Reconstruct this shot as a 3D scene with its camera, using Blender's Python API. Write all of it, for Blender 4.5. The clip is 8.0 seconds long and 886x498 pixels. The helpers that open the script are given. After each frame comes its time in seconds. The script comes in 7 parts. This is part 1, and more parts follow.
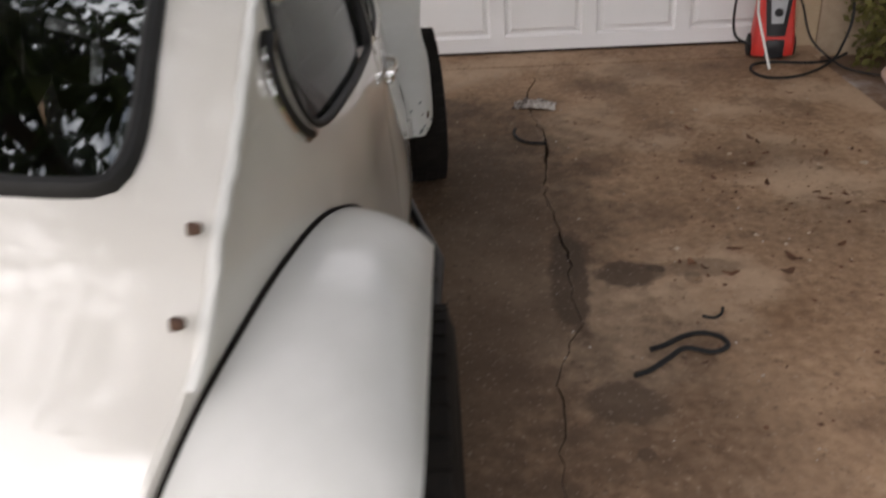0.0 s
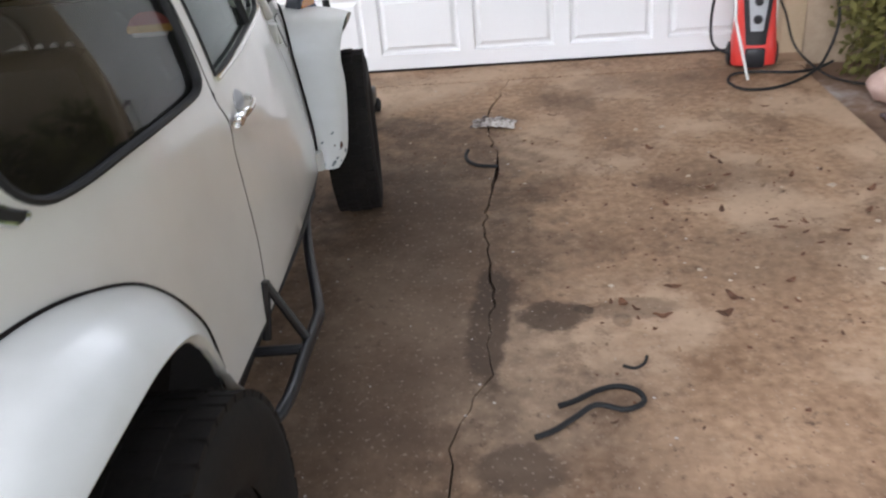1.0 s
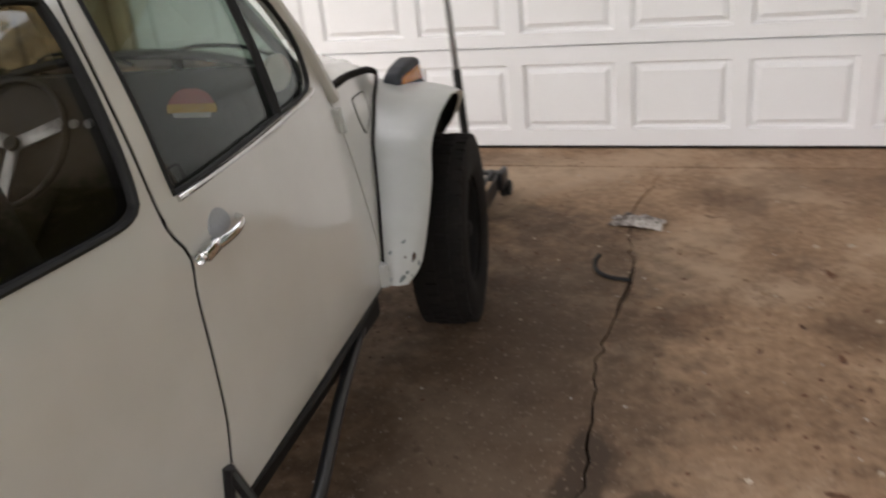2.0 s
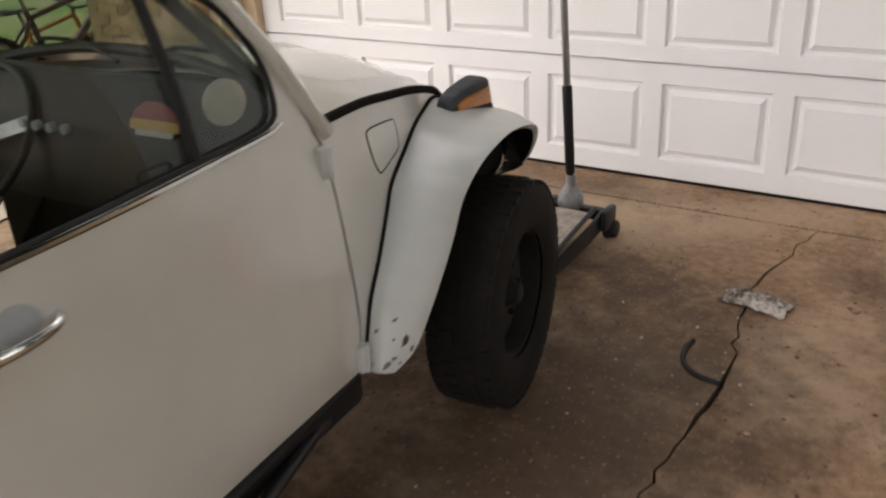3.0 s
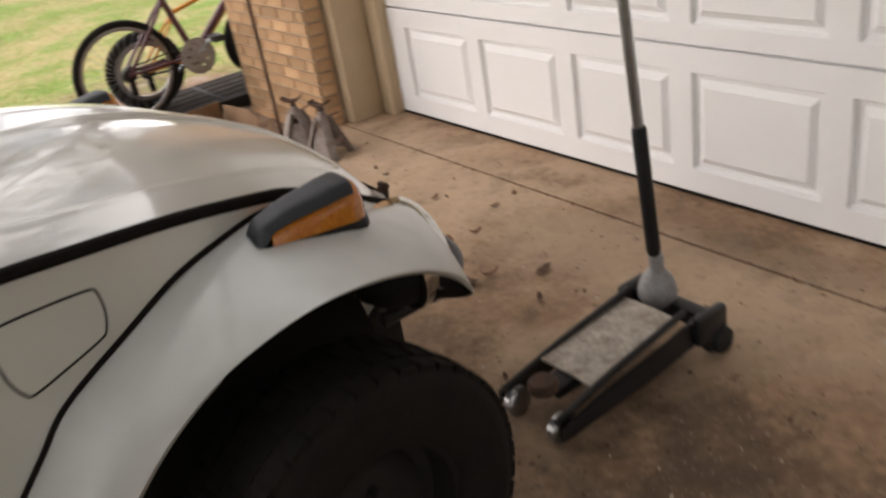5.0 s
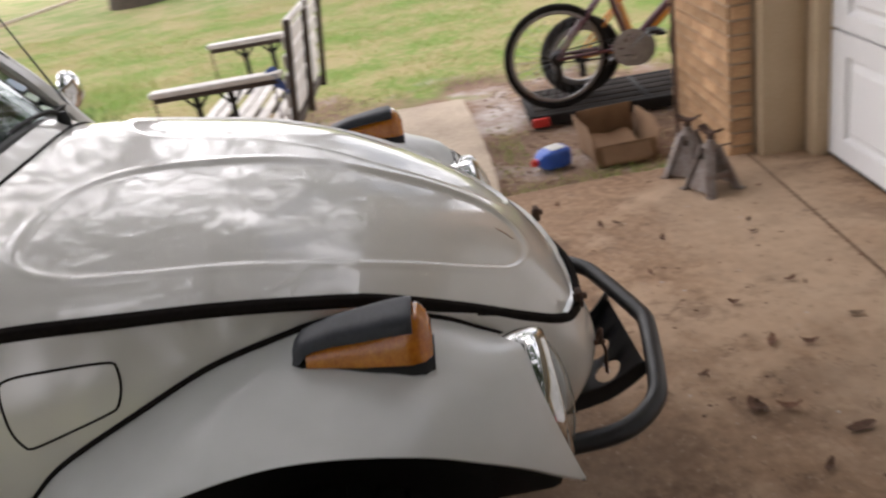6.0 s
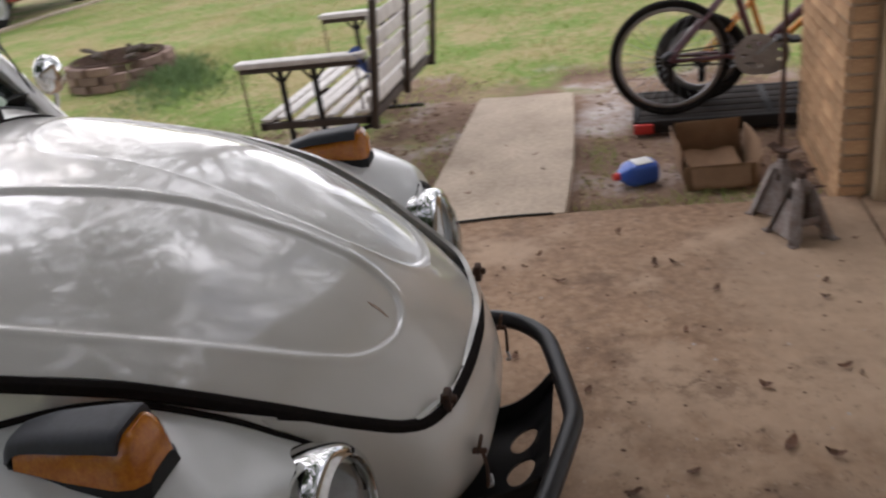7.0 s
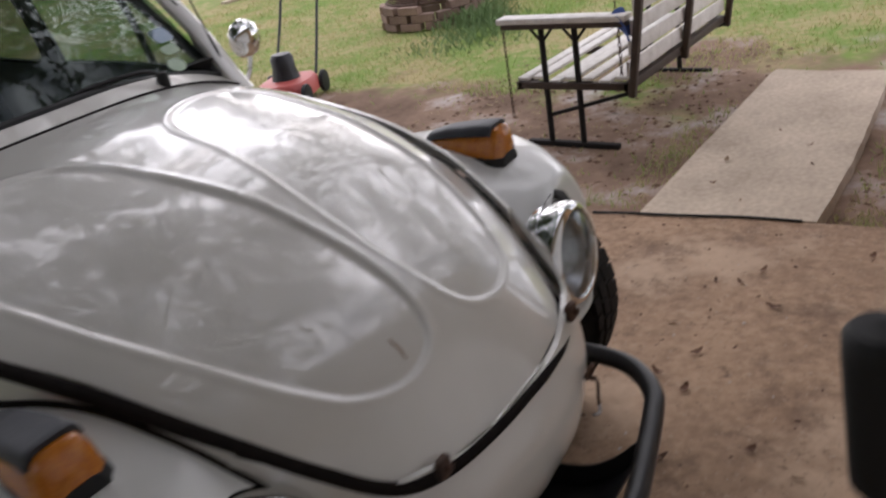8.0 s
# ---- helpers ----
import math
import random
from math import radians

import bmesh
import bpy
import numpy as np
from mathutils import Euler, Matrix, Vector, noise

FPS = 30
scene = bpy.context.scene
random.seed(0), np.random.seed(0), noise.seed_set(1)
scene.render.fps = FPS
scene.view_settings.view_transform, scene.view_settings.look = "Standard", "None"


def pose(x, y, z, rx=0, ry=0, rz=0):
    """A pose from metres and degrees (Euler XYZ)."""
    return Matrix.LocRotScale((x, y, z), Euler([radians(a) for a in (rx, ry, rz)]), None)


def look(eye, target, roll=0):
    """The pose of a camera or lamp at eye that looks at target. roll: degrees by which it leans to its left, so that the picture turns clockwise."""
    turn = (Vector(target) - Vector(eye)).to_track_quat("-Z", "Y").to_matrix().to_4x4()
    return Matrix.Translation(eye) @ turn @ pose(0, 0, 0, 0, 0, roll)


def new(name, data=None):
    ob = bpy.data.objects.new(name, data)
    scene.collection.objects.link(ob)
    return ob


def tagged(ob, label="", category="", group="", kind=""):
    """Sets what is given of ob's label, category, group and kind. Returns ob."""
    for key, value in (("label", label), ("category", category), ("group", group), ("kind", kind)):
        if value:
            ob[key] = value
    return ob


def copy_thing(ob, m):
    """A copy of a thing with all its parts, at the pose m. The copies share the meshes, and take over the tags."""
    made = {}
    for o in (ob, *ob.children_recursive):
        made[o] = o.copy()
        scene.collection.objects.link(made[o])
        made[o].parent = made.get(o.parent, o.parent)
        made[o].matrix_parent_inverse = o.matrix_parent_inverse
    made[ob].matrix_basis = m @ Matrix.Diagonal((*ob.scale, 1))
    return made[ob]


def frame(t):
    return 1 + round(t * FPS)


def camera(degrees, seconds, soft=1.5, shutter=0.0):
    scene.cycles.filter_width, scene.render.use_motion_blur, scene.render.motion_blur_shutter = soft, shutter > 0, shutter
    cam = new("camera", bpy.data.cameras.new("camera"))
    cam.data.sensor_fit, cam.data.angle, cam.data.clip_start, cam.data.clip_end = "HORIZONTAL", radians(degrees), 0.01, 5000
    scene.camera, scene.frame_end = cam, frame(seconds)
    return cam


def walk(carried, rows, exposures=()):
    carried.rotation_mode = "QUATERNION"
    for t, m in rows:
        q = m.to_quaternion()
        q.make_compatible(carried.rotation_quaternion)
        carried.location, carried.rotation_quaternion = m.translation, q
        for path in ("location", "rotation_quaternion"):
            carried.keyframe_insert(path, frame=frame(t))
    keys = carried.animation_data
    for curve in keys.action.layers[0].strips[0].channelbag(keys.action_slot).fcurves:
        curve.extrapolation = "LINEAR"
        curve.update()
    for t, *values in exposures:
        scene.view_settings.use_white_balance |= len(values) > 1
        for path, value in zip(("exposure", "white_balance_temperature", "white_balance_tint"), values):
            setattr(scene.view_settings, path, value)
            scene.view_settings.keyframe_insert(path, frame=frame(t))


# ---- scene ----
cam = camera(55.6, 8.0, soft=2.2, shutter=0.5)
PATH = [
    (0, (3.103, -5.66, 1.603), (2.955, -3.911, 0.644), -3.9),
    (0.2, (3.215, -5.626, 1.606), (3.048, -3.855, 0.69), -4.7),
    (0.5, (3.364, -5.563, 1.608), (3.171, -3.788, 0.708), -4.3),
    (0.8, (3.471, -5.47, 1.598), (3.28, -3.707, 0.671), -4.0),
    (1, (3.522, -5.378, 1.592), (3.288, -3.635, 0.64), -5.8),
    (1.2, (3.561, -5.257, 1.596), (3.282, -3.524, 0.637), -6.3),
    (1.5, (3.601, -5.039, 1.604), (3.219, -3.283, 0.725), -3.9),
    (2, (3.694, -4.658, 1.516), (3.045, -2.947, 0.708), -6.2),
    (2.2, (3.769, -4.515, 1.505), (2.954, -2.876, 0.698), -5.6),
    (3.3, (3.832, -3.74, 1.514), (2.763, -2.266, 0.685), -4.1),
    (3.5, (3.835, -3.603, 1.482), (2.684, -2.187, 0.663), -5.8),
    (3.8, (3.884, -3.342, 1.465), (2.637, -2.02, 0.63), -6.8),
    (4, (3.93, -3.175, 1.458), (2.629, -1.928, 0.591), -6.9),
    (4.2, (3.954, -3.042, 1.444), (2.612, -1.855, 0.555), -8.6),
    (5.3, (3.762, -2.18, 1.486), (2.115, -1.46, 0.61), -10.1),
    (5.5, (3.737, -2.029, 1.486), (1.958, -1.574, 0.693), -9.6),
    (5.8, (3.703, -1.81, 1.502), (1.884, -1.658, 0.684), -8.3),
    (6, (3.66, -1.671, 1.51), (1.839, -1.761, 0.688), -10.3),
    (6.2, (3.589, -1.542, 1.501), (1.774, -1.731, 0.683), -11.3),
    (6.5, (3.46, -1.375, 1.485), (1.666, -1.596, 0.627), -8.6),
    (6.8, (3.35, -1.242, 1.494), (1.568, -1.571, 0.646), -7.5),
    (7, (3.292, -1.153, 1.499), (1.541, -1.638, 0.663), -8.5),
    (7.2, (3.243, -1.052, 1.496), (1.55, -1.684, 0.64), -8.1),
    (7.3, (3.218, -1.001, 1.493), (1.58, -1.722, 0.601), -7.9),
    (7.5, (3.155, -0.914, 1.49), (1.618, -1.838, 0.605), -8.2),
    (7.8, (3.013, -0.841, 1.496), (1.615, -1.985, 0.638), -11.1),
    (8, (2.9, -0.815, 1.505), (1.508, -1.970, 0.654), -10.4),
]
# seconds, stops, kelvin, tint
EXPOSURES = [(0, 1.12, 6300, 17), (0.5, 1.72, 6050, 16), (1, 2.13, 5700, 14), (1.5, 2.03, 6000, 14), (2, 1.66, 6300, 15), (3.3, 1.54, 6500, 16), (3.5, 1.36, 6550, 16), (4, 1.41, 6600, 16), (5.5, 1.42, 6550, 16), (6, 1.17, 6200, 17), (6.5, 0.89, 6050, 17), (7, 0.77, 6000, 17), (7.5, 0.88, 6000, 18), (8, 0.67, 6000, 19)]
walk(cam, [(t, look(eye, target, roll)) for t, eye, target, roll in PATH], EXPOSURES)


# ---- light ----
world = bpy.data.worlds.new("overcast_sky")
scene.world = world
world.use_nodes = True
wn, wl = world.node_tree.nodes, world.node_tree.links
wn.clear()
sky = wn.new("ShaderNodeTexSky")
sky.sky_type = 'NISHITA'
sky.sun_disc = False
sky.sun_elevation, sky.sun_rotation = radians(31), radians(225)
sky.air_density, sky.dust_density, sky.ozone_density = 1.0, 4.0, 1.0
# clouds break up the sky
tc = wn.new("ShaderNodeTexCoord")
cn = wn.new("ShaderNodeTexNoise")
cn.inputs["Scale"].default_value = 3.2
cn.inputs["Detail"].default_value = 7.0
cn.inputs["Roughness"].default_value = 0.6
cr = wn.new("ShaderNodeValToRGB")
cr.color_ramp.elements[0].position, cr.color_ramp.elements[0].color = 0.42, (0, 0, 0, 1)
cr.color_ramp.elements[1].position, cr.color_ramp.elements[1].color = 0.54, (1, 1, 1, 1)
cm = wn.new("ShaderNodeMixRGB")
cm.inputs[2].default_value = (21.0, 20.6, 20.0, 1)
cm2 = wn.new("ShaderNodeMixRGB")
cm2.blend_type = 'MIX'
cm2.inputs[0].default_value = 0.62
cm2.inputs[2].default_value = (4.6, 4.9, 5.3, 1)
wb = wn.new("ShaderNodeBackground")
wb.inputs["Strength"].default_value = 0.075
wo = wn.new("ShaderNodeOutputWorld")
wl.new(tc.outputs["Generated"], cn.inputs["Vector"])
wl.new(cn.outputs["Fac"], cr.inputs["Fac"])
wl.new(sky.outputs["Color"], cm2.inputs[1])
wl.new(cr.outputs["Color"], cm.inputs[0])
wl.new(cm2.outputs["Color"], cm.inputs[1])
wl.new(cm.outputs["Color"], wb.inputs["Color"])
wl.new(wb.outputs["Background"], wo.inputs["Surface"])
sun = new("sun", bpy.data.lights.new("sun", 'SUN'))
sun.data.energy, sun.data.angle, sun.data.color = 2.3, radians(85), (1.0, 0.95, 0.885)
sun.matrix_world = look((0, 0, 10), (4.1, 4.1, 6.5))

# ---- materials ----


def mat(name, col, rough=0.6, metal=0.0, col2=None, scale=8.0, fine=90.0, bump=0.15, bumpd=0.01, coat=0.0, mix=0.5, detail=6.0, obj=True, rand=0.0, spec=0.5, rvar=0.0):
    """Procedural surface: two colours mixed by a coarse and a fine noise, with relief."""
    m = bpy.data.materials.new(name)
    m.use_nodes = True
    nt = m.node_tree
    n, l = nt.nodes, nt.links
    p = n["Principled BSDF"]
    p.inputs["Roughness"].default_value = rough
    p.inputs["Metallic"].default_value = metal
    p.inputs["Specular IOR Level"].default_value = spec
    p.inputs["Coat Weight"].default_value = coat
    p.inputs["Coat Roughness"].default_value = 0.08
    p.inputs["Coat IOR"].default_value = 1.5 if coat < 0.6 else 1.66
    t = n.new("ShaderNodeTexCoord")
    out = t.outputs["Object"] if obj else t.outputs["Generated"]
    a = n.new("ShaderNodeTexNoise")
    a.inputs["Scale"].default_value, a.inputs["Detail"].default_value = scale, detail
    b = n.new("ShaderNodeTexNoise")
    b.inputs["Scale"].default_value, b.inputs["Detail"].default_value = fine, 4.0
    l.new(out, a.inputs["Vector"])
    l.new(out, b.inputs["Vector"])
    if col2 is None:
        col2 = tuple(c * 0.8 for c in col)
    add = n.new("ShaderNodeMath")
    add.operation = 'MULTIPLY_ADD'
    add.inputs[1].default_value = 0.45
    l.new(b.outputs["Fac"], add.inputs[0])
    half = n.new("ShaderNodeMath")
    half.operation = 'MULTIPLY'
    half.inputs[1].default_value = 0.55
    l.new(a.outputs["Fac"], half.inputs[0])
    l.new(half.outputs[0], add.inputs[2])
    ramp = n.new("ShaderNodeValToRGB")
    ramp.color_ramp.elements[0].position = 0.5 - mix * 0.4
    ramp.color_ramp.elements[1].position = 0.5 + mix * 0.4
    ramp.color_ramp.elements[0].color = (*col2, 1)
    ramp.color_ramp.elements[1].color = (*col, 1)
    l.new(add.outputs[0], ramp.inputs["Fac"])
    src = ramp.outputs["Color"]
    if rand:
        oi = n.new("ShaderNodeObjectInfo")
        hs = n.new("ShaderNodeHueSaturation")
        mr = n.new("ShaderNodeMapRange")
        mr.inputs["To Min"].default_value, mr.inputs["To Max"].default_value = 1 - rand, 1 + rand
        l.new(oi.outputs["Random"], mr.inputs["Value"])
        l.new(mr.outputs[0], hs.inputs["Value"])
        l.new(src, hs.inputs["Color"])
        src = hs.outputs["Color"]
    l.new(src, p.inputs["Base Color"])
    if rvar:
        rm = n.new("ShaderNodeMapRange")
        rm.inputs["To Min"].default_value, rm.inputs["To Max"].default_value = rough - rvar, rough + rvar
        l.new(a.outputs["Fac"], rm.inputs["Value"])
        l.new(rm.outputs[0], p.inputs["Roughness"])
    if bump:
        bp = n.new("ShaderNodeBump")
        bp.inputs["Strength"].default_value, bp.inputs["Distance"].default_value = bump, bumpd
        l.new(add.outputs[0], bp.inputs["Height"])
        l.new(bp.outputs["Normal"], p.inputs["Normal"])
    return m


def glass_mat(name, tint, gloss, rough=0.02, edge=0.6):
    m = bpy.data.materials.new(name)
    m.use_nodes = True
    n, l = m.node_tree.nodes, m.node_tree.links
    n.clear()
    tr, gl, mx = n.new("ShaderNodeBsdfTransparent"), n.new("ShaderNodeBsdfGlossy"), n.new("ShaderNodeMixShader")
    tr.inputs["Color"].default_value = (*tint, 1)
    gl.inputs["Roughness"].default_value = rough
    gl.inputs["Color"].default_value = (0.9, 0.95, 0.95, 1)
    lw = n.new("ShaderNodeLayerWeight")
    pw, ma = n.new("ShaderNodeMath"), n.new("ShaderNodeMath")
    pw.operation, pw.inputs[1].default_value = 'POWER', 4.0
    ma.operation, ma.inputs[1].default_value, ma.inputs[2].default_value = 'MULTIPLY_ADD', edge, gloss
    out = n.new("ShaderNodeOutputMaterial")
    l.new(lw.outputs["Facing"], pw.inputs[0])
    l.new(pw.outputs[0], ma.inputs[0])
    l.new(ma.outputs[0], mx.inputs[0])
    l.new(tr.outputs[0], mx.inputs[1])
    l.new(gl.outputs[0], mx.inputs[2])
    l.new(mx.outputs[0], out.inputs["Surface"])
    return m


PAINT = mat("cream_paint", (0.65, 0.63, 0.585), 0.36, 0, (0.565, 0.545, 0.50), 1.6, 7.0, 0.01, 0.002, coat=1.0, mix=0.5, rvar=0.06)
PAINT_WORN = mat("worn_white_paint", (0.58, 0.58, 0.56), 0.36, 0, (0.50, 0.505, 0.48), 5.0, 18.0, 0.02, 0.003, coat=0.3, mix=0.7, rvar=0.1)
RUBBER = mat("black_rubber", (0.009, 0.009, 0.0095), 0.6, 0, (0.015, 0.015, 0.015), 20, 120, 0.1, 0.004, spec=0.3)
SEAL = mat("dark_seal", (0.017, 0.013, 0.012), 0.9, 0, (0.010, 0.009, 0.0085), 40, 160, 0.15, 0.003, spec=0.06)
TYRE = mat("tyre_rubber", (0.007, 0.0068, 0.0067), 0.85, 0, (0.017, 0.014, 0.012), 12, 80, 0.3, 0.006, spec=0.2)
BLACK = mat("black_enamel", (0.010, 0.010, 0.012), 0.4, 0, (0.018, 0.018, 0.02), 18, 90, 0.06, 0.003, coat=0.1, spec=0.35)
CHROME = mat("chrome", (0.78, 0.78, 0.78), 0.07, 1.0, (0.6, 0.6, 0.58), 30, 120, 0.03, 0.002, rvar=0.04)
STEEL = mat("galvanised_steel", (0.42, 0.43, 0.44), 0.35, 1.0, (0.3, 0.3, 0.3), 25, 140, 0.08, 0.003)
DARK = mat("dark_trim", (0.014, 0.013, 0.0125), 0.8, 0, (0.022, 0.019, 0.018), 15, 100, 0.15, 0.004, spec=0.25)
VINYL = mat("dark_vinyl", (0.009, 0.0085, 0.008), 0.6, 0, (0.014, 0.013, 0.012), 30, 300, 0.1, 0.002, spec=0.25)
AMBER = mat("amber_lens", (0.58, 0.21, 0.014), 0.22, 0, (0.36, 0.10, 0.008), 60, 200, 0.2, 0.003, coat=0.5)
CAP = mat("weathered_plastic", (0.032, 0.036, 0.046), 0.55, 0, (0.02, 0.022, 0.028), 40, 160, 0.1, 0.002)
SCUFF = mat("scuffed_paint", (0.42, 0.33, 0.26), 0.7, 0, (0.27, 0.20, 0.15), 90, 300, 0.2, 0.002)
RUST = mat("rusty_metal", (0.12, 0.06, 0.035), 0.8, 0.3, (0.05, 0.035, 0.03), 30, 120, 0.4, 0.004)
GLASS = glass_mat("window_glass", (0.92, 0.95, 0.93), 0.025, 0.01, 0.45)
GLASS_WS = glass_mat("windscreen_glass", (0.48, 0.54, 0.51), 0.025, 0.01, 0.3)
GLASS_DARK = glass_mat("sooty_glass", (0.74, 0.72, 0.70), 0.045, 0.03, 0.4)
GLASS_REAR = glass_mat("rear_glass", (0.62, 0.63, 0.63), 0.11, 0.02, 0.6)
LENS = glass_mat("lamp_glass", (0.85, 0.88, 0.9), 0.10, 0.05)
DOORW = mat("white_door_paint", (0.80, 0.80, 0.80), 0.5, 0, (0.74, 0.74, 0.735), 3.0, 120, 0.06, 0.002, mix=0.9, spec=0.25)
SOFFIT = mat("soffit_boards", (0.55, 0.53, 0.50), 0.8, 0, (0.46, 0.44, 0.41), 4, 80, 0.2, 0.004)
BEIGE = mat("beige_paint", (0.56, 0.45, 0.31), 0.6, 0, (0.47, 0.36, 0.23), 5, 80, 0.12, 0.004, spec=0.2)
MORTAR = mat("mortar", (0.47, 0.37, 0.26), 0.95, 0, (0.33, 0.25, 0.17), 20, 150, 0.5, 0.006)
BRICK = mat("tan_brick", (0.56, 0.37, 0.21), 0.9, 0, (0.36, 0.21, 0.115), 7, 90, 0.6, 0.006, rand=0.28, mix=0.35, spec=0.15)
CARD = mat("cardboard", (0.27, 0.165, 0.09), 0.85, 0, (0.18, 0.105, 0.058), 12, 140, 0.15, 0.003)
BLUEP = mat("blue_plastic", (0.03, 0.13, 0.58), 0.3, 0, (0.02, 0.08, 0.42), 15, 120, 0.05, 0.003, coat=0.3)
YELLOW = mat("yellow_print", (0.50, 0.29, 0.03), 0.6, 0, (0.36, 0.19, 0.02), 60, 160, 0.03, 0.002)
DULLRED = mat("faded_red_print", (0.30, 0.045, 0.03), 0.6, 0, (0.20, 0.03, 0.02), 60, 160, 0.03, 0.002)
PALEBLUE = mat("pale_blue_print", (0.34, 0.42, 0.52), 0.5, 0, (0.24, 0.32, 0.42), 40, 160, 0.02, 0.001)
PALEGREEN = mat("pale_green_print", (0.36, 0.46, 0.34), 0.5, 0, (0.26, 0.34, 0.24), 40, 160, 0.02, 0.001)
GUARD = mat("grey_guard", (0.42, 0.40, 0.38), 0.5, 0.1, (0.28, 0.26, 0.25), 30, 120, 0.05, 0.002)
DECK = mat("sooty_deck", (0.022, 0.020, 0.019), 0.95, 0, (0.05, 0.042, 0.036), 9, 70, 0.4, 0.006, mix=0.35, spec=0.06)
SPOKE = mat("dull_spoke_metal", (0.30, 0.30, 0.31), 0.45, 1.0, (0.16, 0.16, 0.16), 30, 120, 0.05, 0.002)
PRIMER = mat("bare_primer", (0.20, 0.24, 0.25), 0.7, 0, (0.09, 0.085, 0.08), 90, 240, 0.2, 0.002)
GAPGREY = mat("grey_gap_strip", (0.16, 0.15, 0.135), 0.9, 0, (0.07, 0.064, 0.058), 40, 160, 0.15, 0.003, spec=0.1)
CASTING = mat("dull_casting", (0.36, 0.36, 0.37), 0.55, 0.2, (0.17, 0.155, 0.15), 18, 90, 0.2, 0.003, mix=0.5)
FADEDRED = mat("faded_red_plastic", (0.52, 0.12, 0.10), 0.5, 0, (0.40, 0.07, 0.06), 10, 120, 0.05, 0.003)
REDP = mat("red_plastic", (0.66, 0.045, 0.03), 0.4, 0, (0.5, 0.03, 0.025), 10, 120, 0.05, 0.003)
WHITEP = mat("white_plastic", (0.72, 0.72, 0.70), 0.4, 0, (0.6, 0.6, 0.57), 15, 120, 0.05, 0.003)
GREYP = mat("grey_plastic", (0.42, 0.43, 0.45), 0.4, 0, (0.34, 0.35, 0.36), 15, 120, 0.05, 0.003)
WHITEWOOD = mat("whitewashed_slats", (0.78, 0.75, 0.71), 0.7, 0, (0.50, 0.46, 0.42), 14, 120, 0.3, 0.004)
DARKWOOD = mat("dark_stained_wood", (0.07, 0.045, 0.03), 0.7, 0, (0.035, 0.025, 0.02), 18, 120, 0.3, 0.004)
ORANGE = mat("orange_paint", (0.75, 0.28, 0.015), 0.3, 0, (0.6, 0.2, 0.01), 20, 100, 0.03, 0.002, coat=0.5)
MAROON = mat("maroon_paint", (0.11, 0.03, 0.04), 0.3, 0, (0.07, 0.02, 0.03), 20, 100, 0.03, 0.002, coat=0.5)
CARRED = mat("red_car_paint", (0.25, 0.012, 0.02), 0.25, 0, (0.18, 0.01, 0.015), 4, 60, 0.02, 0.002, coat=0.8)
LITTER = mat("leaf_litter", (0.19, 0.105, 0.055), 0.8, 0, (0.075, 0.042, 0.027), 60, 300, 0.3, 0.003)
TANLEAF = mat("tan_leaf", (0.33, 0.22, 0.13), 0.8, 0, (0.14, 0.085, 0.05), 60, 300, 0.3, 0.003, rand=0.3)
LEAF = mat("dry_leaf", (0.165, 0.074, 0.034), 0.8, 0, (0.06, 0.029, 0.017), 60, 300, 0.3, 0.003, rand=0.3)
RAG = mat("dirty_cloth", (0.50, 0.46, 0.42), 0.95, 0, (0.085, 0.065, 0.055), 11, 60, 0.6, 0.01, mix=0.22)
BARK = mat("bark", (0.12, 0.09, 0.065), 0.95, 0, (0.05, 0.04, 0.03), 14, 90, 0.9, 0.03)
FOLIAGE = mat("foliage", (0.06, 0.10, 0.025), 0.7, 0, (0.03, 0.055, 0.014), 1.5, 40, 0.0, 0.01, mix=0.8)
HEDGE = mat("hedge_leaves", (0.17, 0.16, 0.03), 0.8, 0, (0.06, 0.05, 0.016), 2.5, 40, 0.0, 0.01, mix=0.8)
BRICKRED = mat("pit_brick", (0.29, 0.20, 0.15), 0.9, 0, (0.16, 0.10, 0.08), 12, 110, 0.5, 0.006, rand=0.2)
SACK = mat("pale_plastic_sack", (0.52, 0.38, 0.33), 0.6, 0, (0.4, 0.27, 0.22), 14, 120, 0.5, 0.01)


STRAW = mat("straw_litter", (0.42, 0.32, 0.20), 0.9, 0, (0.26, 0.18, 0.11), 30, 200, 0.2, 0.003)
DISC = mat("pale_beige_disc", (0.42, 0.39, 0.35), 0.6, 0, (0.36, 0.33, 0.30), 20, 120, 0.05, 0.002)
GRIT = mat("pale_grit", (0.5, 0.46, 0.42), 0.8, 0, (0.36, 0.32, 0.28), 20, 120, 0.1, 0.003)


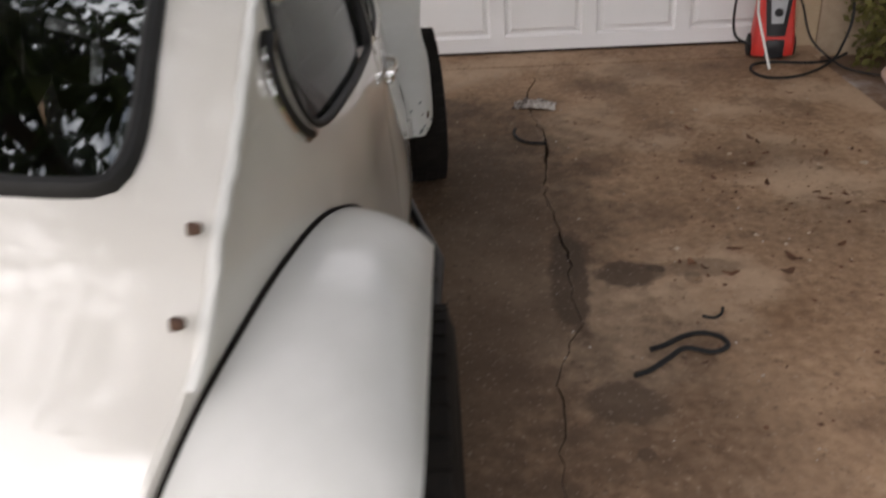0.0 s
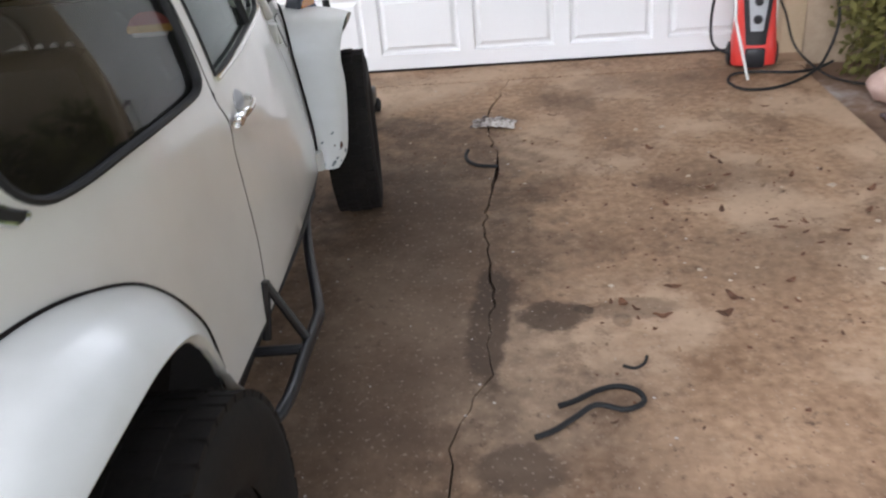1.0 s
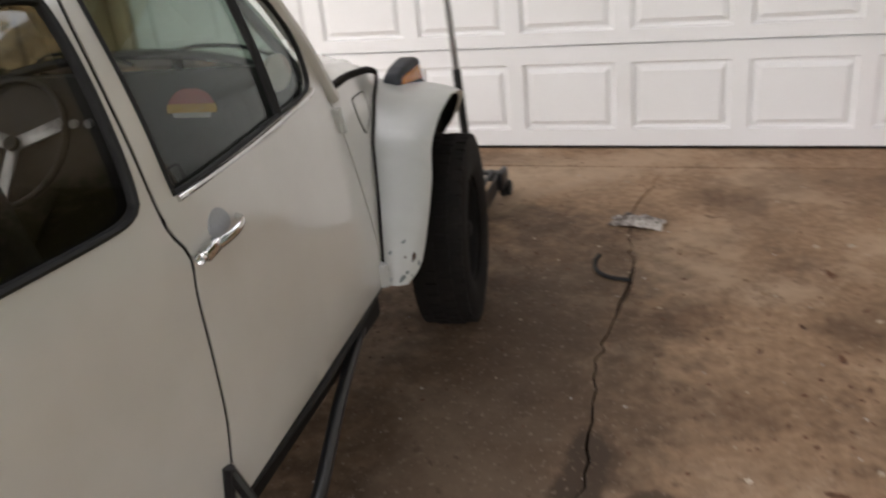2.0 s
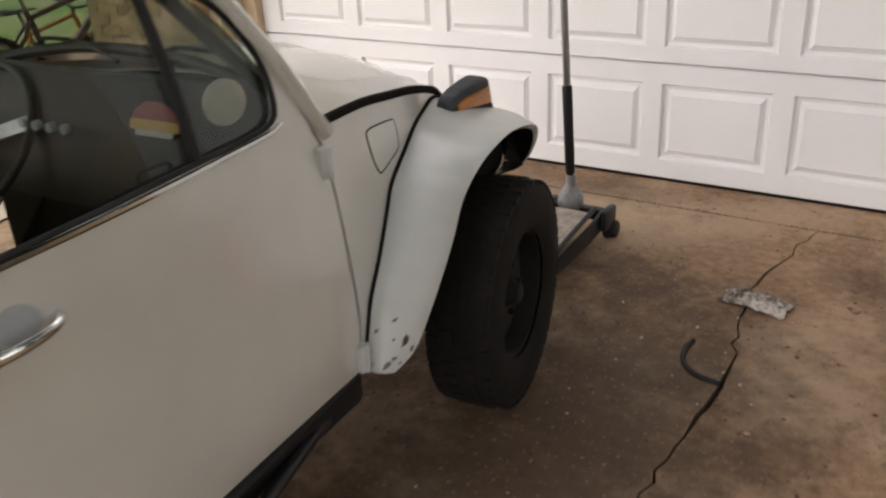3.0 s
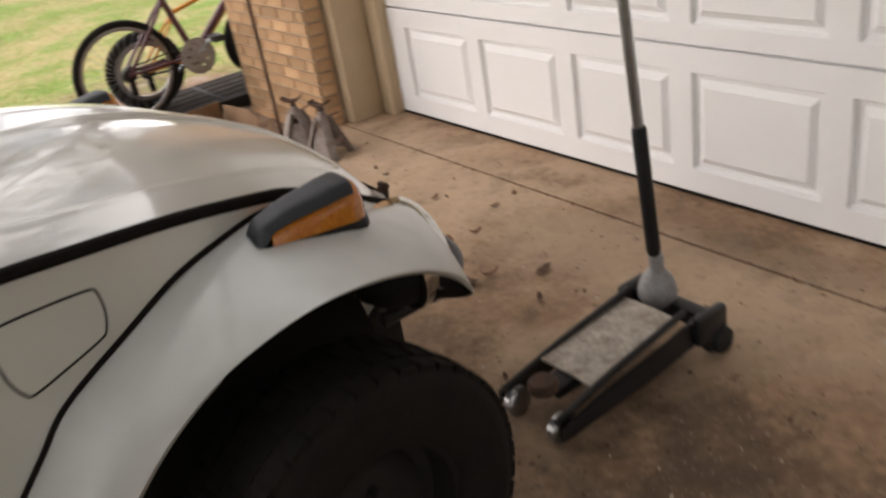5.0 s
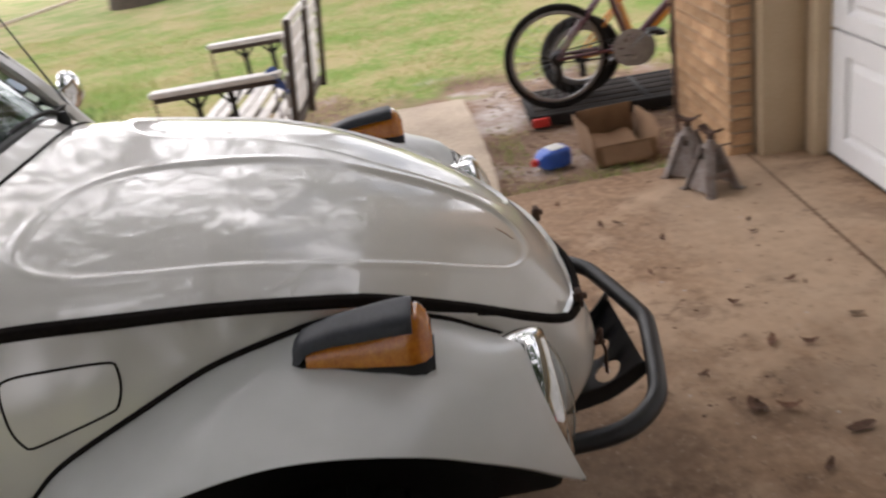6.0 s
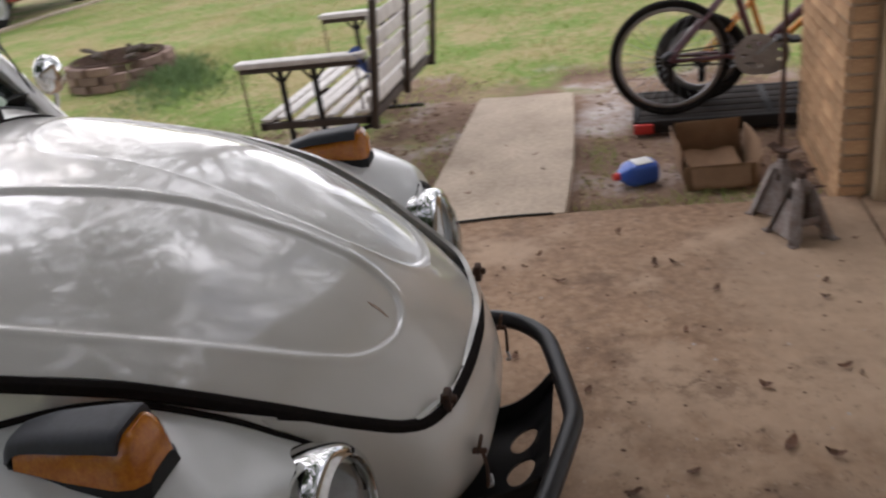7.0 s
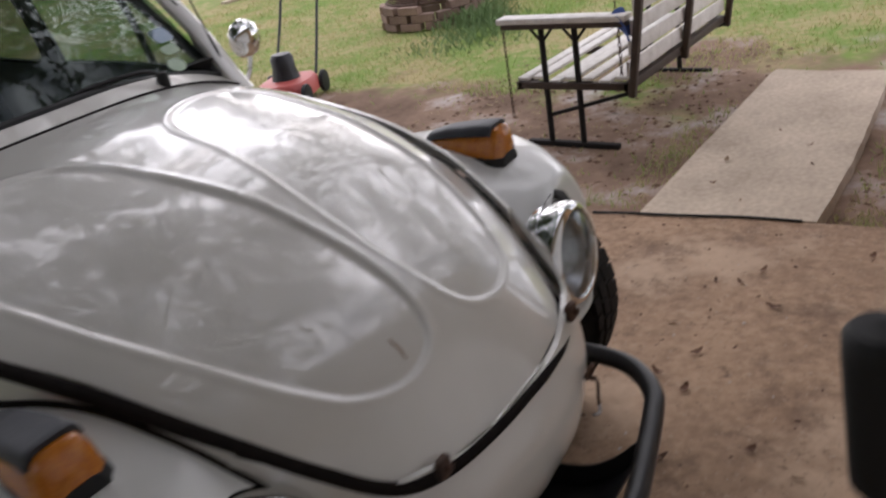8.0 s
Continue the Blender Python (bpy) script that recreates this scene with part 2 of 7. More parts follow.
def concrete():
    m = mat("stained_concrete", (0.41, 0.270, 0.168), 0.75, 0, (0.20, 0.118, 0.066), 1.6, 26, 0.5, 0.006, mix=0.32, rvar=0.1, spec=0.3)
    nt = m.node_tree
    n, l = nt.nodes, nt.links
    p = n["Principled BSDF"]
    geo = n.new("ShaderNodeNewGeometry")
    state = [p.inputs["Base Color"].links[0].from_socket]

    def noise_tex(scale, detail, rough=0.5, stretch=None):
        nz = n.new("ShaderNodeTexNoise")
        nz.inputs["Scale"].default_value, nz.inputs["Detail"].default_value, nz.inputs["Roughness"].default_value = scale, detail, rough
        src = geo.outputs["Position"]
        if stretch:
            mp = n.new("ShaderNodeMapping")
            mp.inputs["Scale"].default_value = stretch
            l.new(src, mp.inputs["Vector"])
            src = mp.outputs[0]
        l.new(src, nz.inputs["Vector"])
        return nz.outputs["Fac"]

    def blend(fac, lo, hi, k, col):
        rg = n.new("ShaderNodeMapRange")
        rg.interpolation_type = 'SMOOTHSTEP'
        rg.inputs["From Min"].default_value, rg.inputs["From Max"].default_value = lo, hi
        rg.inputs["To Min"].default_value, rg.inputs["To Max"].default_value = 0, k
        l.new(fac, rg.inputs["Value"])
        mx = n.new("ShaderNodeMixRGB")
        mx.inputs[2].default_value = (*col, 1)
        l.new(rg.outputs[0], mx.inputs[0])
        l.new(state[0], mx.inputs[1])
        state[0] = mx.outputs[0]

    # worn pale areas, then broad brown stains, then streaks from wheels and water
    blend(noise_tex(1.1, 8.0, 0.62), 0.47, 0.60, 0.68, (0.50, 0.36, 0.245))
    blend(noise_tex(0.75, 7.0, 0.65), 0.52, 0.66, 0.55, (0.125, 0.075, 0.045))
    blend(noise_tex(2.4, 8.0, 0.75, (1.0, 0.8, 1.0)), 0.53, 0.63, 0.56, (0.125, 0.072, 0.042))
    blend(noise_tex(5.5, 8.0, 0.75), 0.56, 0.66, 0.48, (0.12, 0.07, 0.042))
    blend(noise_tex(8.0, 8.0, 0.75, (1.0, .6, 1.0)), 0.55, 0.66, 0.36, (0.50, 0.36, 0.245))
    # oil spots, damp patches, shade painted around car and jack: centre, half sizes, strength
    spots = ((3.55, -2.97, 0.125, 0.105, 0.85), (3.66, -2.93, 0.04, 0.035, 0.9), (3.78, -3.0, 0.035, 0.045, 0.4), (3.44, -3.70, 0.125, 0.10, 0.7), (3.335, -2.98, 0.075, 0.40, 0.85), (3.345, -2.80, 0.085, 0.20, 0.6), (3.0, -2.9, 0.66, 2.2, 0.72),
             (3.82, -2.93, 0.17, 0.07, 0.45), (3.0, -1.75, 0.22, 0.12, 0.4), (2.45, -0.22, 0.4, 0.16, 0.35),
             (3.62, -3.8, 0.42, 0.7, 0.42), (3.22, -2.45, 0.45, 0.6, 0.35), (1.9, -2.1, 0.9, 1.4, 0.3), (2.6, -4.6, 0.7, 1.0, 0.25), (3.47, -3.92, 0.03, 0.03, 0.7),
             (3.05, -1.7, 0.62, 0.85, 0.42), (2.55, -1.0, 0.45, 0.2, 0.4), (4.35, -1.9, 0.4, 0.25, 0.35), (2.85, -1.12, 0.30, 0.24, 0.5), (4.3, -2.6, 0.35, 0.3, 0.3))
    wob = noise_tex(9.0, 5.0, 0.6)
    # broad pale patches towards the door paint in light the floor lacks
    pale = ((2.15, -0.52, 1.1, 0.34, 0.6), (0.55, -0.52, 0.9, 0.5, 0.55))
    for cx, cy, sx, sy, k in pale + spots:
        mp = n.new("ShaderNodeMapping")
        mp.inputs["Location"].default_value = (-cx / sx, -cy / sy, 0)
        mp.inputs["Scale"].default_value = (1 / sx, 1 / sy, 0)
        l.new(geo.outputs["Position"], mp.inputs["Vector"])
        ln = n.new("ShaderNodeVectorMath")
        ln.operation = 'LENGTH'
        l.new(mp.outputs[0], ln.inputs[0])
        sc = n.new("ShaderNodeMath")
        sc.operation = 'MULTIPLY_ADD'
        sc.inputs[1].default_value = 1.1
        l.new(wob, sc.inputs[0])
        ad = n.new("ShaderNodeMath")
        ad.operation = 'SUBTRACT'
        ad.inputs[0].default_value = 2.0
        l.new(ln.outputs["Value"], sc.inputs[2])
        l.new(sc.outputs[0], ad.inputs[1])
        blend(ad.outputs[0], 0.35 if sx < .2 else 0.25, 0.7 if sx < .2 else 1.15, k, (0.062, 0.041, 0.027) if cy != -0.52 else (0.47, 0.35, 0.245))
    # dark flecks and pale aggregate
    blend(noise_tex(27.0, 7.0, 0.78), 0.575, 0.68, 0.7, (0.06, 0.036, 0.024))
    blend(noise_tex(11.0, 8.0, 0.78), 0.585, 0.68, 0.66, (0.06, 0.037, 0.024))
    blend(noise_tex(60.0, 3.0), 0.61, 0.70, 0.35, (0.44, 0.35, 0.27))
    l.new(state[0], p.inputs["Base Color"])
    return m


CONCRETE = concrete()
SLABC = mat("pale_concrete", (0.54, 0.44, 0.335), 0.85, 0, (0.33, 0.26, 0.19), 3, 40, 0.6, 0.006, mix=0.4)
CRACKSOIL = mat("crack_soil", (0.035, 0.023, 0.016), 0.95, 0, (0.018, 0.012, 0.009), 12, 90, 0.6, 0.01, spec=0.1)


def lawn_mat():
    m = mat("lawn_ground", (0.175, 0.245, 0.062), 0.95, 0, (0.36, 0.30, 0.155), 1.3, 14, 0.35, 0.02, mix=0.2, detail=9.0, spec=0.1)
    nt = m.node_tree
    n, l = nt.nodes, nt.links
    p = n["Principled BSDF"]
    base = p.inputs["Base Color"].links[0].from_socket
    geo = n.new("ShaderNodeNewGeometry")
    nz = n.new("ShaderNodeTexNoise")
    nz.inputs["Scale"].default_value, nz.inputs["Detail"].default_value = 2.2, 6.0
    l.new(geo.outputs["Position"], nz.inputs["Vector"])
    cur = base
    # bare dirt, dark loam to pale trodden sand
    patch = n.new("ShaderNodeTexNoise")
    patch.inputs["Scale"].default_value, patch.inputs["Detail"].default_value, patch.inputs["Roughness"].default_value = 1.7, 9.0, 0.68
    l.new(geo.outputs["Position"], patch.inputs["Vector"])
    dirt = n.new("ShaderNodeValToRGB")
    for e, (at, col) in zip((dirt.color_ramp.elements[0], dirt.color_ramp.elements[1], dirt.color_ramp.elements.new(0.5)), ((0.34, (0.13, 0.086, 0.06)), (0.70, (0.48, 0.36, 0.265)), (0.52, (0.24, 0.162, 0.115)))):
        e.position, e.color = at, (*col, 1)
    l.new(patch.outputs["Fac"], dirt.inputs[0])
    for cx, cy, sx, sy in ((-0.9, -1.5, 2.3, 1.9), (-0.6, -4.2, 1.5, 2.6), (5.9, -1.0, 1.4, 3.0), (-2.6, -3.0, 0.7, 0.6)):
        mp = n.new("ShaderNodeMapping")
        mp.inputs["Location"].default_value = (-cx / sx, -cy / sy, 0)
        mp.inputs["Scale"].default_value = (1 / sx, 1 / sy, 0)
        l.new(geo.outputs["Position"], mp.inputs["Vector"])
        ln = n.new("ShaderNodeVectorMath")
        ln.operation = 'LENGTH'
        l.new(mp.outputs[0], ln.inputs[0])
        sc = n.new("ShaderNodeMath")
        sc.operation = 'MULTIPLY_ADD'
        sc.inputs[1].default_value = 1.4
        l.new(nz.outputs["Fac"], sc.inputs[0])
        l.new(ln.outputs["Value"], sc.inputs[2])
        rg = n.new("ShaderNodeMapRange")
        rg.inputs["From Min"].default_value, rg.inputs["From Max"].default_value = 1.45, 1.75
        rg.inputs["To Min"].default_value, rg.inputs["To Max"].default_value = 1, 0
        l.new(sc.outputs[0], rg.inputs["Value"])
        mx = n.new("ShaderNodeMixRGB")
        l.new(dirt.outputs[0], mx.inputs[2])
        l.new(rg.outputs[0], mx.inputs[0])
        l.new(cur, mx.inputs[1])
        cur = mx.outputs[0]
    l.new(cur, p.inputs["Base Color"])
    return m


LAWN = lawn_mat()
GRASS = mat("grass_blades", (0.27, 0.39, 0.105), 0.8, 0, (0.47, 0.40, 0.20), 1.3, 14, 0.0, 0.01, mix=0.25, detail=9.0)
gn, gl = GRASS.node_tree.nodes, GRASS.node_tree.links
thin, both = gn.new("ShaderNodeBsdfTranslucent"), gn.new("ShaderNodeMixShader")
both.inputs[0].default_value = 0.5
gl.new(gn["Principled BSDF"].inputs["Base Color"].links[0].from_socket, thin.inputs["Color"])
gl.new(gn["Principled BSDF"].outputs[0], both.inputs[1])
gl.new(thin.outputs[0], both.inputs[2])
gl.new(both.outputs[0], gn["Material Output"].inputs["Surface"])

# ---- building helpers ----


def part(name, bm, material, parent, label="", smooth=True, sub=0):
    me = bpy.data.meshes.new(name)
    bm.to_mesh(me)
    bm.free()
    me.materials.append(material)
    if smooth:
        for p in me.polygons:
            p.use_smooth = True
        me.set_sharp_from_angle(angle=radians(42))
    ob = new(name, me)
    ob.parent = parent
    if label:
        ob["label"] = label
    return ob


def thing(name, label, category, m=None, group="", kind=""):
    ob = new(name)
    ob.empty_display_size = 0.1
    if m is not None:
        ob.matrix_world = m
    return tagged(ob, label, category, group, kind)


def solid(name, bm, material, label, category, kind="", group="", m=None, smooth=True):
    ob = part(name, bm, material, None, "", smooth)
    if m is not None:
        ob.matrix_world = m
    return tagged(ob, label, category, group, kind)


def lerp(x, xs, ys):
    return float(np.interp(x, xs, ys))


def spline(pts, n, closed=False):
    """Points evenly along a Catmull-Rom curve through pts."""
    P = [Vector(p) for p in pts]
    out, k = [], len(P)
    segs = k if closed else k - 1
    for i in range(segs):
        if closed:
            a, b, c, d = P[(i - 1) % k], P[i], P[(i + 1) % k], P[(i + 2) % k]
        else:
            a, b, c, d = P[max(i - 1, 0)], P[i], P[i + 1], P[min(i + 2, k - 1)]
        for j in range(12):
            t = j / 12
            out.append(0.5 * ((2 * b) + (c - a) * t + (2 * a - 5 * b + 4 * c - d) * t * t + (3 * b - a - 3 * c + d) * t ** 3))
    if not closed:
        out.append(P[-1])
    else:
        out.append(out[0])
    L = [0.0]
    for a, b in zip(out, out[1:]):
        L.append(L[-1] + (b - a).length)
    res = []
    for i in range(n):
        s = L[-1] * i / (n if closed else n - 1)
        j = min(max(int(np.searchsorted(L, s)) - 1, 0), len(out) - 2)
        f = (s - L[j]) / max(L[j + 1] - L[j], 1e-9)
        res.append(out[j].lerp(out[j + 1], f))
    return res


def tube(bm, pts, r, sides=10, closed=False, caps=True, flat=1.0, up=None):
    """Sweeps a round (or flattened) section along pts; r may be a list."""
    pts = [Vector(p) for p in pts]
    n = len(pts)
    rings, nrm = [], None
    for i, p in enumerate(pts):
        if closed:
            t = (pts[(i + 1) % n] - pts[i - 1]).normalized()
        else:
            t = (pts[min(i + 1, n - 1)] - pts[max(i - 1, 0)]).normalized()
        if nrm is None:
            a = Vector(up) if up else (Vector((0, 0, 1)) if abs(t.z) < 0.9 else Vector((1, 0, 0)))
            nrm = (a - t * a.dot(t)).normalized()
        else:
            nrm = (nrm - t * nrm.dot(t)).normalized()
        b = t.cross(nrm)
        rr = r[i] if isinstance(r, (list, tuple)) else r
        rings.append([bm.verts.new(p + (nrm * math.cos(2 * math.pi * k / sides) + b * math.sin(2 * math.pi * k / sides) * flat) * rr) for k in range(sides)])
    m = n if closed else n - 1
    for i in range(m):
        A, B = rings[i], rings[(i + 1) % n]
        for k in range(sides):
            bm.faces.new((A[k], A[(k + 1) % sides], B[(k + 1) % sides], B[k]))
    if caps and not closed:
        bm.faces.new(list(reversed(rings[0])))
        bm.faces.new(rings[-1])
    return bm


def box(bm, lo, hi, bevel=0.0, m=None):
    """An axis box with softened edges, optionally moved by m."""
    lo, hi = Vector(lo), Vector(hi)
    r = bmesh.ops.create_cube(bm, size=1.0, matrix=Matrix.LocRotScale((lo + hi) / 2, None, hi - lo))
    vs = r["verts"]
    if bevel:
        es = list({e for v in vs for e in v.link_edges})
        o = bmesh.ops.bevel(bm, geom=es, offset=bevel, segments=2, affect='EDGES', profile=0.5)
        vs = o["verts"]
    if m is not None:
        bmesh.ops.transform(bm, matrix=m, verts=list(set(vs)))
    return bm


def beam(bm, a, b, w, h, bevel=0.003, up=(0, 0, 1)):
    """A bar of section w x h from a to b."""
    a, b = Vector(a), Vector(b)
    d = b - a
    x = d.normalized()
    u = Vector(up)
    if abs(x.dot(u)) > 0.95:
        u = Vector((1, 0, 0))
    y = u.cross(x).normalized()
    z = x.cross(y)
    m = Matrix((x, y, z)).transposed().to_4x4()
    m.translation = (a + b) / 2
    return box(bm, (-d.length / 2, -w / 2, -h / 2), (d.length / 2, w / 2, h / 2), bevel, m)


def spin(bm, prof, axis='u', n=48, centre=(0, 0, 0), a0=0.0, a1=2 * math.pi):
    """Turns a profile of (radius, along) pairs round an axis through centre."""
    c = Vector(centre)
    full = abs(a1 - a0 - 2 * math.pi) < 1e-6
    rows = []
    m = n if full else n + 1
    for i in range(m):
        t = a0 + (a1 - a0) * i / n
        ring = []
        for r, h in prof:
            if axis == 'u':
                ring.append(bm.verts.new(c + Vector((h, r * math.cos(t), r * math.sin(t)))))
            elif axis == 'v':
                ring.append(bm.verts.new(c + Vector((r * math.cos(t), h, r * math.sin(t)))))
            else:
                ring.append(bm.verts.new(c + Vector((r * math.cos(t), r * math.sin(t), h))))
        rows.append(ring)
    for i in range(n if full else n):
        A, B = rows[i], rows[(i + 1) % m]
        if not full and i == n:
            break
        for k in range(len(prof) - 1):
            bm.faces.new((A[k], A[k + 1], B[k + 1], B[k]))
    bmesh.ops.remove_doubles(bm, verts=bm.verts, dist=1e-5)
    bmesh.ops.recalc_face_normals(bm, faces=bm.faces)
    return bm


def grid_surface(bm, fn, nu, nv):
    """A sheet of quads from fn(a, b), a and b from 0 to 1."""
    rows = [[bm.verts.new(fn(i / nu, j / nv)) for j in range(nv + 1)] for i in range(nu + 1)]
    for i in range(nu):
        for j in range(nv):
            bm.faces.new((rows[i][j], rows[i + 1][j], rows[i + 1][j + 1], rows[i][j + 1]))
    return rows


def inside(p, poly):
    x, y, r = p[0], p[1], False
    for i in range(len(poly)):
        (x1, y1), (x2, y2) = poly[i - 1], poly[i]
        if (y1 > y) != (y2 > y) and x < (x2 - x1) * (y - y1) / (y2 - y1) + x1:
            r = not r
    return r


def plate(outline, holes, fn, step=0.05):
    """A curved panel cut to an outline, with openings, laid on the surface fn(a, b) -> point."""
    from mathutils.geometry import delaunay_2d_cdt
    loops = [outline] + list(holes)
    vs, es = [], []
    for lp in loops:
        k = len(vs)
        vs += [Vector(p) for p in lp]
        es += [(k + i, k + (i + 1) % len(lp)) for i in range(len(lp))]
    xs, ys = [p[0] for p in outline], [p[1] for p in outline]
    a = min(xs) + step / 2
    while a < max(xs):
        b = min(ys) + step / 2
        while b < max(ys):
            if inside((a, b), outline) and not any(inside((a, b), h) for h in holes):
                if min((Vector((a, b)) - v).length for v in vs[:sum(len(q) for q in loops)]) > step * 0.35:
                    vs.append(Vector((a, b)))
            b += step
        a += step
    V, E, F, *_ = delaunay_2d_cdt(vs, es, [], 0, 1e-5)
    bm = bmesh.new()
    bv = [bm.verts.new(fn(v.x, v.y)) for v in V]
    for f in F:
        c = sum((V[i] for i in f), Vector((0, 0))) / len(f)
        if inside(c, outline) and not any(inside(c, h) for h in holes):
            bm.faces.new([bv[i] for i in f])
    loose = [v for v in bm.verts if not v.link_faces]
    bmesh.ops.delete(bm, geom=loose, context='VERTS')
    bmesh.ops.recalc_face_normals(bm, faces=bm.faces)
    return bm


def ring2(pts, n=80):
    return [(p.x, p.y) for p in spline([(a, b, 0) for a, b in pts], n, True)]


def shell(bm, off):
    """Closes a sheet into a solid by a copy moved by off."""
    r = bmesh.ops.extrude_face_region(bm, geom=bm.faces[:], use_keep_orig=True)
    bmesh.ops.translate(bm, vec=Vector(off), verts=[g for g in r["geom"] if isinstance(g, bmesh.types.BMVert)])
    bmesh.ops.recalc_face_normals(bm, faces=bm.faces)
    return bm

# ---- the setting ----


def rough_edge(pts, amp, seed, n):
    """A wandering line through pts, for cracks and broken edges."""
    rnd = random.Random(seed)
    out = []
    for p in spline([(a, b, 0) for a, b in pts], n):
        out.append((p.x + rnd.uniform(-amp, amp), p.y + rnd.uniform(-amp, amp) * .5))
    return out


def slab(name, outline, top, depth, material, label, category, step=0.5):
    bm = plate(outline, [], lambda x, y: Vector((x, y, top)), step)
    for f in bm.faces:
        if f.normal.z < 0:
            f.normal_flip()
    shell(bm, (0, 0, -depth))
    return solid(name, bm, material, label, category, "structure", smooth=False)


# lawn: one sheet out to the horizon
bm = bmesh.new()
xs = [-900, -300, -120, -60, -30, -20, -14, -10, -8, -6.5, -5, -4, -3.2, -2.6, -2, -1.5, -1, -.5, 0, 1, 3, 5, 5.6, 6.5, 8, 12, 20, 40, 120, 300, 900]
ys = [-900, -300, -120, -60, -30, -20, -14, -10, -8, -7, -6, -5.2, -4.6, -4, -3.4, -2.8, -2.2, -1.6, -1, -.5, 0, .6, 1.5, 3, 6, 10, 20, 60, 300, 900]


def ground_z(x, y):
    z = -0.075
    if x < -1.5:
        z += 0.012 * (-1.5 - x) * (1 if x > -12 else 0) + (0.126 if x <= -12 else 0)
        z += 0.03 * (noise.noise(Vector((x * .5, y * .5, 0))) if x > -12 else 0)
    return z


grows = [[bm.verts.new((x, y, ground_z(x, y))) for y in ys] for x in xs]
for i in range(len(xs) - 1):
    for j in range(len(ys) - 1):
        bm.faces.new((grows[i][j], grows[i + 1][j], grows[i + 1][j + 1], grows[i][j + 1]))
solid("ground", bm, LAWN, "green and straw lawn with bare dirt patches", "lawn", "structure")

# driveway: apron by the door and two slabs parted by a crack
LEFT_E = [(-.232, -.322), (-.215, -1.0), (-.175, -1.5), (-.11, -2.05), (-.04, -2.42), (.05, -4.0), (.10, -6.5), (.15, -10.0)]
CRACK = [(3.36, -.322), (3.30, -.62), (3.245, -.95), (3.27, -1.25), (3.325, -1.6), (3.30, -1.9), (3.29, -2.2), (3.315, -2.6), (3.35, -2.85), (3.33, -3.1), (3.345, -3.3), (3.27, -3.5), (3.255, -3.8), (3.24, -4.1), (3.26, -5.0), (3.2, -6.5), (3.22, -8.0), (3.2, -10.0)]
crk = rough_edge(CRACK, 0.014, 3, 170)
crk[0], crk[-1] = (3.36, -.322), (3.2, -10.0)
rnd = random.Random(11)
wid = [(0.003 + 0.013 * abs(noise.noise(Vector((0, y * 2.0, 5))))) * lerp(y, [-3.2, -2.3], [.4, 1]) for x, y in crk]
left = [(x - w, y) for (x, y), w in zip(crk, wid)]
right = [(x + w, y) for (x, y), w in zip(crk, wid)]
slab("driveway_apron", [(-.235, .02), (-.235, -.308), (1.5, -.306), (3.3, -.308), (5.12, -.306), (5.12, .02)], 0.0, 0.12, CONCRETE, "brown stained concrete apron at the garage door", "driveway", .3)
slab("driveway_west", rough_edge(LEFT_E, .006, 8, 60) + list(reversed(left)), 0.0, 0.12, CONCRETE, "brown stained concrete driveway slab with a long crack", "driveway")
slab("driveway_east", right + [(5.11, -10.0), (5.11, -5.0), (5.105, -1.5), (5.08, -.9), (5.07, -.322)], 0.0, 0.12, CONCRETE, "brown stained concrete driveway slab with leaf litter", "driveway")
bm = bmesh.new()
box(bm, (-.05, -10.0, -.10), (5.1, .0, -.022))
solid("crack_dirt", bm, CRACKSOIL, "dark dirt in the driveway's joints", "dirt", "structure", smooth=False)
slab("path_slab", rough_edge([(-.19, -1.53), (-.8, -1.54), (-1.5, -1.58), (-2.18, -1.63)], .006, 4, 24) + rough_edge([(-2.2, -1.68), (-2.19, -2.0), (-2.2, -2.25)], .01, 5, 10) + rough_edge([(-2.15, -2.26), (-1.2, -2.24), (-.6, -2.23), (-.11, -2.215)], .006, 6, 24) + [(-.125, -2.1), (-.165, -1.8)], -0.003, 0.09, SLABC, "pale concrete path slab beside the driveway", "path", .25)

# garage door
DX0, DX1 = -.06, 5.02
door = thing("garage_door", "white sectional garage door with raised panels, closed", "garage door", kind="structure")


def door_section(z0, z1):
    """One section: flat rails with a row of eight raised fields."""
    bm = bmesh.new()
    pitch, first = .61, .345
    for k in range(8):
        cx = first + pitch * k
        lo, hi = (DX0 if k == 0 else cx - pitch / 2), (DX1 if k == 7 else cx + pitch / 2)
        zc = (z0 + z1) / 2
        nest = [((lo, z0 + .004), (hi, z1 - .004), 0.0), ((cx - .258, zc - .19), (cx + .258, zc + .19), 0.0), ((cx - .248, zc - .18), (cx + .248, zc + .18), 0.02), ((cx - .232, zc - .164), (cx + .232, zc + .164), 0.02), ((cx - .208, zc - .137), (cx + .208, zc + .137), 0.002), ((cx - .204, zc - .133), (cx + .204, zc + .133), 0.0025)]
        prev = None
        for (x0, a), (x1, b), y in nest:
            ring = [bm.verts.new(p) for p in ((x0, y, a), (x1, y, a), (x1, y, b), (x0, y, b))]
            if prev:
                for i in range(4):
                    bm.faces.new((prev[i], prev[(i + 1) % 4], ring[(i + 1) % 4], ring[i]))
            prev = ring
        bm.faces.new(prev)
    # rolled lips at the joints
    box(bm, (DX0, .027, z0), (DX1, .045, z1 - .001))
    return bm


for i, (z0, z1) in enumerate(((.014, .590), (.592, 1.122), (1.124, 1.654), (1.656, 2.19))):
    part("door_section", door_section(z0, z1), DOORW, door, "", False)
bm = bmesh.new()
box(bm, (DX0, .002, .001), (DX1, .03, .0135), .004)
part("bottom_seal", bm, SEAL, door, "black rubber bottom seal")

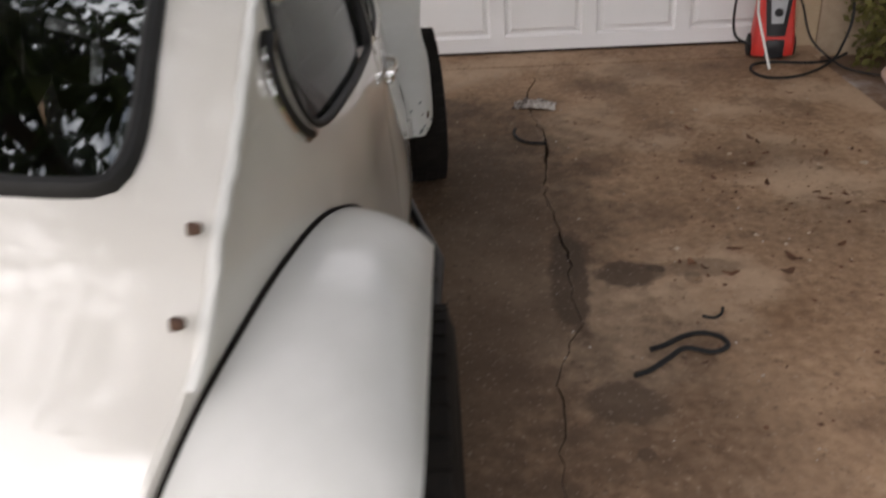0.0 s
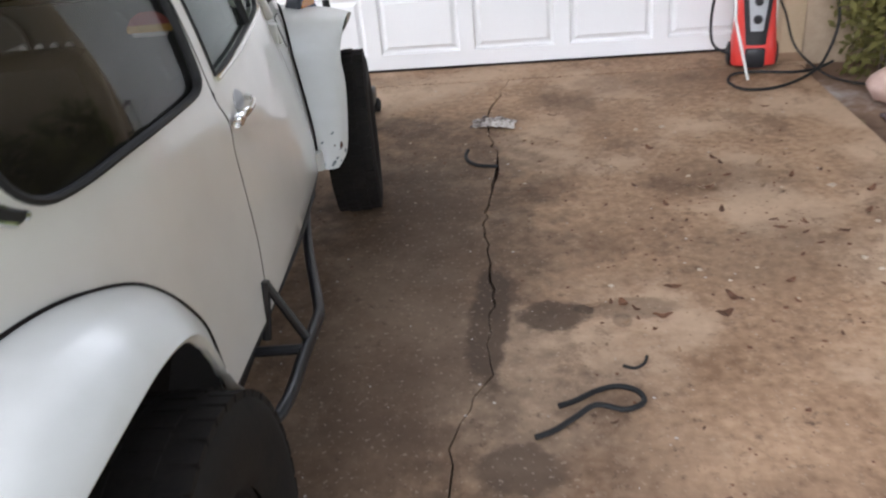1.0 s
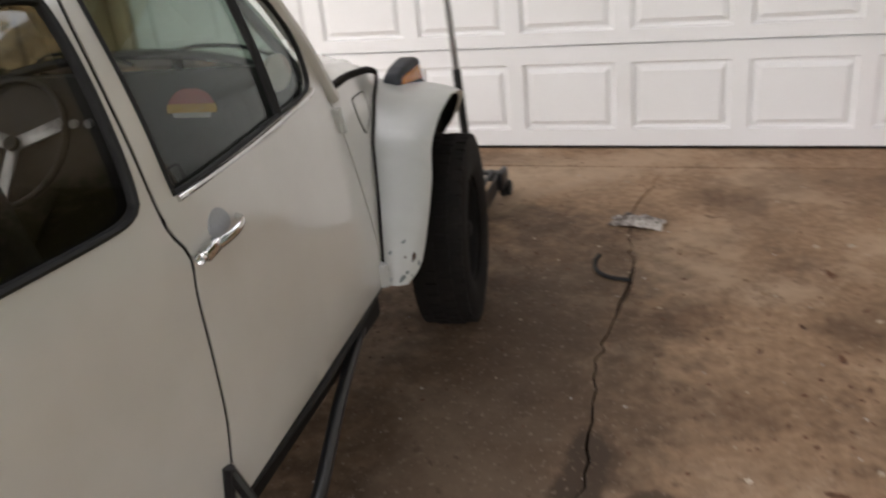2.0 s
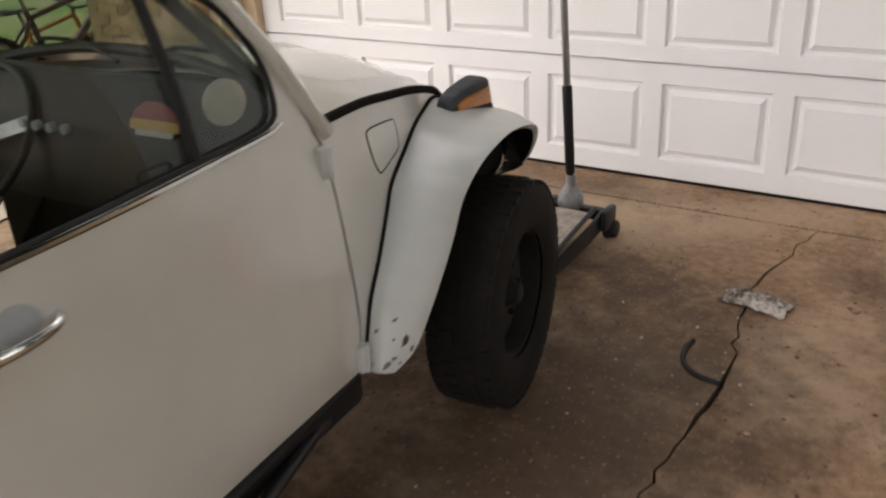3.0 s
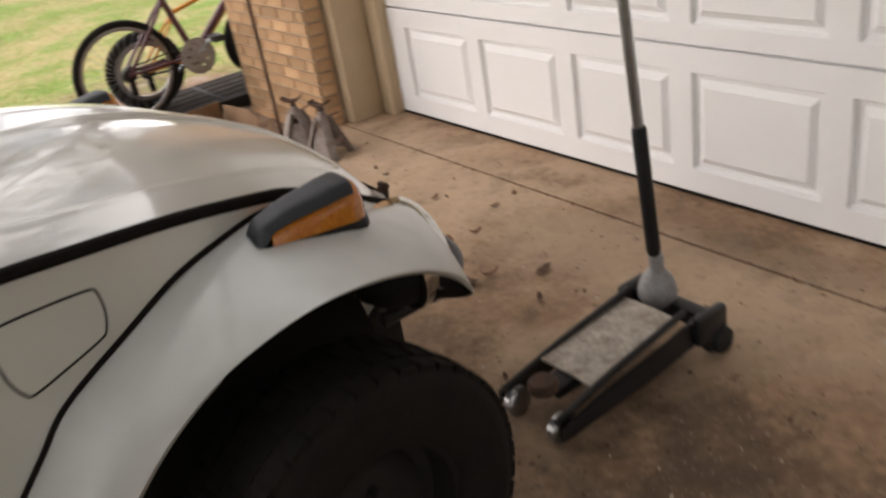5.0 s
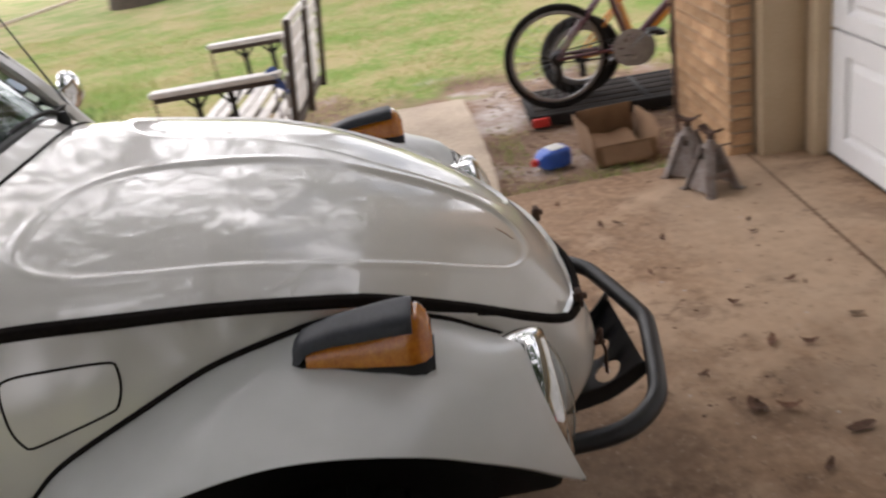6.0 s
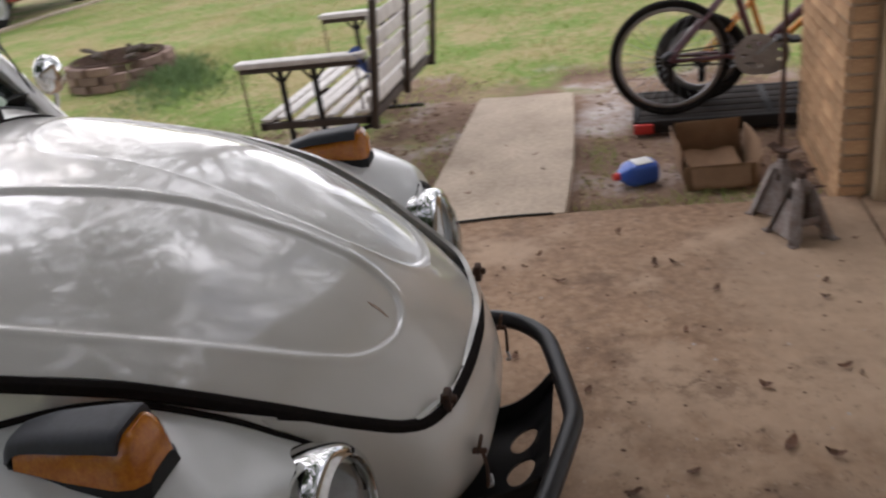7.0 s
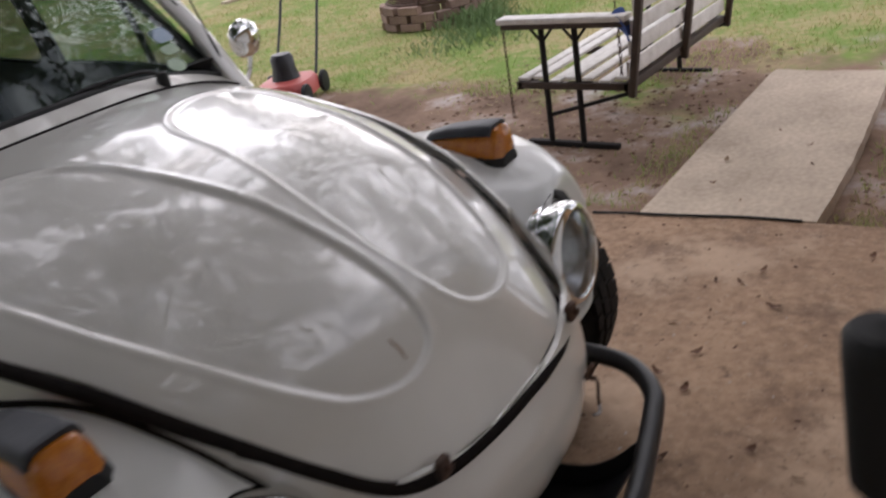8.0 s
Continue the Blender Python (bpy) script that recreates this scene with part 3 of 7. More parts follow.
# jambs and header
bm = bmesh.new()
box(bm, (-.245, -.268, -.02), (-.165, -.065, 2.35), .006)
box(bm, (-.165, -.065, -.02), (-.055, .03, 2.35), .006)
solid("trim_left", bm, BEIGE, "beige painted garage door jamb", "trim", "structure")
bm = bmesh.new()
box(bm, (5.015, -.11, -.02), (5.15, .03, 2.35), .006)
solid("trim_right", bm, BEIGE, "beige painted garage door jamb", "trim", "structure")
bm = bmesh.new()
box(bm, (-.055, -.11, 2.19), (5.015, .03, 2.35), .006)
solid("trim_top", bm, BEIGE, "beige painted garage door header", "trim", "structure")


def wall_core(name, lo, hi, label):
    bm = bmesh.new()
    box(bm, lo, hi)
    return solid(name, bm, MORTAR, label, "wall", "structure", smooth=False)


w_left = wall_core("wall_left", (-1.27, -.385, -.12), (-.248, .06, 2.55), "tan brick wall beside the garage door")
wall_core("wall_right", (5.152, -.12, -.12), (7.5, .06, 2.55), "brick wall in shade beside the garage door")
wall_core("wall_top", (-.248, -.12, 2.352), (5.152, .06, 2.55), "brick band above the garage door")
# the garage behind, closed
bm = bmesh.new()
box(bm, (-1.25, .065, -.1), (7.4, .10, 2.54))
box(bm, (-1.25, .10, -.1), (-1.15, 6.0, 2.54))
box(bm, (7.3, .10, -.1), (7.4, 6.0, 2.54))
box(bm, (-1.25, 6.0, -.1), (7.4, 6.1, 2.54))
solid("garage_walls", bm, MORTAR, "plain garage walls", "wall", "structure", smooth=False)
# eave
bm = bmesh.new()
box(bm, (-1.75, -.85, 2.555), (7.9, 6.3, 2.66), .01)
solid("eave", bm, SOFFIT, "plain boarded house eave above the garage door", "roof", "structure")

# ---- the car: u to its right, v ahead of the front axle, w up ----


def hermite(x, xs, ys):
    """Smooth, overshoot-free interpolation."""
    if x <= xs[0]:
        return ys[0]
    if x >= xs[-1]:
        return ys[-1]
    i = 0
    while xs[i + 1] < x:
        i += 1
    d = [(ys[k + 1] - ys[k]) / (xs[k + 1] - xs[k]) for k in range(len(xs) - 1)]

    def tan(k):
        if k == 0:
            return d[0]
        if k == len(xs) - 1:
            return d[-1]
        return 0.0 if d[k - 1] * d[k] <= 0 else 2 * d[k - 1] * d[k] / (d[k - 1] + d[k])
    h = xs[i + 1] - xs[i]
    t = (x - xs[i]) / h
    a, b = tan(i) * h, tan(i + 1) * h
    return (2 * t ** 3 - 3 * t * t + 1) * ys[i] + (t ** 3 - 2 * t * t + t) * a + (-2 * t ** 3 + 3 * t * t) * ys[i + 1] + (t ** 3 - t * t) * b


BELT_V = [-3.3, -3.1, -2.8, -2.6, -2.3, -1.9, -1.5, -1.0, -.75, -.5, -.38, -.225, 0, .25, .4, .5, .56]
BELT_U = [.30, .45, .60, .645, .69, .722, .722, .68, .645, .60, .578, .55, .50, .41, .33, .24, .10]


def side_u(v, w):
    """Half width of the body side at v, w."""
    u, t = hermite(v, BELT_V, BELT_U), w - 1.02
    if t > 0:
        u -= .12 * t + .35 * t * t
        u += 0.010 * math.exp(-(t / 0.018) ** 2) * (1 if -2.35 < v < -0.62 else 0) * 0.6
    else:
        e = lerp(v, [-2.4, -1.6, -.7, -.5, 0, .5], [0, .03, .10, .10, .10, .08])
        k = min(1.0, -t / .45)
        u += e * k * (1.25 - 0.25 * k)
        # the waist swage fades out below the windows
        if -2.3 < v < -0.65:
            u += 0.006 * math.exp(-((t + 0.07) / 0.05) ** 2)
    return u


HOOD_V = [-.56, -.375, -.22, -.06, .11, .18, .3, .42, .49, .53, .548]
HOOD_U = [.598, .577, .554, .527, .478, .46, .418, .352, .295, .22, .10]
HOOD_W = [1.012, 1.0, .979, .953, .91, .885, .82, .742, .692, .672, .665]
MID_V = [-.6, -.35, -.11, .06, .236, .35, .41, .47, .52, .548]
MID_W = [1.124, 1.115, 1.094, 1.055, .975, .905, .855, .79, .715, .665]
BEAD = spline([(a, b, 0) for a, b in ((.443, -.365), (.39, -.395), (.30, -.386), (.20, -.35), (.125, -.285), (.09, -.205), (.074, -.10), (.054, 0), (.034, .1), (.021, .2), (.015, .3), (.021, .38), (.039, .43), (.072, .458), (.127, .467), (.182, .456), (.232, .43), (.267, .395), (.312, .325), (.367, .205), (.402, .1), (.432, -.03), (.452, -.15), (.463, -.25), (.465, -.30))], 1100, True)
BEAD_MID = .018
BEAD_NP = np.array([(p.x, p.y) for p in BEAD])
BEAD_2D = [(p.x, p.y) for p in BEAD[::7]]


DIP_V = [-.6, -.5, -.34, -.2, 0, .15, .3, .4, .5, .548]
DIP_W = [.025, .032, .05, .064, .074, .078, .064, .04, .012, 0]


def far_in(v):
    # how much narrower the hood is on the passenger's far side
    return lerp(v, [-.42, -.1, .15, .42, .53], [0, .02, .034, .034, .02])


def hood_w(u, v, bead=True):
    hu = hermite(v, HOOD_V, HOOD_U) - (far_in(v) if u < 0 else 0)
    s = min(1.0, abs(u) / hu)
    mid, edge = hermite(v, MID_V, MID_W), hermite(v, HOOD_V, HOOD_W)
    mid -= .45 * hermite(v, DIP_V, DIP_W)
    w = mid - (mid - edge) * s ** 2.85
    if bead:
        d = np.sqrt(((BEAD_NP - (abs(u - BEAD_MID), v)) ** 2).sum(1)).min()
        if d < 0.04:
            w += .0022 * math.exp(-(d / 0.008) ** 2)
        if inside((abs(u - BEAD_MID), v), BEAD_2D):
            k = min(1, d / 0.017)
            w -= lerp(v, [-.38, -.12], [.003, .0085]) * k * k * (3 - 2 * k)
    return w


EDGE_V = [-3.2, -3.0, -2.95, -2.86, -2.74, -2.635, -2.35, -2.0, -1.5, -1.15, -1.0]
EDGE_W = [.5, .85, .92, 1.0, 1.12, 1.185, 1.34, 1.435, 1.475, 1.46, 1.43]


def back_w(u, v):
    h = side_u(v, hermite(v, EDGE_V, EDGE_W))
    s = min(1.0, abs(u) / max(h, .05))
    return hermite(v, EDGE_V, EDGE_W) + lerp(v, [-3.2, -2.0, -1.0], [.08, .10, .10]) * (1 - s ** 2.2)


def undercoat(ob, centre, count):
    """Blackens the inner skin of a fender of count faces a skin: the one that looks towards the wheel."""
    ob.data.materials.append(DARK)
    ps = ob.data.polygons
    skins = [range(0, count), range(count, 2 * count)]
    lean = [sum(ps[i].normal.dot((centre - ps[i].center).normalized()) for i in s) for s in skins]
    for i in skins[0 if lean[0] > lean[1] else 1]:
        ps[i].material_index = 1


def build_car():
    car = thing("car", "cream white two-door off-road beetle with black tube bumper", "car",
                Matrix.Translation((1.974, -2.05, 0)) @ pose(0, 0, 0, 0, 0, 3.4))
    Q_WIN = ring2([(-1.615, 1.10), (-1.64, 1.07), (-1.72, 1.066), (-2.0, 1.085), (-2.22, 1.095), (-2.31, 1.118), (-2.352, 1.17), (-2.345, 1.245), (-2.295, 1.32), (-2.20, 1.375), (-2.05, 1.40), (-1.75, 1.415), (-1.62, 1.41), (-1.598, 1.38), (-1.60, 1.25)], 110)
    D_WIN = ring2([(-1.518, 1.075), (-1.50, 1.062), (-1.3, 1.06), (-1.0, 1.057), (-.83, 1.055), (-.755, 1.063), (-.735, 1.10), (-.742, 1.17), (-.785, 1.25), (-.86, 1.315), (-1.0, 1.362), (-1.2, 1.395), (-1.45, 1.41), (-1.508, 1.405), (-1.517, 1.37), (-1.518, 1.2)], 110)
    REAR_SEAM = [(-1.545, 1.462), (-1.565, 1.36), (-1.574, 1.2), (-1.57, 1.03), (-1.538, .955), (-1.545, .88), (-1.565, .66), (-1.59, .55), (-1.605, .455)]
    FRONT_SEAM = [(-.672, .455), (-.665, .52), (-.632, .72), (-.612, .88), (-.612, .97), (-.655, 1.07), (-.70, 1.18), (-.765, 1.285), (-.85, 1.36), (-1.0, 1.415), (-1.2, 1.448), (-1.4, 1.46)]
    F_LINE = [(-.655, .45), (-.60, .58), (-.5, .655), (-.4, .735), (-.335, .785), (-.21, .832), (-.1, .868), (0, .882), (.09, .884), (.17, .866), (.27, .815), (.33, .77)]
    R_LINE = [(-1.95, .455), (-1.965, .6), (-1.995, .69), (-2.09, .815), (-2.21, .905), (-2.4, .977), (-2.6, 1.0), (-2.75, .992), (-2.86, .958), (-2.95, .89), (-3.02, .815)]
    STRIP = [(-3.03, .815), (-2.95, .917), (-2.87, .99), (-2.74, 1.12), (-2.635, 1.185), (-2.5, 1.265), (-2.35, 1.34), (-2.15, 1.40), (-1.9, 1.448), (-1.6, 1.472), (-1.4, 1.474), (-1.15, 1.462)]

    def line(pts, n=40):
        return [(p.x, p.y) for p in spline([(a, b, 0) for a, b in pts], n)]

    for sg in (1, -1):
        def P(v, w, d=0.0, sg=sg):
            return Vector((sg * (side_u(v, w) + d), v, w))
        inn = (-sg * 0.012, 0, 0)
        # quarter panel behind the door
        gap = 0.0048
        out = [(v - gap, w) for v, w in line(REAR_SEAM)] + line(R_LINE, 50) + line(STRIP, 50)[:-12]
        out = [p for p in out if p[0] < -1.53]
        out.append((-1.548, 1.47))
        part("quarter_panel", shell(plate(out, [Q_WIN], P), inn), PAINT, car)
        # door with its window frame
        dout = [(v + gap, w) for v, w in line(REAR_SEAM)] + line(FRONT_SEAM, 60)
        door = part("door", shell(plate(dout, [D_WIN], P), inn), PAINT, car)
        # strips set behind the door seams paint in the gaps' shade
        for seam in (REAR_SEAM, FRONT_SEAM):
            bm = bmesh.new()
            tube(bm, [P(v, w, -.006) for v, w in line(seam, 60)], .006, 6)
            part("door_gap_strip", bm, SEAL if seam is REAR_SEAM else GAPGREY, car)
        # panel ahead of the door, down to the fender joint
        HG = [(.33, .80), (.30, .818), (.18, .883), (.11, .908), (-.06, .951), (-.22, .977), (-.375, .997), (-.56, 1.007)]
        fout = line(list(reversed([(v + 2 * gap, w) for v, w in FRONT_SEAM[:6]])), 30) + line(F_LINE, 60) + line(HG, 50) + [(-.60, 1.03)]
        cp = part("cowl_panel", shell(plate(fout, [], P), inn), PAINT, car)
        # windscreen pillar
        bm = bmesh.new()
        pl_a = [P(v, w, -0.004) for v, w in ((-.572, .985), (-.612, 1.04), (-.650, 1.10), (-.698, 1.17), (-.742, 1.225), (-.80, 1.30), (-.875, 1.375), (-.98, 1.43), (-1.15, 1.462))]
        tube(bm, spline(pl_a, 40), 0.022, 10, flat=1.3)
        part("windscreen_pillar", bm, PAINT, car)
        # gutter from the windscreen over the door down to the tail
        bm = bmesh.new()
        tube(bm, [P(v, w, 0.007 + .0012 * math.sin(v * 90)) for v, w in line(STRIP[2:], 90)], [.0078 + .0012 * math.sin(k * 1.9) for k in range(90)], 7, flat=1.2)
        part("rain_gutter", bm, PAINT_WORN, car)
        for v, w in ((-2.745, 1.135), (-2.835, 1.055)):
            bm = bmesh.new()
            spin(bm, [(0, .007), (.006, .006), (.008, .002), (.009, -.004), (.009, -.01)], 'u', 14, P(v, w, 0.002) + Vector((-sg * 0.012, 0, 0.010)))
            part("trim_bolt", bm, RUST, car)
        # window panes and rubbers
        for ring, g, nm in ((Q_WIN, GLASS_DARK, "quarter_window"), (D_WIN, GLASS, "door_window")):
            pane = part(nm, shell(plate(ring, [], lambda v, w: P(v, w, -0.012), 0.08), (-sg * 0.003, 0, 0)), g, car if nm[0] == "q" else door, "dusty window pane")
            pane.visible_shadow = False
            bm = bmesh.new()
            tube(bm, [P(v, w, -0.002) for v, w in ring], 0.011 if nm[0] == "q" else 0.0075, 8, closed=True, flat=0.75)
            part("window_rubber", bm, RUBBER, car if nm[0] == "q" else door)
        bm = bmesh.new()
        tube(bm, spline([P(-1.000, 1.365, -.006), P(-1.000, 1.2, -.005), P(-1.0, 1.058, -.004)], 20), 0.011, 8)
        part("vent_window_bar", bm, RUBBER, door)
        bm = bmesh.new()
        tube(bm, spline([P(-1.515, 1.052, .004), P(-1.2, 1.048, .004), P(-.80, 1.045, .004), P(-.74, 1.052, .003)], 24), 0.0065, 8)
        part("waist_moulding", bm, CHROME, door)
        # crescent vent behind the quarter window
        bm = bmesh.new()
        cres = [(-2.365, 1.285), (-2.40, 1.268), (-2.425, 1.225), (-2.42, 1.18), (-2.395, 1.14), (-2.36, 1.115)]
        tube(bm, [P(v, w, .003) for v, w in line(cres, 30)], 0.010, 8, flat=1.6)
        part("vent_grille", bm, RUBBER, car, "black crescent air vent")
        for off, nm in ((-0.014, "vent_trim"), (0.013, "vent_trim")):
            bm = bmesh.new()
            tube(bm, [P(v + off, w - abs(off) * 0.25, .006) for v, w in line(cres, 30)], .0055 if off < 0 else .0085, 8)
            part(nm, bm, CHROME, car, "chrome crescent trim")
        # door handle: a square rear housing with its button, and a tapered arm that bends back to the door
        bm = bmesh.new()
        box(bm, (-.012, -.028, -.012), (.012, .028, .012), .005, Matrix.Translation(P(-1.496, .948, .014)) @ Matrix.Rotation(radians(6), 4, 'X'))
        arm = spline([P(-1.478, .949, .020), P(-1.446, .951, .027), P(-1.405, .954, .029), P(-1.374, .956, .020), P(-1.362, .957, .002)], 24)
        tube(bm, arm, [lerp(k, [0, 4, 16, 23], [.0115, .0105, .0085, .008]) for k in range(24)], 12, flat=.7)
        hd = part("handle", bm, CHROME, door, "chrome door handle")
        bm = bmesh.new()
        spin(bm, [(0, .006), (.009, .005), (.010, .002), (.010, -.01)], 'v', 16, P(-1.521, .945, .014) - Vector((0, .003, 0)))
        part("push_button", bm, CHROME, hd)
        bm = bmesh.new()
        leaf = ring2([(-1.462, .960), (-1.455, .985), (-1.43, .998), (-1.402, .99), (-1.387, .971), (-1.392, .953), (-1.427, .945)], 30)
        bm = shell(plate(leaf, [], lambda v, w: P(v, w, .0022), .02), (-sg * .003, 0, 0))
        part("worn_plate", bm, GREYP, door, "bare grey worn patch above the handle")
        # exposed hinges
        for v, w in ((-.622, .935), (-.668, .488)):
            bm = bmesh.new()
            box(bm, (-.013, -.018, -.034), (.014, .018, .034), 0.005, Matrix.Translation(P(v, w, .004)))
            tube(bm, [P(v, w - .034, .016), P(v, w + .034, .016)], 0.008, 10)
            part("hinge", bm, PAINT_WORN, door)
        # sill and dark seal under the door
        bm = bmesh.new()
        tube(bm, spline([P(-.66, .452, -.012), P(-1.1, .450, -.012), P(-1.6, .452, -.012), P(-1.95, .455, -.012)], 30), 0.013, 8)
        part("sill_rubber", bm, RUBBER, car)
        bm = bmesh.new()
        box(bm, (sg * .45 - .22 if sg > 0 else -.70, -2.0, .33), (.70 if sg > 0 else sg * .45 + .22, -.62, .445), 0.02)
        part("sill_channel", bm, DARK, car)
        # fuel flap on the right only
        if sg > 0:
            fl = [(-.378, .932), (-.30, .927), (-.24, .919), (-.228, .912), (-.228, .88), (-.238, .853), (-.25, .845), (-.31, .833), (-.365, .824), (-.378, .828), (-.392, .86), (-.393, .915)]
            ring = ring2(fl, 60)
            flap = part("fuel_flap", shell(plate(ring, [], lambda v, w: P(v, w, .0015), 0.03), (-.003, 0, 0)), PAINT, car)
            bm = bmesh.new()
            tube(bm, [P(v, w, .0002) for v, w in ring], 0.0024, 6, closed=True)
            part("flap_gap", bm, SEAL, flap)
        # front fender
        I = []
        for v, w in F_LINE:
            I.append(Vector((side_u(v, w), v, w)))
        I += [Vector((.412, .38, .735)), Vector((.404, .43, .70))]
        L = [Vector(p) for p in ((.80, -.635, .445), (.828, -.585, .485), (.83, -.495, .562), (.822, -.376, .668), (.80, -.27, .742), (.798, -.17, .797), (.80, -.08, .824), (.80, .02, .836), (.798, .12, .826), (.787, .22, .795), (.761, .295, .747), (.726, .358, .693), (.687, .408, .636), (.645, .447, .587))]
        if sg < 0:
            L[-2:] = [Vector((.68, .382, .655)), Vector((.635, .408, .60))]
        n = 72
        Is, Ls = spline(I, 400), spline(L, 400)

        def along(S, src, k):
            # station k of n by equal share of the control points
            x = k / n * (len(src) - 1)
            i = min(int(x), len(src) - 2)
            t = x - i
            a, b, c, d = src[max(i - 1, 0)], src[i], src[i + 1], src[min(i + 2, len(src) - 1)]
            return 0.5 * ((2 * b) + (c - a) * t + (2 * a - 5 * b + 4 * c - d) * t * t + (3 * b - a - 3 * c + d) * t ** 3)

        def fend(a, b):
            k = a * n
            p, q = along(Is, I, k), along(Ls, L, k)
            fr = max(0.0, min(1.0, (a - 0.66) / 0.34)) ** 1.3
            top = max(p.z, q.z)
            c = Vector((q.x - .035 + 0.02 * fr, p.y * 0.5 + q.y * 0.5, p.z + 0.006))
            if a < 0.33:
                k2 = 1 - a / 0.33
                c = Vector((q.x - .02, p.y - 0.015 * k2, p.z + 0.004 * (1 - k2)))
            c = c.lerp(Vector((q.x - .035, (p.y + q.y) / 2, top + .215)), fr)
            c.z -= 0.026 * (1 + math.cos(math.pi * max(-1.0, min(1.0, (a - 0.60) / 0.30))))
            t = b / 0.92
            if t <= 1:
                r = p * (1 - t) ** 2 + c * 2 * t * (1 - t) + q * t * t
                r.y -= 0.19 * fr ** 2 * t * (1 - t)
            else:
                e = (t - 1) / 0.087
                inw = Vector((-0.018, 0.012 if a < 0.4 else -0.012 * fr, -0.012 if a > 0.25 else 0.0))
                r = q + inw * e * (1 - .75 * fr)
            return Vector((r.x * sg, r.y, r.z))
        bm = bmesh.new()
        grid_surface(bm, fend, 72, 23)
        bmesh.ops.recalc_face_normals(bm, faces=bm.faces)
        bmesh.ops.solidify(bm, geom=bm.faces[:], thickness=0.004)
        ff = part("front_fender", bm, PAINT_WORN, car, "white front fender with chipped lower tip")
        undercoat(ff, Vector((sg * .55, .02, .48)), 72 * 23)
        bm = bmesh.new()
        tube(bm, [Vector((sg * (p.x + .003), p.y, p.z + .002)) for p in Is + [Vector((.398, .436, .66)), Vector((.39, .43, .60)), Vector((.392, .43, .52))]], 0.0055, 6)
        part("fender_piping", bm, SEAL, ff)
        # chips of lost paint near the fender's lower tip
        rnd = random.Random(5 + sg)
        for k in range(16):
            a, b = rnd.uniform(0.005, 0.085) , rnd.uniform(0.12, 0.86)
            ctr = fend(a, b)
            nrm = (fend(a + .01, b) - ctr).cross(fend(a, b + .02) - ctr).normalized()
            if nrm.y > 0:
                nrm = -nrm
            t1 = nrm.orthogonal().normalized()
            t2 = nrm.cross(t1)
            bm = bmesh.new()
            s = rnd.choice((.003, .004, .005, .007, .010))
            ring = [bm.verts.new(ctr + nrm * .0012 + (t1 * math.cos(j * .7) * rnd.uniform(.4, 1.6) + t2 * math.sin(j * .7) * rnd.uniform(.3, .9)) * s) for j in range(9)]
            bm.faces.new(ring)
            shell(bm, -nrm * .003)
            part("paint_chip", bm, (RUST, PRIMER, GREYP, PRIMER)[k % 4], ff)
        # inner wheel house, dark
        bm = bmesh.new()
        grid_surface(bm, lambda a, b: Vector((sg * (.33 + .16 * (1 - b) + (0.14 if a < .2 else 0) * (1 - b)), -.66 + .97 * a, .40 + (.42 + .02 * math.sin(a * 3.1)) * (1 - abs(2 * a - 1) ** 3 * .25) * b)), 20, 8)
        shell(bm, (-sg * .01, 0, 0))
        part("wheel_house", bm, DARK, car)
        # headlamp: nacelle, ring, bowl, glass
        C = Vector((sg * .495, .412, .660))
        tilt = Matrix.Translation(C) @ Matrix.Rotation(radians(6), 4, 'X') @ Matrix.Rotation(radians(-3 * sg), 4, 'Z')
        hl = part("headlamp", spin(bmesh.new(), [(.0, -.15), (.05, -.145), (.085, -.11), (.099, -.07), (.110, -.040), (.112, -.026), (.10, -.026)], 'v', 48), DARK, car, "round headlamp with a chrome ring")
        hl.matrix_local = tilt
        rim = part("ring", spin(bmesh.new(), [(.110, -.058), (.1175, -.052), (.1195, -.02), (.1185, .008), (.1155, .022), (.108, .031), (.098, .033), (.094, .027), (.094, .012), (.10, -.02)], 'v', 64), CHROME, hl, "polished chrome ring")
        rim.data.materials.append(DARK)
        for face in rim.data.polygons:
            if face.center.y < -.0535:
                face.material_index = 1
        part("reflector", spin(bmesh.new(), [(.100, .018), (.085, -.02), (.06, -.05), (.03, -.068), (0, -.074)], 'v', 40), STEEL, hl)
        part("bulb", spin(bmesh.new(), [(0, -.02), (.012, -.024), (.016, -.035), (.014, -.07)], 'v', 16), GREYP, hl)
        part("glass", spin(bmesh.new(), [(.102, .02), (.09, .034), (.06, .047), (.03, .053), (0, .055)], 'v', 48), LENS, hl).visible_shadow = False
        # fender front: skins from the lamp's ring out to the arch above and to the cut rim below, black inside
        low = spline([tuple(L[-1]), (.60, L[-1].y + .008, .557), (.52, .45, .527), (.44, .44, .505), (.398, .43, .50), (.385, .42, .60), (.404, .43, .70)], 49)

        def skin(upper):
            def at(a, b):
                ang = radians(-22 + (178 if upper else -182) * a)
                p = tilt @ Vector((sg * .1172 * math.cos(ang), -.0235, .1172 * math.sin(ang)))
                p.x *= sg
                if upper:
                    q = fend(1.0, .92 * (1 - a))
                    q = Vector((abs(q.x), q.y, q.z))
                else:
                    q = low[min(48, round(a * 48))]
                r = p.lerp(q, b)
                if not upper:
                    r.y += .016 * math.sin(b * math.pi)
                return Vector((sg * r.x, r.y, r.z))
            return at
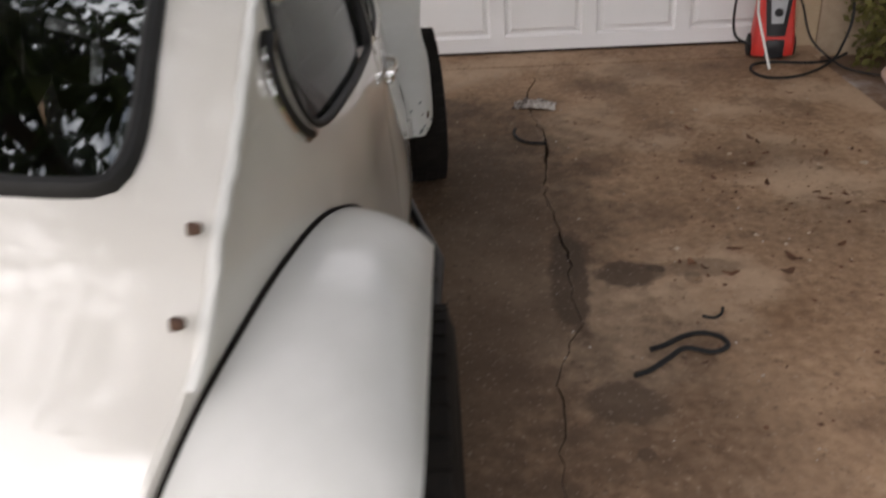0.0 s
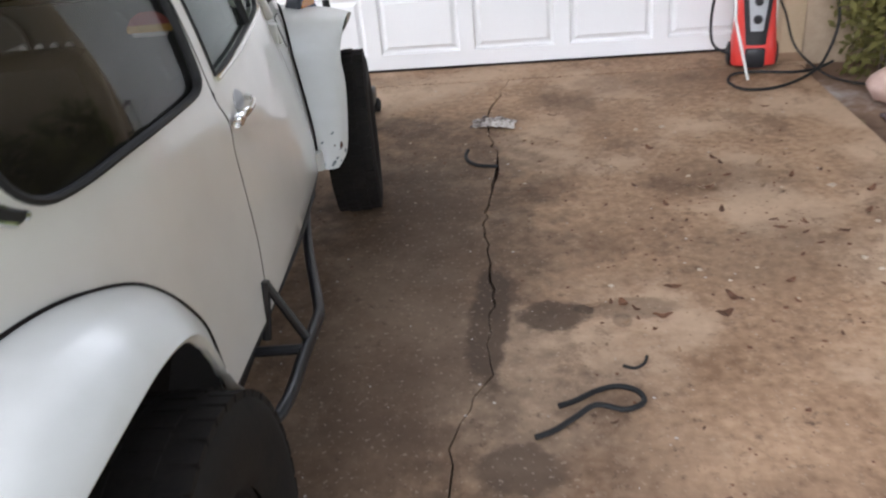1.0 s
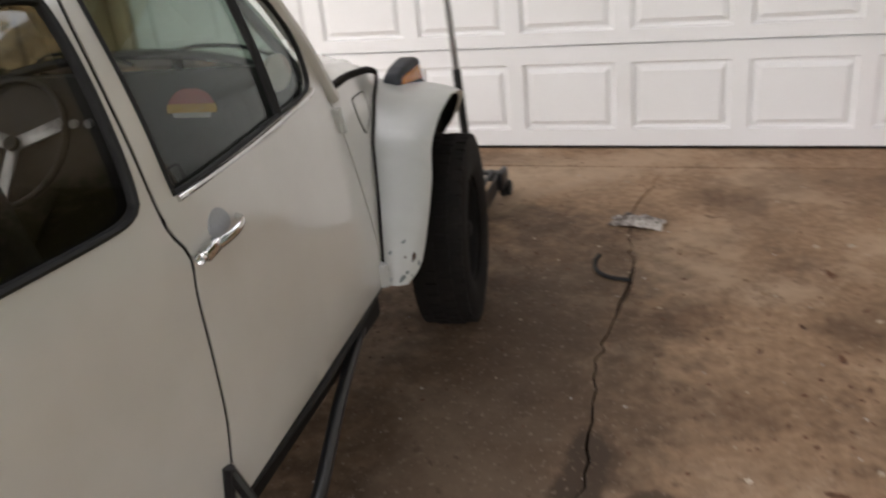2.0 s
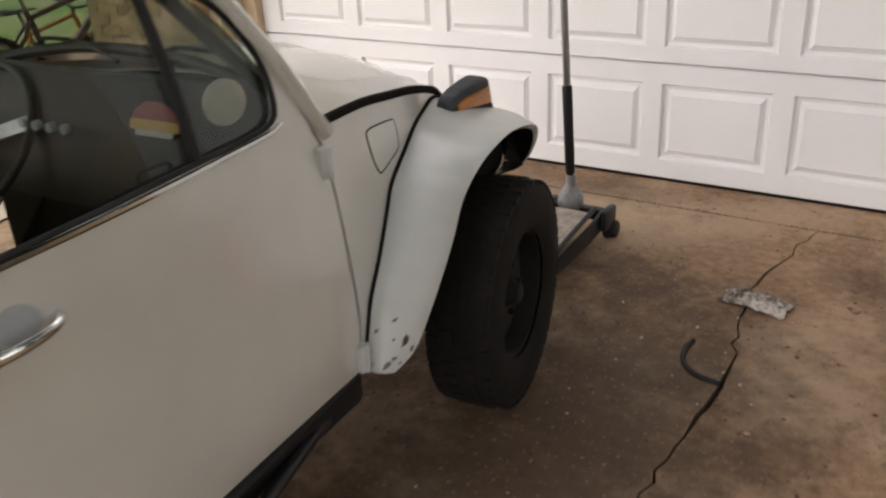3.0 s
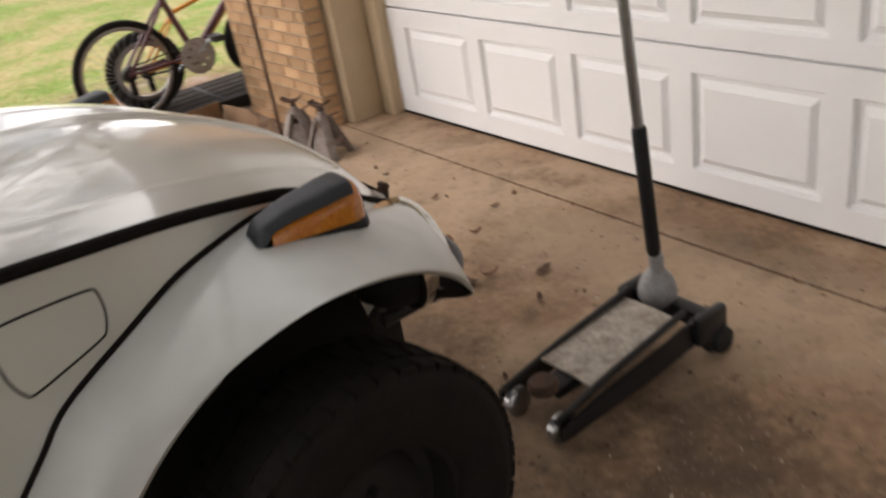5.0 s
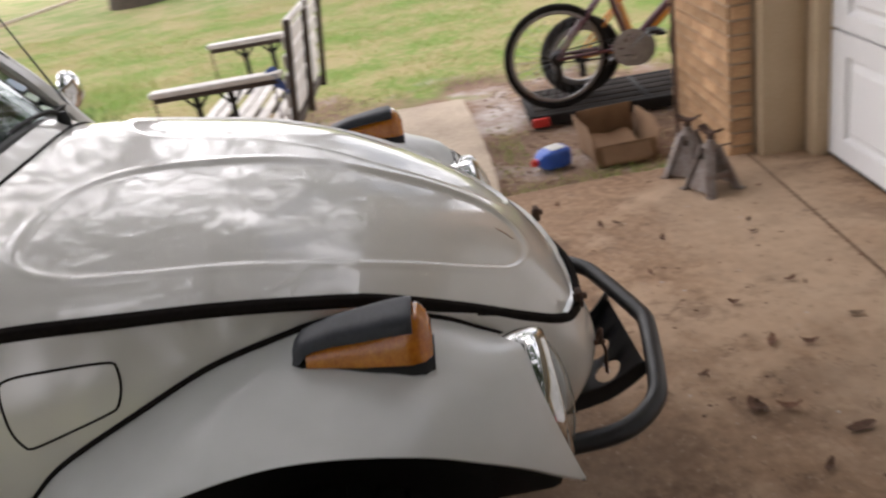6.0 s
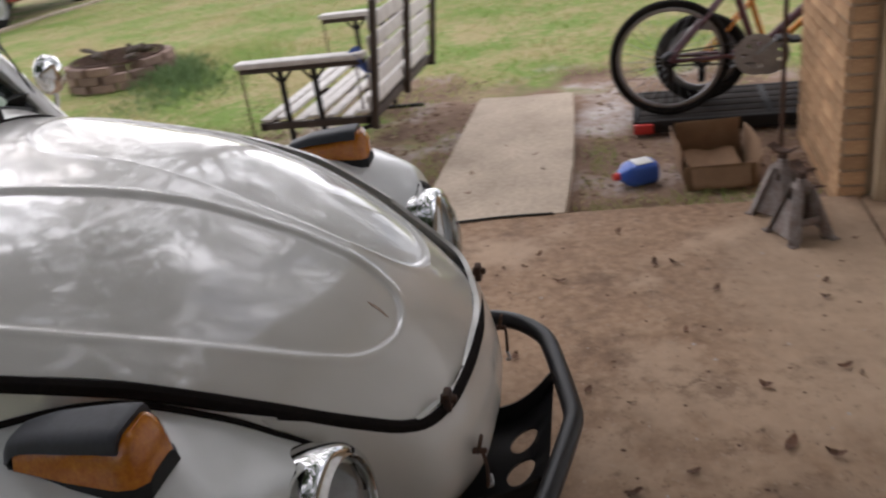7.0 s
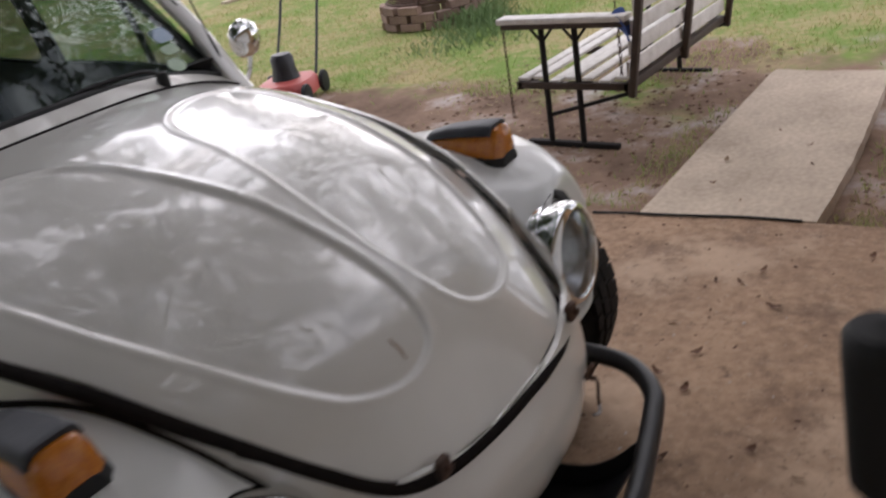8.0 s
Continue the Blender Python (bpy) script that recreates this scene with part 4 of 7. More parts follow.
        for upper in (True, False):
            bm = bmesh.new()
            grid_surface(bm, skin(upper), 48, 6)
            bmesh.ops.recalc_face_normals(bm, faces=bm.faces)
            bmesh.ops.solidify(bm, geom=bm.faces[:], thickness=0.004)
            fr = part("fender_front", bm, PAINT_WORN, ff)
            fr.data.materials.append(DARK)
            for face in fr.data.polygons:
                out = face.center - C
                out.y = 4 * math.hypot(out.x, out.z)
                face.material_index = 1 if face.normal.dot(out) < 0 else 0
        # turn signal on the fender's top
        base = [Vector((sg * .580, .038, .869)), Vector((sg * .591, .248, .851))]
        axis = (base[1] - base[0]).normalized()
        up = Vector((sg * .04, .10, 1)).normalized()
        side = axis.cross(up).normalized()
        up = side.cross(axis)
        LN = (base[1] - base[0]).length

        def sig(t, k, lo, hi, grow=0.0):
            # section at t along the lamp, k from 0 (foot of one side) over the top to 1
            wid = lerp(t, [0, .06, .5, .84, .94, 1], [.026, .036, .049, .054, .047, .030]) + grow
            hgt = lerp(t, [0, .05, .3, .70, .84, .90, .96, 1], [.024, .038, .056, .071, .074, .071, .060, .040])
            h0, h1 = hgt * lerp(t, *lo), hgt * lerp(t, *hi)
            ang = math.pi * k
            x = -math.cos(ang)
            x = math.copysign(abs(x) ** 0.45, x)
            y = max(0.0, math.sin(ang)) ** 0.45
            taper = 1 - 0.30 * ((h0 + (h1 - h0) * y) / max(hgt, .001))
            return base[0] + axis * (t * LN) + side * (x * wid * taper) + up * (h0 + (h1 - h0) * y)

        def lamp_part(t0, t1, lo, hi, grow):
            bm = bmesh.new()
            rows = grid_surface(bm, lambda a, b: sig(t0 + (t1 - t0) * a, b, lo, hi, grow), 30, 22)
            bm.faces.new(rows[0])
            bm.faces.new(list(reversed(rows[-1])))
            bmesh.ops.recalc_face_normals(bm, faces=bm.faces)
            return bm
        ts = part("turn_signal", lamp_part(-.01, 1.01, ([0, 1], [-.5, -.5]), ([0, .1, 1], [.22, .14, .16]), .0024), RUBBER, car, "fender-top turn signal with amber lens")
        part("lens", lamp_part(.10, 1.0, ([0, 1], [.04, .04]), ([0, .3, .7, .86, .90, 1], [.62, .66, .80, .90, 1.0, 1.0]), 0), AMBER, ts, "amber ribbed lens")
        part("cap", lamp_part(0, .87, ([0, .05, .10, .16, .5, .87, 1], [.05, .2, .50, .60, .66, .70, .9]), ([0, 1], [1.0, 1.04]), .0018), CAP, ts, "weathered blue-grey plastic cap")
        # rear fender, cut high over the wheel
        RI = [Vector((side_u(v, w), v, w)) for v, w in ((-1.955, .50), (-1.97, .62), (-2.0, .70), (-2.09, .815), (-2.21, .905), (-2.4, .977), (-2.6, 1.0), (-2.75, .99), (-2.86, .955), (-2.95, .885), (-3.05, .77))]
        RL = [Vector(p) for p in ((.762, -1.975, .50), (.79, -2.06, .60), (.825, -2.16, .68), (.85, -2.235, .77), (.86, -2.32, .87), (.862, -2.45, .912), (.86, -2.63, .918), (.856, -2.80, .915), (.85, -2.98, .905), (.83, -3.13, .87), (.78, -3.25, .80))]
        m = 60

        def along2(src, a):
            x = a * (len(src) - 1)
            i = min(int(x), len(src) - 2)
            t = x - i
            A, B, Cc, D = src[max(i - 1, 0)], src[i], src[i + 1], src[min(i + 2, len(src) - 1)]
            return 0.5 * ((2 * B) + (Cc - A) * t + (2 * A - 5 * B + 4 * Cc - D) * t * t + (3 * B - A - 3 * Cc + D) * t ** 3)

        def rfend(a, b):
            p, q = along2(RI, a), along2(RL, a)
            c = Vector((q.x - .045, p.y * .4 + q.y * .6, max(p.z, q.z) + .012 * min(1, a * 3)))
            t = b / 0.93
            if t <= 1:
                r = p * (1 - t) ** 2 + c * 2 * t * (1 - t) + q * t * t
            else:
                r = q + Vector((-.016, .0, -.006 if a > .35 else 0)) * ((t - 1) / .075)
            return Vector((r.x * sg, r.y, r.z))
        bm = bmesh.new()
        grid_surface(bm, rfend, 64, 22)
        bmesh.ops.recalc_face_normals(bm, faces=bm.faces)
        bmesh.ops.solidify(bm, geom=bm.faces[:], thickness=0.004)
        rf = part("rear_fender", bm, PAINT_WORN, car)
        undercoat(rf, Vector((sg * .6, -2.5, .5)), 64 * 22)
        bm = bmesh.new()
        tube(bm, [Vector((sg * (p.x + .003), p.y, p.z + .003)) for p in spline(RI, 60)], 0.0062, 6)
        part("fender_piping", bm, SEAL, rf)
        # scuffs on the crown of the rear fender
        rnd = random.Random(15)
        for k in range(8):
            a, b = rnd.uniform(.22, .34), rnd.uniform(.25, .75)
            ctr = rfend(a, b)
            nrm = (rfend(a + .01, b) - ctr).cross(rfend(a, b + .02) - ctr).normalized()
            if nrm.z < 0:
                nrm = -nrm
            t1 = nrm.orthogonal().normalized()
            t2 = nrm.cross(t1)
            s = rnd.uniform(.006, .015)
            bm = bmesh.new()
            bm.faces.new([bm.verts.new(ctr + nrm * .0012 + (t1 * math.cos(j * .7) * rnd.uniform(.4, 1.6) + t2 * math.sin(j * .7) * rnd.uniform(.3, .8)) * s) for j in range(9)])
            shell(bm, -nrm * .003)
            part("paint_scuff", bm, WHITEP, rf)
        bm = bmesh.new()
        grid_surface(bm, lambda a, b: Vector((sg * (.56 + .12 * math.sin(a * math.pi) * 0 + .12 * b * (1 if a < .3 else .4)), -1.96 - 1.15 * a, .35 + (.12 + .50 * math.sin(math.pi * min(1, a * .9 + .1)) ** .6) * b)), 20, 8)
        shell(bm, (-sg * .01, 0, 0))
        part("wheel_house", bm, DARK, car)
        # side step bar
        bm = bmesh.new()
        tube(bm, spline([(sg * .60, -.60, .37), (sg * .66, -.66, .365), (sg * .72, -.95, .36), (sg * .765, -1.15, .36), (sg * .838, -1.44, .36), (sg * .842, -1.52, .36), (sg * .835, -1.66, .36), (sg * .828, -1.84, .36), (sg * .80, -1.93, .36), (sg * .74, -1.955, .36), (sg * .6, -1.955, .37)], 70), 0.0165, 10)
        nb = part("step_bar", bm, BLACK, car, "black tube side step")
        bm = bmesh.new()
        tube(bm, [P(-1.612, .548, .008), (sg * .835, -1.60, .365)], 0.012, 8)
        tube(bm, [P(-1.612, .555, .008), P(-1.64, .40, -.01)], 0.013, 8)
        tube(bm, [(sg * .60, -1.66, .375), (sg * .835, -1.64, .362)], 0.014, 8)
        part("bracket", bm, BLACK, nb)
        # wheels
        for cv, R, u0, u1, rr in ((.010, .342, .66, .848, .195), (-2.42, .372, .62, .885, .20)):
            Wd = u1 - u0
            um = (u0 + u1) / 2
            wh = part("wheel", spin(bmesh.new(), [(.05, Wd * .12), (.12, Wd * .14), (rr * .72, Wd * .10), (rr * .80, Wd * .02), (rr * .93, Wd * .05), (rr * .95, Wd * .36), (rr * 1.01, Wd * .38), (rr * 1.02, Wd * .36), (rr * .97, Wd * .32), (rr * .96, -Wd * .4)], 'u', 40), DARK, car, "black steel wheel")
            wh.matrix_local = Matrix.Translation((sg * um, cv + (.02 if sg < 0 and cv > -1 else 0), R)) @ Matrix.Rotation(radians(6) if cv > -1 else 0, 4, 'Z') @ Matrix.Diagonal((sg, 1, 1, 1))
            prof = [(rr * .98, -Wd * .42), (rr * 1.06, -Wd * .47), (rr + (R - rr) * .35, -Wd * .52), (rr + (R - rr) * .7, -Wd * .515), (R * .955, -Wd * .47), (R * .985, -Wd * .40), (R, -Wd * .2), (R * 1.003, 0), (R, Wd * .2), (R * .985, Wd * .40), (R * .955, Wd * .47), (rr + (R - rr) * .7, Wd * .515), (rr + (R - rr) * .35, Wd * .52), (rr * 1.06, Wd * .47), (rr * .98, Wd * .42)]
            part("tyre", spin(bmesh.new(), prof, 'u', 64), TYRE, wh)
            bm = bmesh.new()
            cnt = 44
            for k in range(cnt):
                ang = 2 * math.pi * k / cnt
                for row, (a0, a1, sh) in enumerate(((-.47, -.28, 0), (-.24, -.03, .5), (.03, .24, 0), (.28, .47, .5))):
                    t = ang + sh * 2 * math.pi / cnt
                    mtx = Matrix.Rotation(t, 4, 'X') @ Matrix.Translation((Wd * (a0 + a1) / 2, R * (1.0 if abs(a0 + a1) < .5 else .985), 0))
                    box(bm, (-Wd * (a1 - a0) / 2, -.012, -R * 2.5 / cnt), (Wd * (a1 - a0) / 2, .0035, R * 2.5 / cnt), 0, mtx)
            part("tread", bm, TYRE, wh, "", False)
            bm = bmesh.new()
            spin(bm, [(0, .05), (.02, .05), (.03, .045), (.034, .03), (.045, .012), (.048, -.01)], 'u', 24, (Wd * .12, 0, 0))
            part("hub", bm, DARK, wh)
            for k in range(5):
                bm = bmesh.new()
                spin(bm, [(0, .02), (.007, .019), (.010, .012), (.010, -.01)], 'u', 8, (Wd * .13, .085 * math.cos(k * 1.2566), .085 * math.sin(k * 1.2566)))
                part("wheel_bolt", bm, DARK, wh)
    # hood
    bm = bmesh.new()

    def hd(a, b):
        v0 = -.50 - .062 * (2 * b - 1) ** 2
        v = v0 + (.553 - v0) * (1 - (1 - a) ** 1.25)
        h = hermite(v, HOOD_V, HOOD_U) - .002
        s = 2 * b - 1
        u = s * (h if s > 0 else h - far_in(v))
        return Vector((u, v, hood_w(u, v)))
    grid_surface(bm, hd, 210, 210)
    shell(bm, (0, -.004, -.012))
    hood = part("hood", bm, PAINT, car, "domed cream hood with two pressed beads")
    bm = bmesh.new()
    right = [Vector((side_u(v, w) + .0, v, w)) for v, w in ((-.56, 1.012), (-.375, 1.0), (-.22, .979), (-.06, .953), (.11, .91), (.18, .885))] + [Vector(p) for p in ((.420, .305, .817), (.355, .422, .738), (.302, .497, .690), (.225, .540, .672), (.11, .560, .666))]
    loop = right + [Vector((0, .566, .664))] + [Vector((-p.x + far_in(p.y), p.y, p.z - .030 * min(1, p.x / .3))) for p in reversed(right)]
    lip = [p + Vector((0, 0, -.004)) for p in spline(loop, 140)]
    tube(bm, lip, [lerp(abs(p.x), [0, .20, .34], [.0085, .0095, .0125]) for p in lip], 8)
    part("hood_seal", bm, SEAL, car, "dark rubber hood seal")
    # gutter between the seal and the far fender
    bm = bmesh.new()
    far = [Vector((-p.x, p.y, p.z - .036)) for p in spline(right, 60)]
    grid_surface(bm, lambda a, b: far[round(a * 59)] + Vector((far_in(far[round(a * 59)].y) * 1.3 * b, 0, -.004 * b)), 59, 2)
    shell(bm, (0, 0, -.004))
    part("gutter", bm, PAINT, car)
    # brown scuff through the hood's paint
    bm = bmesh.new()
    ring = []
    for k in range(14):
        g = k / 14 * 2 * math.pi
        u, v = .137 + .0035 * math.sin(g) * (1 + .4 * math.sin(3 * g)) + .002 * math.cos(g), .424 + .017 * math.cos(g)
        ring.append(bm.verts.new((u, v, hood_w(u, v) + .0010)))
    bm.faces.new(ring)
    shell(bm, (0, 0, -.003))
    part("scuff", bm, SCUFF, hood, "brown scuff mark in the paint")
    # nose apron below the seal
    bm = bmesh.new()
    AU = [0, .13, .24, .31, .38, .43]
    AV = [.562, .555, .528, .497, .40, .32]
    AW = [.660, .663, .684, .698, .755, .80]

    def apron(a, b):
        s = 2 * a - 1
        u = s * .43
        v0, w0 = hermite(abs(u), AU, AV), hermite(abs(u), AU, AW)
        w = w0 + (.37 - w0) * b
        d = (w0 - w)
        return Vector((u * (1 - .10 * b), v0 + .035 * math.sin(min(1, d / .14) * math.pi * .5) - .55 * max(0, d - .12) ** 2 * 6, w))
    grid_surface(bm, apron, 60, 18)
    shell(bm, (0, -.012, 0))
    part("nose_apron", bm, PAINT, car)
    # hood pins with lanyards
    for sg in (1, -1):
        bm = bmesh.new()
        a = apron(.5 + sg * .27, .02) + Vector((0, .010, .012))
        box(bm, (-.014, -.006, -.02), (.014, .008, .016), 0.004, Matrix.Translation(a))
        spin(bm, [(0, .018), (.007, .016), (.009, 0), (.009, -.01)], 'v', 10, a)
        part("hood_catch", bm, RUST, hood, "rusty hood catch")
        b = apron(.5 + sg * .25, .34) + Vector((0, .010, 0))
        bm = bmesh.new()
        ring = [b + Vector((.011 * math.cos(k * .3927), .004 + .004 * math.sin(k * .3927), .015 * math.sin(k * .3927))) for k in range(16)]
        tube(bm, ring, 0.0042, 6, closed=True)
        spin(bm, [(0, .016), (.005, .014), (.006, 0), (.006, -.014)], 'v', 10, b + Vector((0, 0, -.014)))
        tube(bm, spline([b + Vector((0, .006, -.012)), b + Vector((sg * .010, .012, -.03)), b + Vector((sg * .006, .012, -.06)), b + Vector((sg * .012, .010, -.085))], 14), 0.0034, 6)
        pin = part("hood_pin", bm, RUST, car, "rusty hood pin on a wire lanyard")
        bm = bmesh.new()
        tube(bm, spline([b + Vector((sg * .012, .010, -.083)), b + Vector((-sg * .004, .016, -.092)), b + Vector((-sg * .020, .012, -.084))], 10), 0.0036, 6)
        part("clip", bm, STEEL, pin, "bright steel clip")
    # cowl between hood and windscreen
    bm = bmesh.new()

    def cowl(a, b):
        s = 2 * a - 1
        u = s * .60
        v0, v1 = -.502 - .062 * s * s, -.552 - .078 * s * s
        v = v0 + (v1 - v0) * b
        return Vector((u, v, hood_w(u * .985, max(v0, -.55), False) + .035 * b * (1 - .3 * s * s) - .002))
    grid_surface(bm, cowl, 40, 6)
    shell(bm, (0, 0, -.02))
    part("cowl", bm, PAINT, car)
    bm = bmesh.new()
    tube(bm, [Vector((q * .585, -.501 - .062 * q * q, hood_w(q * .576, max(-.501 - .062 * q * q, -.55), False) - .001)) for q in np.linspace(-1, 1, 41)], .0052, 6)
    part("hood_rear_seal", bm, SEAL, car, "dark seal between hood and cowl")
    # windscreen: pane and rubber
    WS_B = [Vector((s * .585, -.556 - .074 * s * s, 1.042 + .088 * (1 - abs(s) ** 2.3))) for s in np.linspace(-1, 1, 21)]
    WS_T = [Vector((s * .535, -.985 - .0 * s, 1.415 + .09 * (1 - abs(s) ** 2.2))) for s in np.linspace(-1, 1, 21)]
    bm = bmesh.new()
    grid_surface(bm, lambda a, b: WS_B[round(a * 20)].lerp(WS_T[round(a * 20)], b) + Vector((0, .03 * math.sin(b * math.pi), .02 * math.sin(b * math.pi))), 20, 8)
    shell(bm, (0, -.004, 0))
    ws = part("windscreen", bm, GLASS_WS, car, "windscreen with reflections")
    ws.visible_shadow = False
    bm = bmesh.new()
    tube(bm, WS_B + list(reversed(WS_T)), 0.015, 8, closed=True)
    part("windscreen_rubber", bm, RUBBER, ws)
    for nm, col, q0, hw, hh in (("sticker", PALEBLUE, (-.474, -.681, 1.187), .034, .024), ("sticker", PALEGREEN, (-.466, -.650, 1.152), .030, .016), ("round_sticker", PALEGREEN, (-.441, -.611, 1.117), .030, .022)):
        bm = bmesh.new()
        e = .5 if nm == "sticker" else 1.0
        rim = [(math.copysign(abs(math.cos(k * .3142)) ** e, math.cos(k * .3142)) * hw, math.copysign(abs(math.sin(k * .3142)) ** e, math.sin(k * .3142)) * hh) for k in range(20)]
        bm.faces.new([bm.verts.new((a, -.72 * b, .69 * b)) for a, b in rim])
        shell(bm, (0, -.001, -.001))
        st = part(nm, bm, col, ws, "pale inspection sticker inside the windscreen")
        st.matrix_local = Matrix.Translation(q0) @ Matrix.Rotation(radians(12), 4, 'Z')
    for du in (-.33, .14):
        bm = bmesh.new()
        p0 = Vector((du, -.54, 1.120))
        tube(bm, spline([p0, p0 + Vector((.05, -.015, .022)), p0 + Vector((.22, -.035, .022)), p0 + Vector((.36, -.055, -.012))], 24), 0.006, 6)
        spin(bm, [(0, .02), (.012, .018), (.016, 0), (.016, -.03)], 'w', 12, p0 - Vector((0, 0, .01)))
        part("wiper", bm, RUBBER, car, "black wiper arm")
    # roof and tail with the rear window
    RW = ring2([(.0, -2.715), (.20, -2.716), (.36, -2.712), (.44, -2.705), (.478, -2.69), (.494, -2.63), (.492, -2.52), (.482, -2.38), (.45, -2.28), (.40, -2.25), (.2, -2.235), (0, -2.23), (-.2, -2.235), (-.40, -2.25), (-.45, -2.28), (-.482, -2.38), (-.492, -2.52), (-.494, -2.63), (-.478, -2.69), (-.44, -2.705), (-.36, -2.712), (-.20, -2.716)], 120)

    def top_pt(u, v):
        return Vector((u, v, back_w(u, v)))
    outl = []
    for v in np.linspace(-.99, -3.12, 60):
        outl.append((side_u(v, hermite(v, EDGE_V, EDGE_W)) - .004, float(v)))
    outl = outl + [(-a, b) for a, b in reversed(outl)]
    part("roof_shell", shell(plate(outl, [RW], top_pt, 0.045), (0, 0, -.012)), PAINT, car)
    rwp = part("rear_window", shell(plate(RW, [], lambda u, v: top_pt(u, v) + Vector((0, .004, -.008)), .08), (0, .002, -.003)), GLASS_REAR, car, "dark rear window reflecting trees")
    rwp.visible_shadow = False
    bm = bmesh.new()
    tube(bm, [top_pt(u, v) + Vector((0, 0, .002)) for u, v in RW], 0.017, 8, closed=True, flat=.8)
    part("window_rubber", bm, RUBBER, rwp)
    # cabin: floor, bulkheads, seats, dash
    bm = bmesh.new()
    box(bm, (-.62, -2.75, .36), (.62, -.45, .40), .01)
    box(bm, (-.57, -.62, .40), (.57, -.60, .95), .005)
    box(bm, (-.60, -2.62, .40), (.60, -2.58, 1.02), .005)
    part("floor_pan", bm, DARK, car)
    bm = bmesh.new()
    grid_surface(bm, lambda a, b: Vector(((2 * a - 1) * .57, -.655 - .03 * (1 - (2 * a - 1) ** 2) - (.11 * math.sin(b * math.pi * .5) if b < .999 else .10), 1.10 - .30 * b + .02 * math.sin(b * math.pi))), 24, 12)
    shell(bm, (0, .04, 0))
    dash = part("dashboard", bm, VINYL, car, "black dashboard")
    arcs = (("sticker", DULLRED, 0.0, 1.0, .072, 0), ("band", YELLOW, -.16, .26, .075, 1), ("base", DISC, -.40, -.16, .060, 1))
    st = None
    for nm, col, z0, z1, hw, lift in arcs:
        bm = bmesh.new()
        grid_surface(bm, lambda a, b: Vector(((2 * a - 1) * hw * math.sqrt(max(0.04, 1 - (z0 + (z1 - z0) * b) ** 2 * .9)), 0, .055 * (z0 + (z1 - z0) * b))), 14, 6)
        shell(bm, (0, -.0015 - .0015 * lift, 0))
        q = part(nm, bm, col, dash if st is None else st, "red, yellow and cream dome-shaped sticker" if st is None else "")
        if st is None:
            st = q
            st.matrix_local = Matrix.Translation((.285, -.742, 1.01)) @ Matrix.Rotation(radians(-14), 4, 'X')
    for k in range(4):
        bm = bmesh.new()
        tube(bm, [(-.12 + .05 * k, -.775, .99), (-.12 + .05 * k, -.79, .99)], .012, 12)
        part("dash_knob", bm, GREYP, dash)
    bm = bmesh.new()
    ctr, nrm = Vector((-.29, -.80, .945)), Vector((0, -.82, .57)).normalized()
    t1 = Vector((1, 0, 0))
    t2 = nrm.cross(t1)
    tube(bm, [ctr + (t1 * math.cos(a) + t2 * math.sin(a)) * .19 for a in np.linspace(0, 2 * math.pi, 48, endpoint=False)], .011, 8, closed=True)
    stw = part("steering_wheel", bm, VINYL, car, "dark steering wheel with metal spokes")
    for a in (.3, math.pi - .3, -math.pi / 2):
        bm = bmesh.new()
        d = t1 * math.cos(a) + t2 * math.sin(a)
        beam(bm, ctr - nrm * .02, ctr + d * .185, .042, .006, .002, up=nrm)
        part("spoke", bm, SPOKE, stw)
    bm = bmesh.new()
    tube(bm, [ctr, ctr - nrm * .32], .022, 10)
    part("column", bm, VINYL, stw)
    for du in (-.33, .33):
        bm = bmesh.new()
        box(bm, (du - .23, -1.62, .58), (du + .23, -1.12, .72), .05)
        seat = part("seat", bm, VINYL, car, "black vinyl front seat")
        bm = bmesh.new()
        box(bm, (-.22, -.06, 0), (.22, .06, .56), .05, Matrix.Translation((du, -1.62, .66)) @ Matrix.Rotation(radians(14), 4, 'X'))
        part("backrest", bm, VINYL, seat)
    bm = bmesh.new()
    box(bm, (-.58, -2.55, .60), (.58, -2.05, .74), .05)
    box(bm, (-.58, -.06, 0), (.58, .06, .42), .05, Matrix.Translation((0, -2.5, .68)) @ Matrix.Rotation(radians(18), 4, 'X'))
    part("rear_bench", bm, VINYL, car)
    # round disc inside the right vent window
    bm = bmesh.new()
    spin(bm, [(0, .004), (.042, .004), (.0445, .001), (.0445, -.004), (0, -.004)], 'u', 36, (0, 0, 0))
    dsc = part("round_mirror", bm, DISC, car, "round pale mirror inside the vent window")
    dsc.matrix_local = Matrix.Translation((.612, -.85, 1.122)) @ Matrix.Rotation(radians(-18), 4, 'Z')
    # driver's mirror on its stalk, and the aerial
    bm = bmesh.new()
    spin(bm, [(0, .035), (.03, .03), (.05, .015), (.056, -.004), (.052, -.012), (0, -.012)], 'v', 28, (-.74, -.66, 1.108))
    mir = part("door_mirror", bm, CHROME, car, "chrome round door mirror")
    bm = bmesh.new()
    tube(bm, spline([(-.74, -.65, 1.10), (-.735, -.66, 1.03), (-.70, -.67, .98), (-.63, -.68, .97)], 16), .007, 8)
    part("stalk", bm, CHROME, mir)
    bm = bmesh.new()
    tube(bm, [(-.60, -.597, 1.02), (-.602, -.64, 1.135), (-.606, -.69, 1.26), (-.61, -.80, 1.55)], [.004, .003, .0025, .0015], 6)
    spin(bm, [(0, .02), (.01, .016), (.012, 0), (.012, -.02)], 'w', 10, (-.60, -.597, 1.015))
    part("aerial", bm, BLACK, car)
    # front bumper: a bent tube and a drilled skid plate
    bm = bmesh.new()
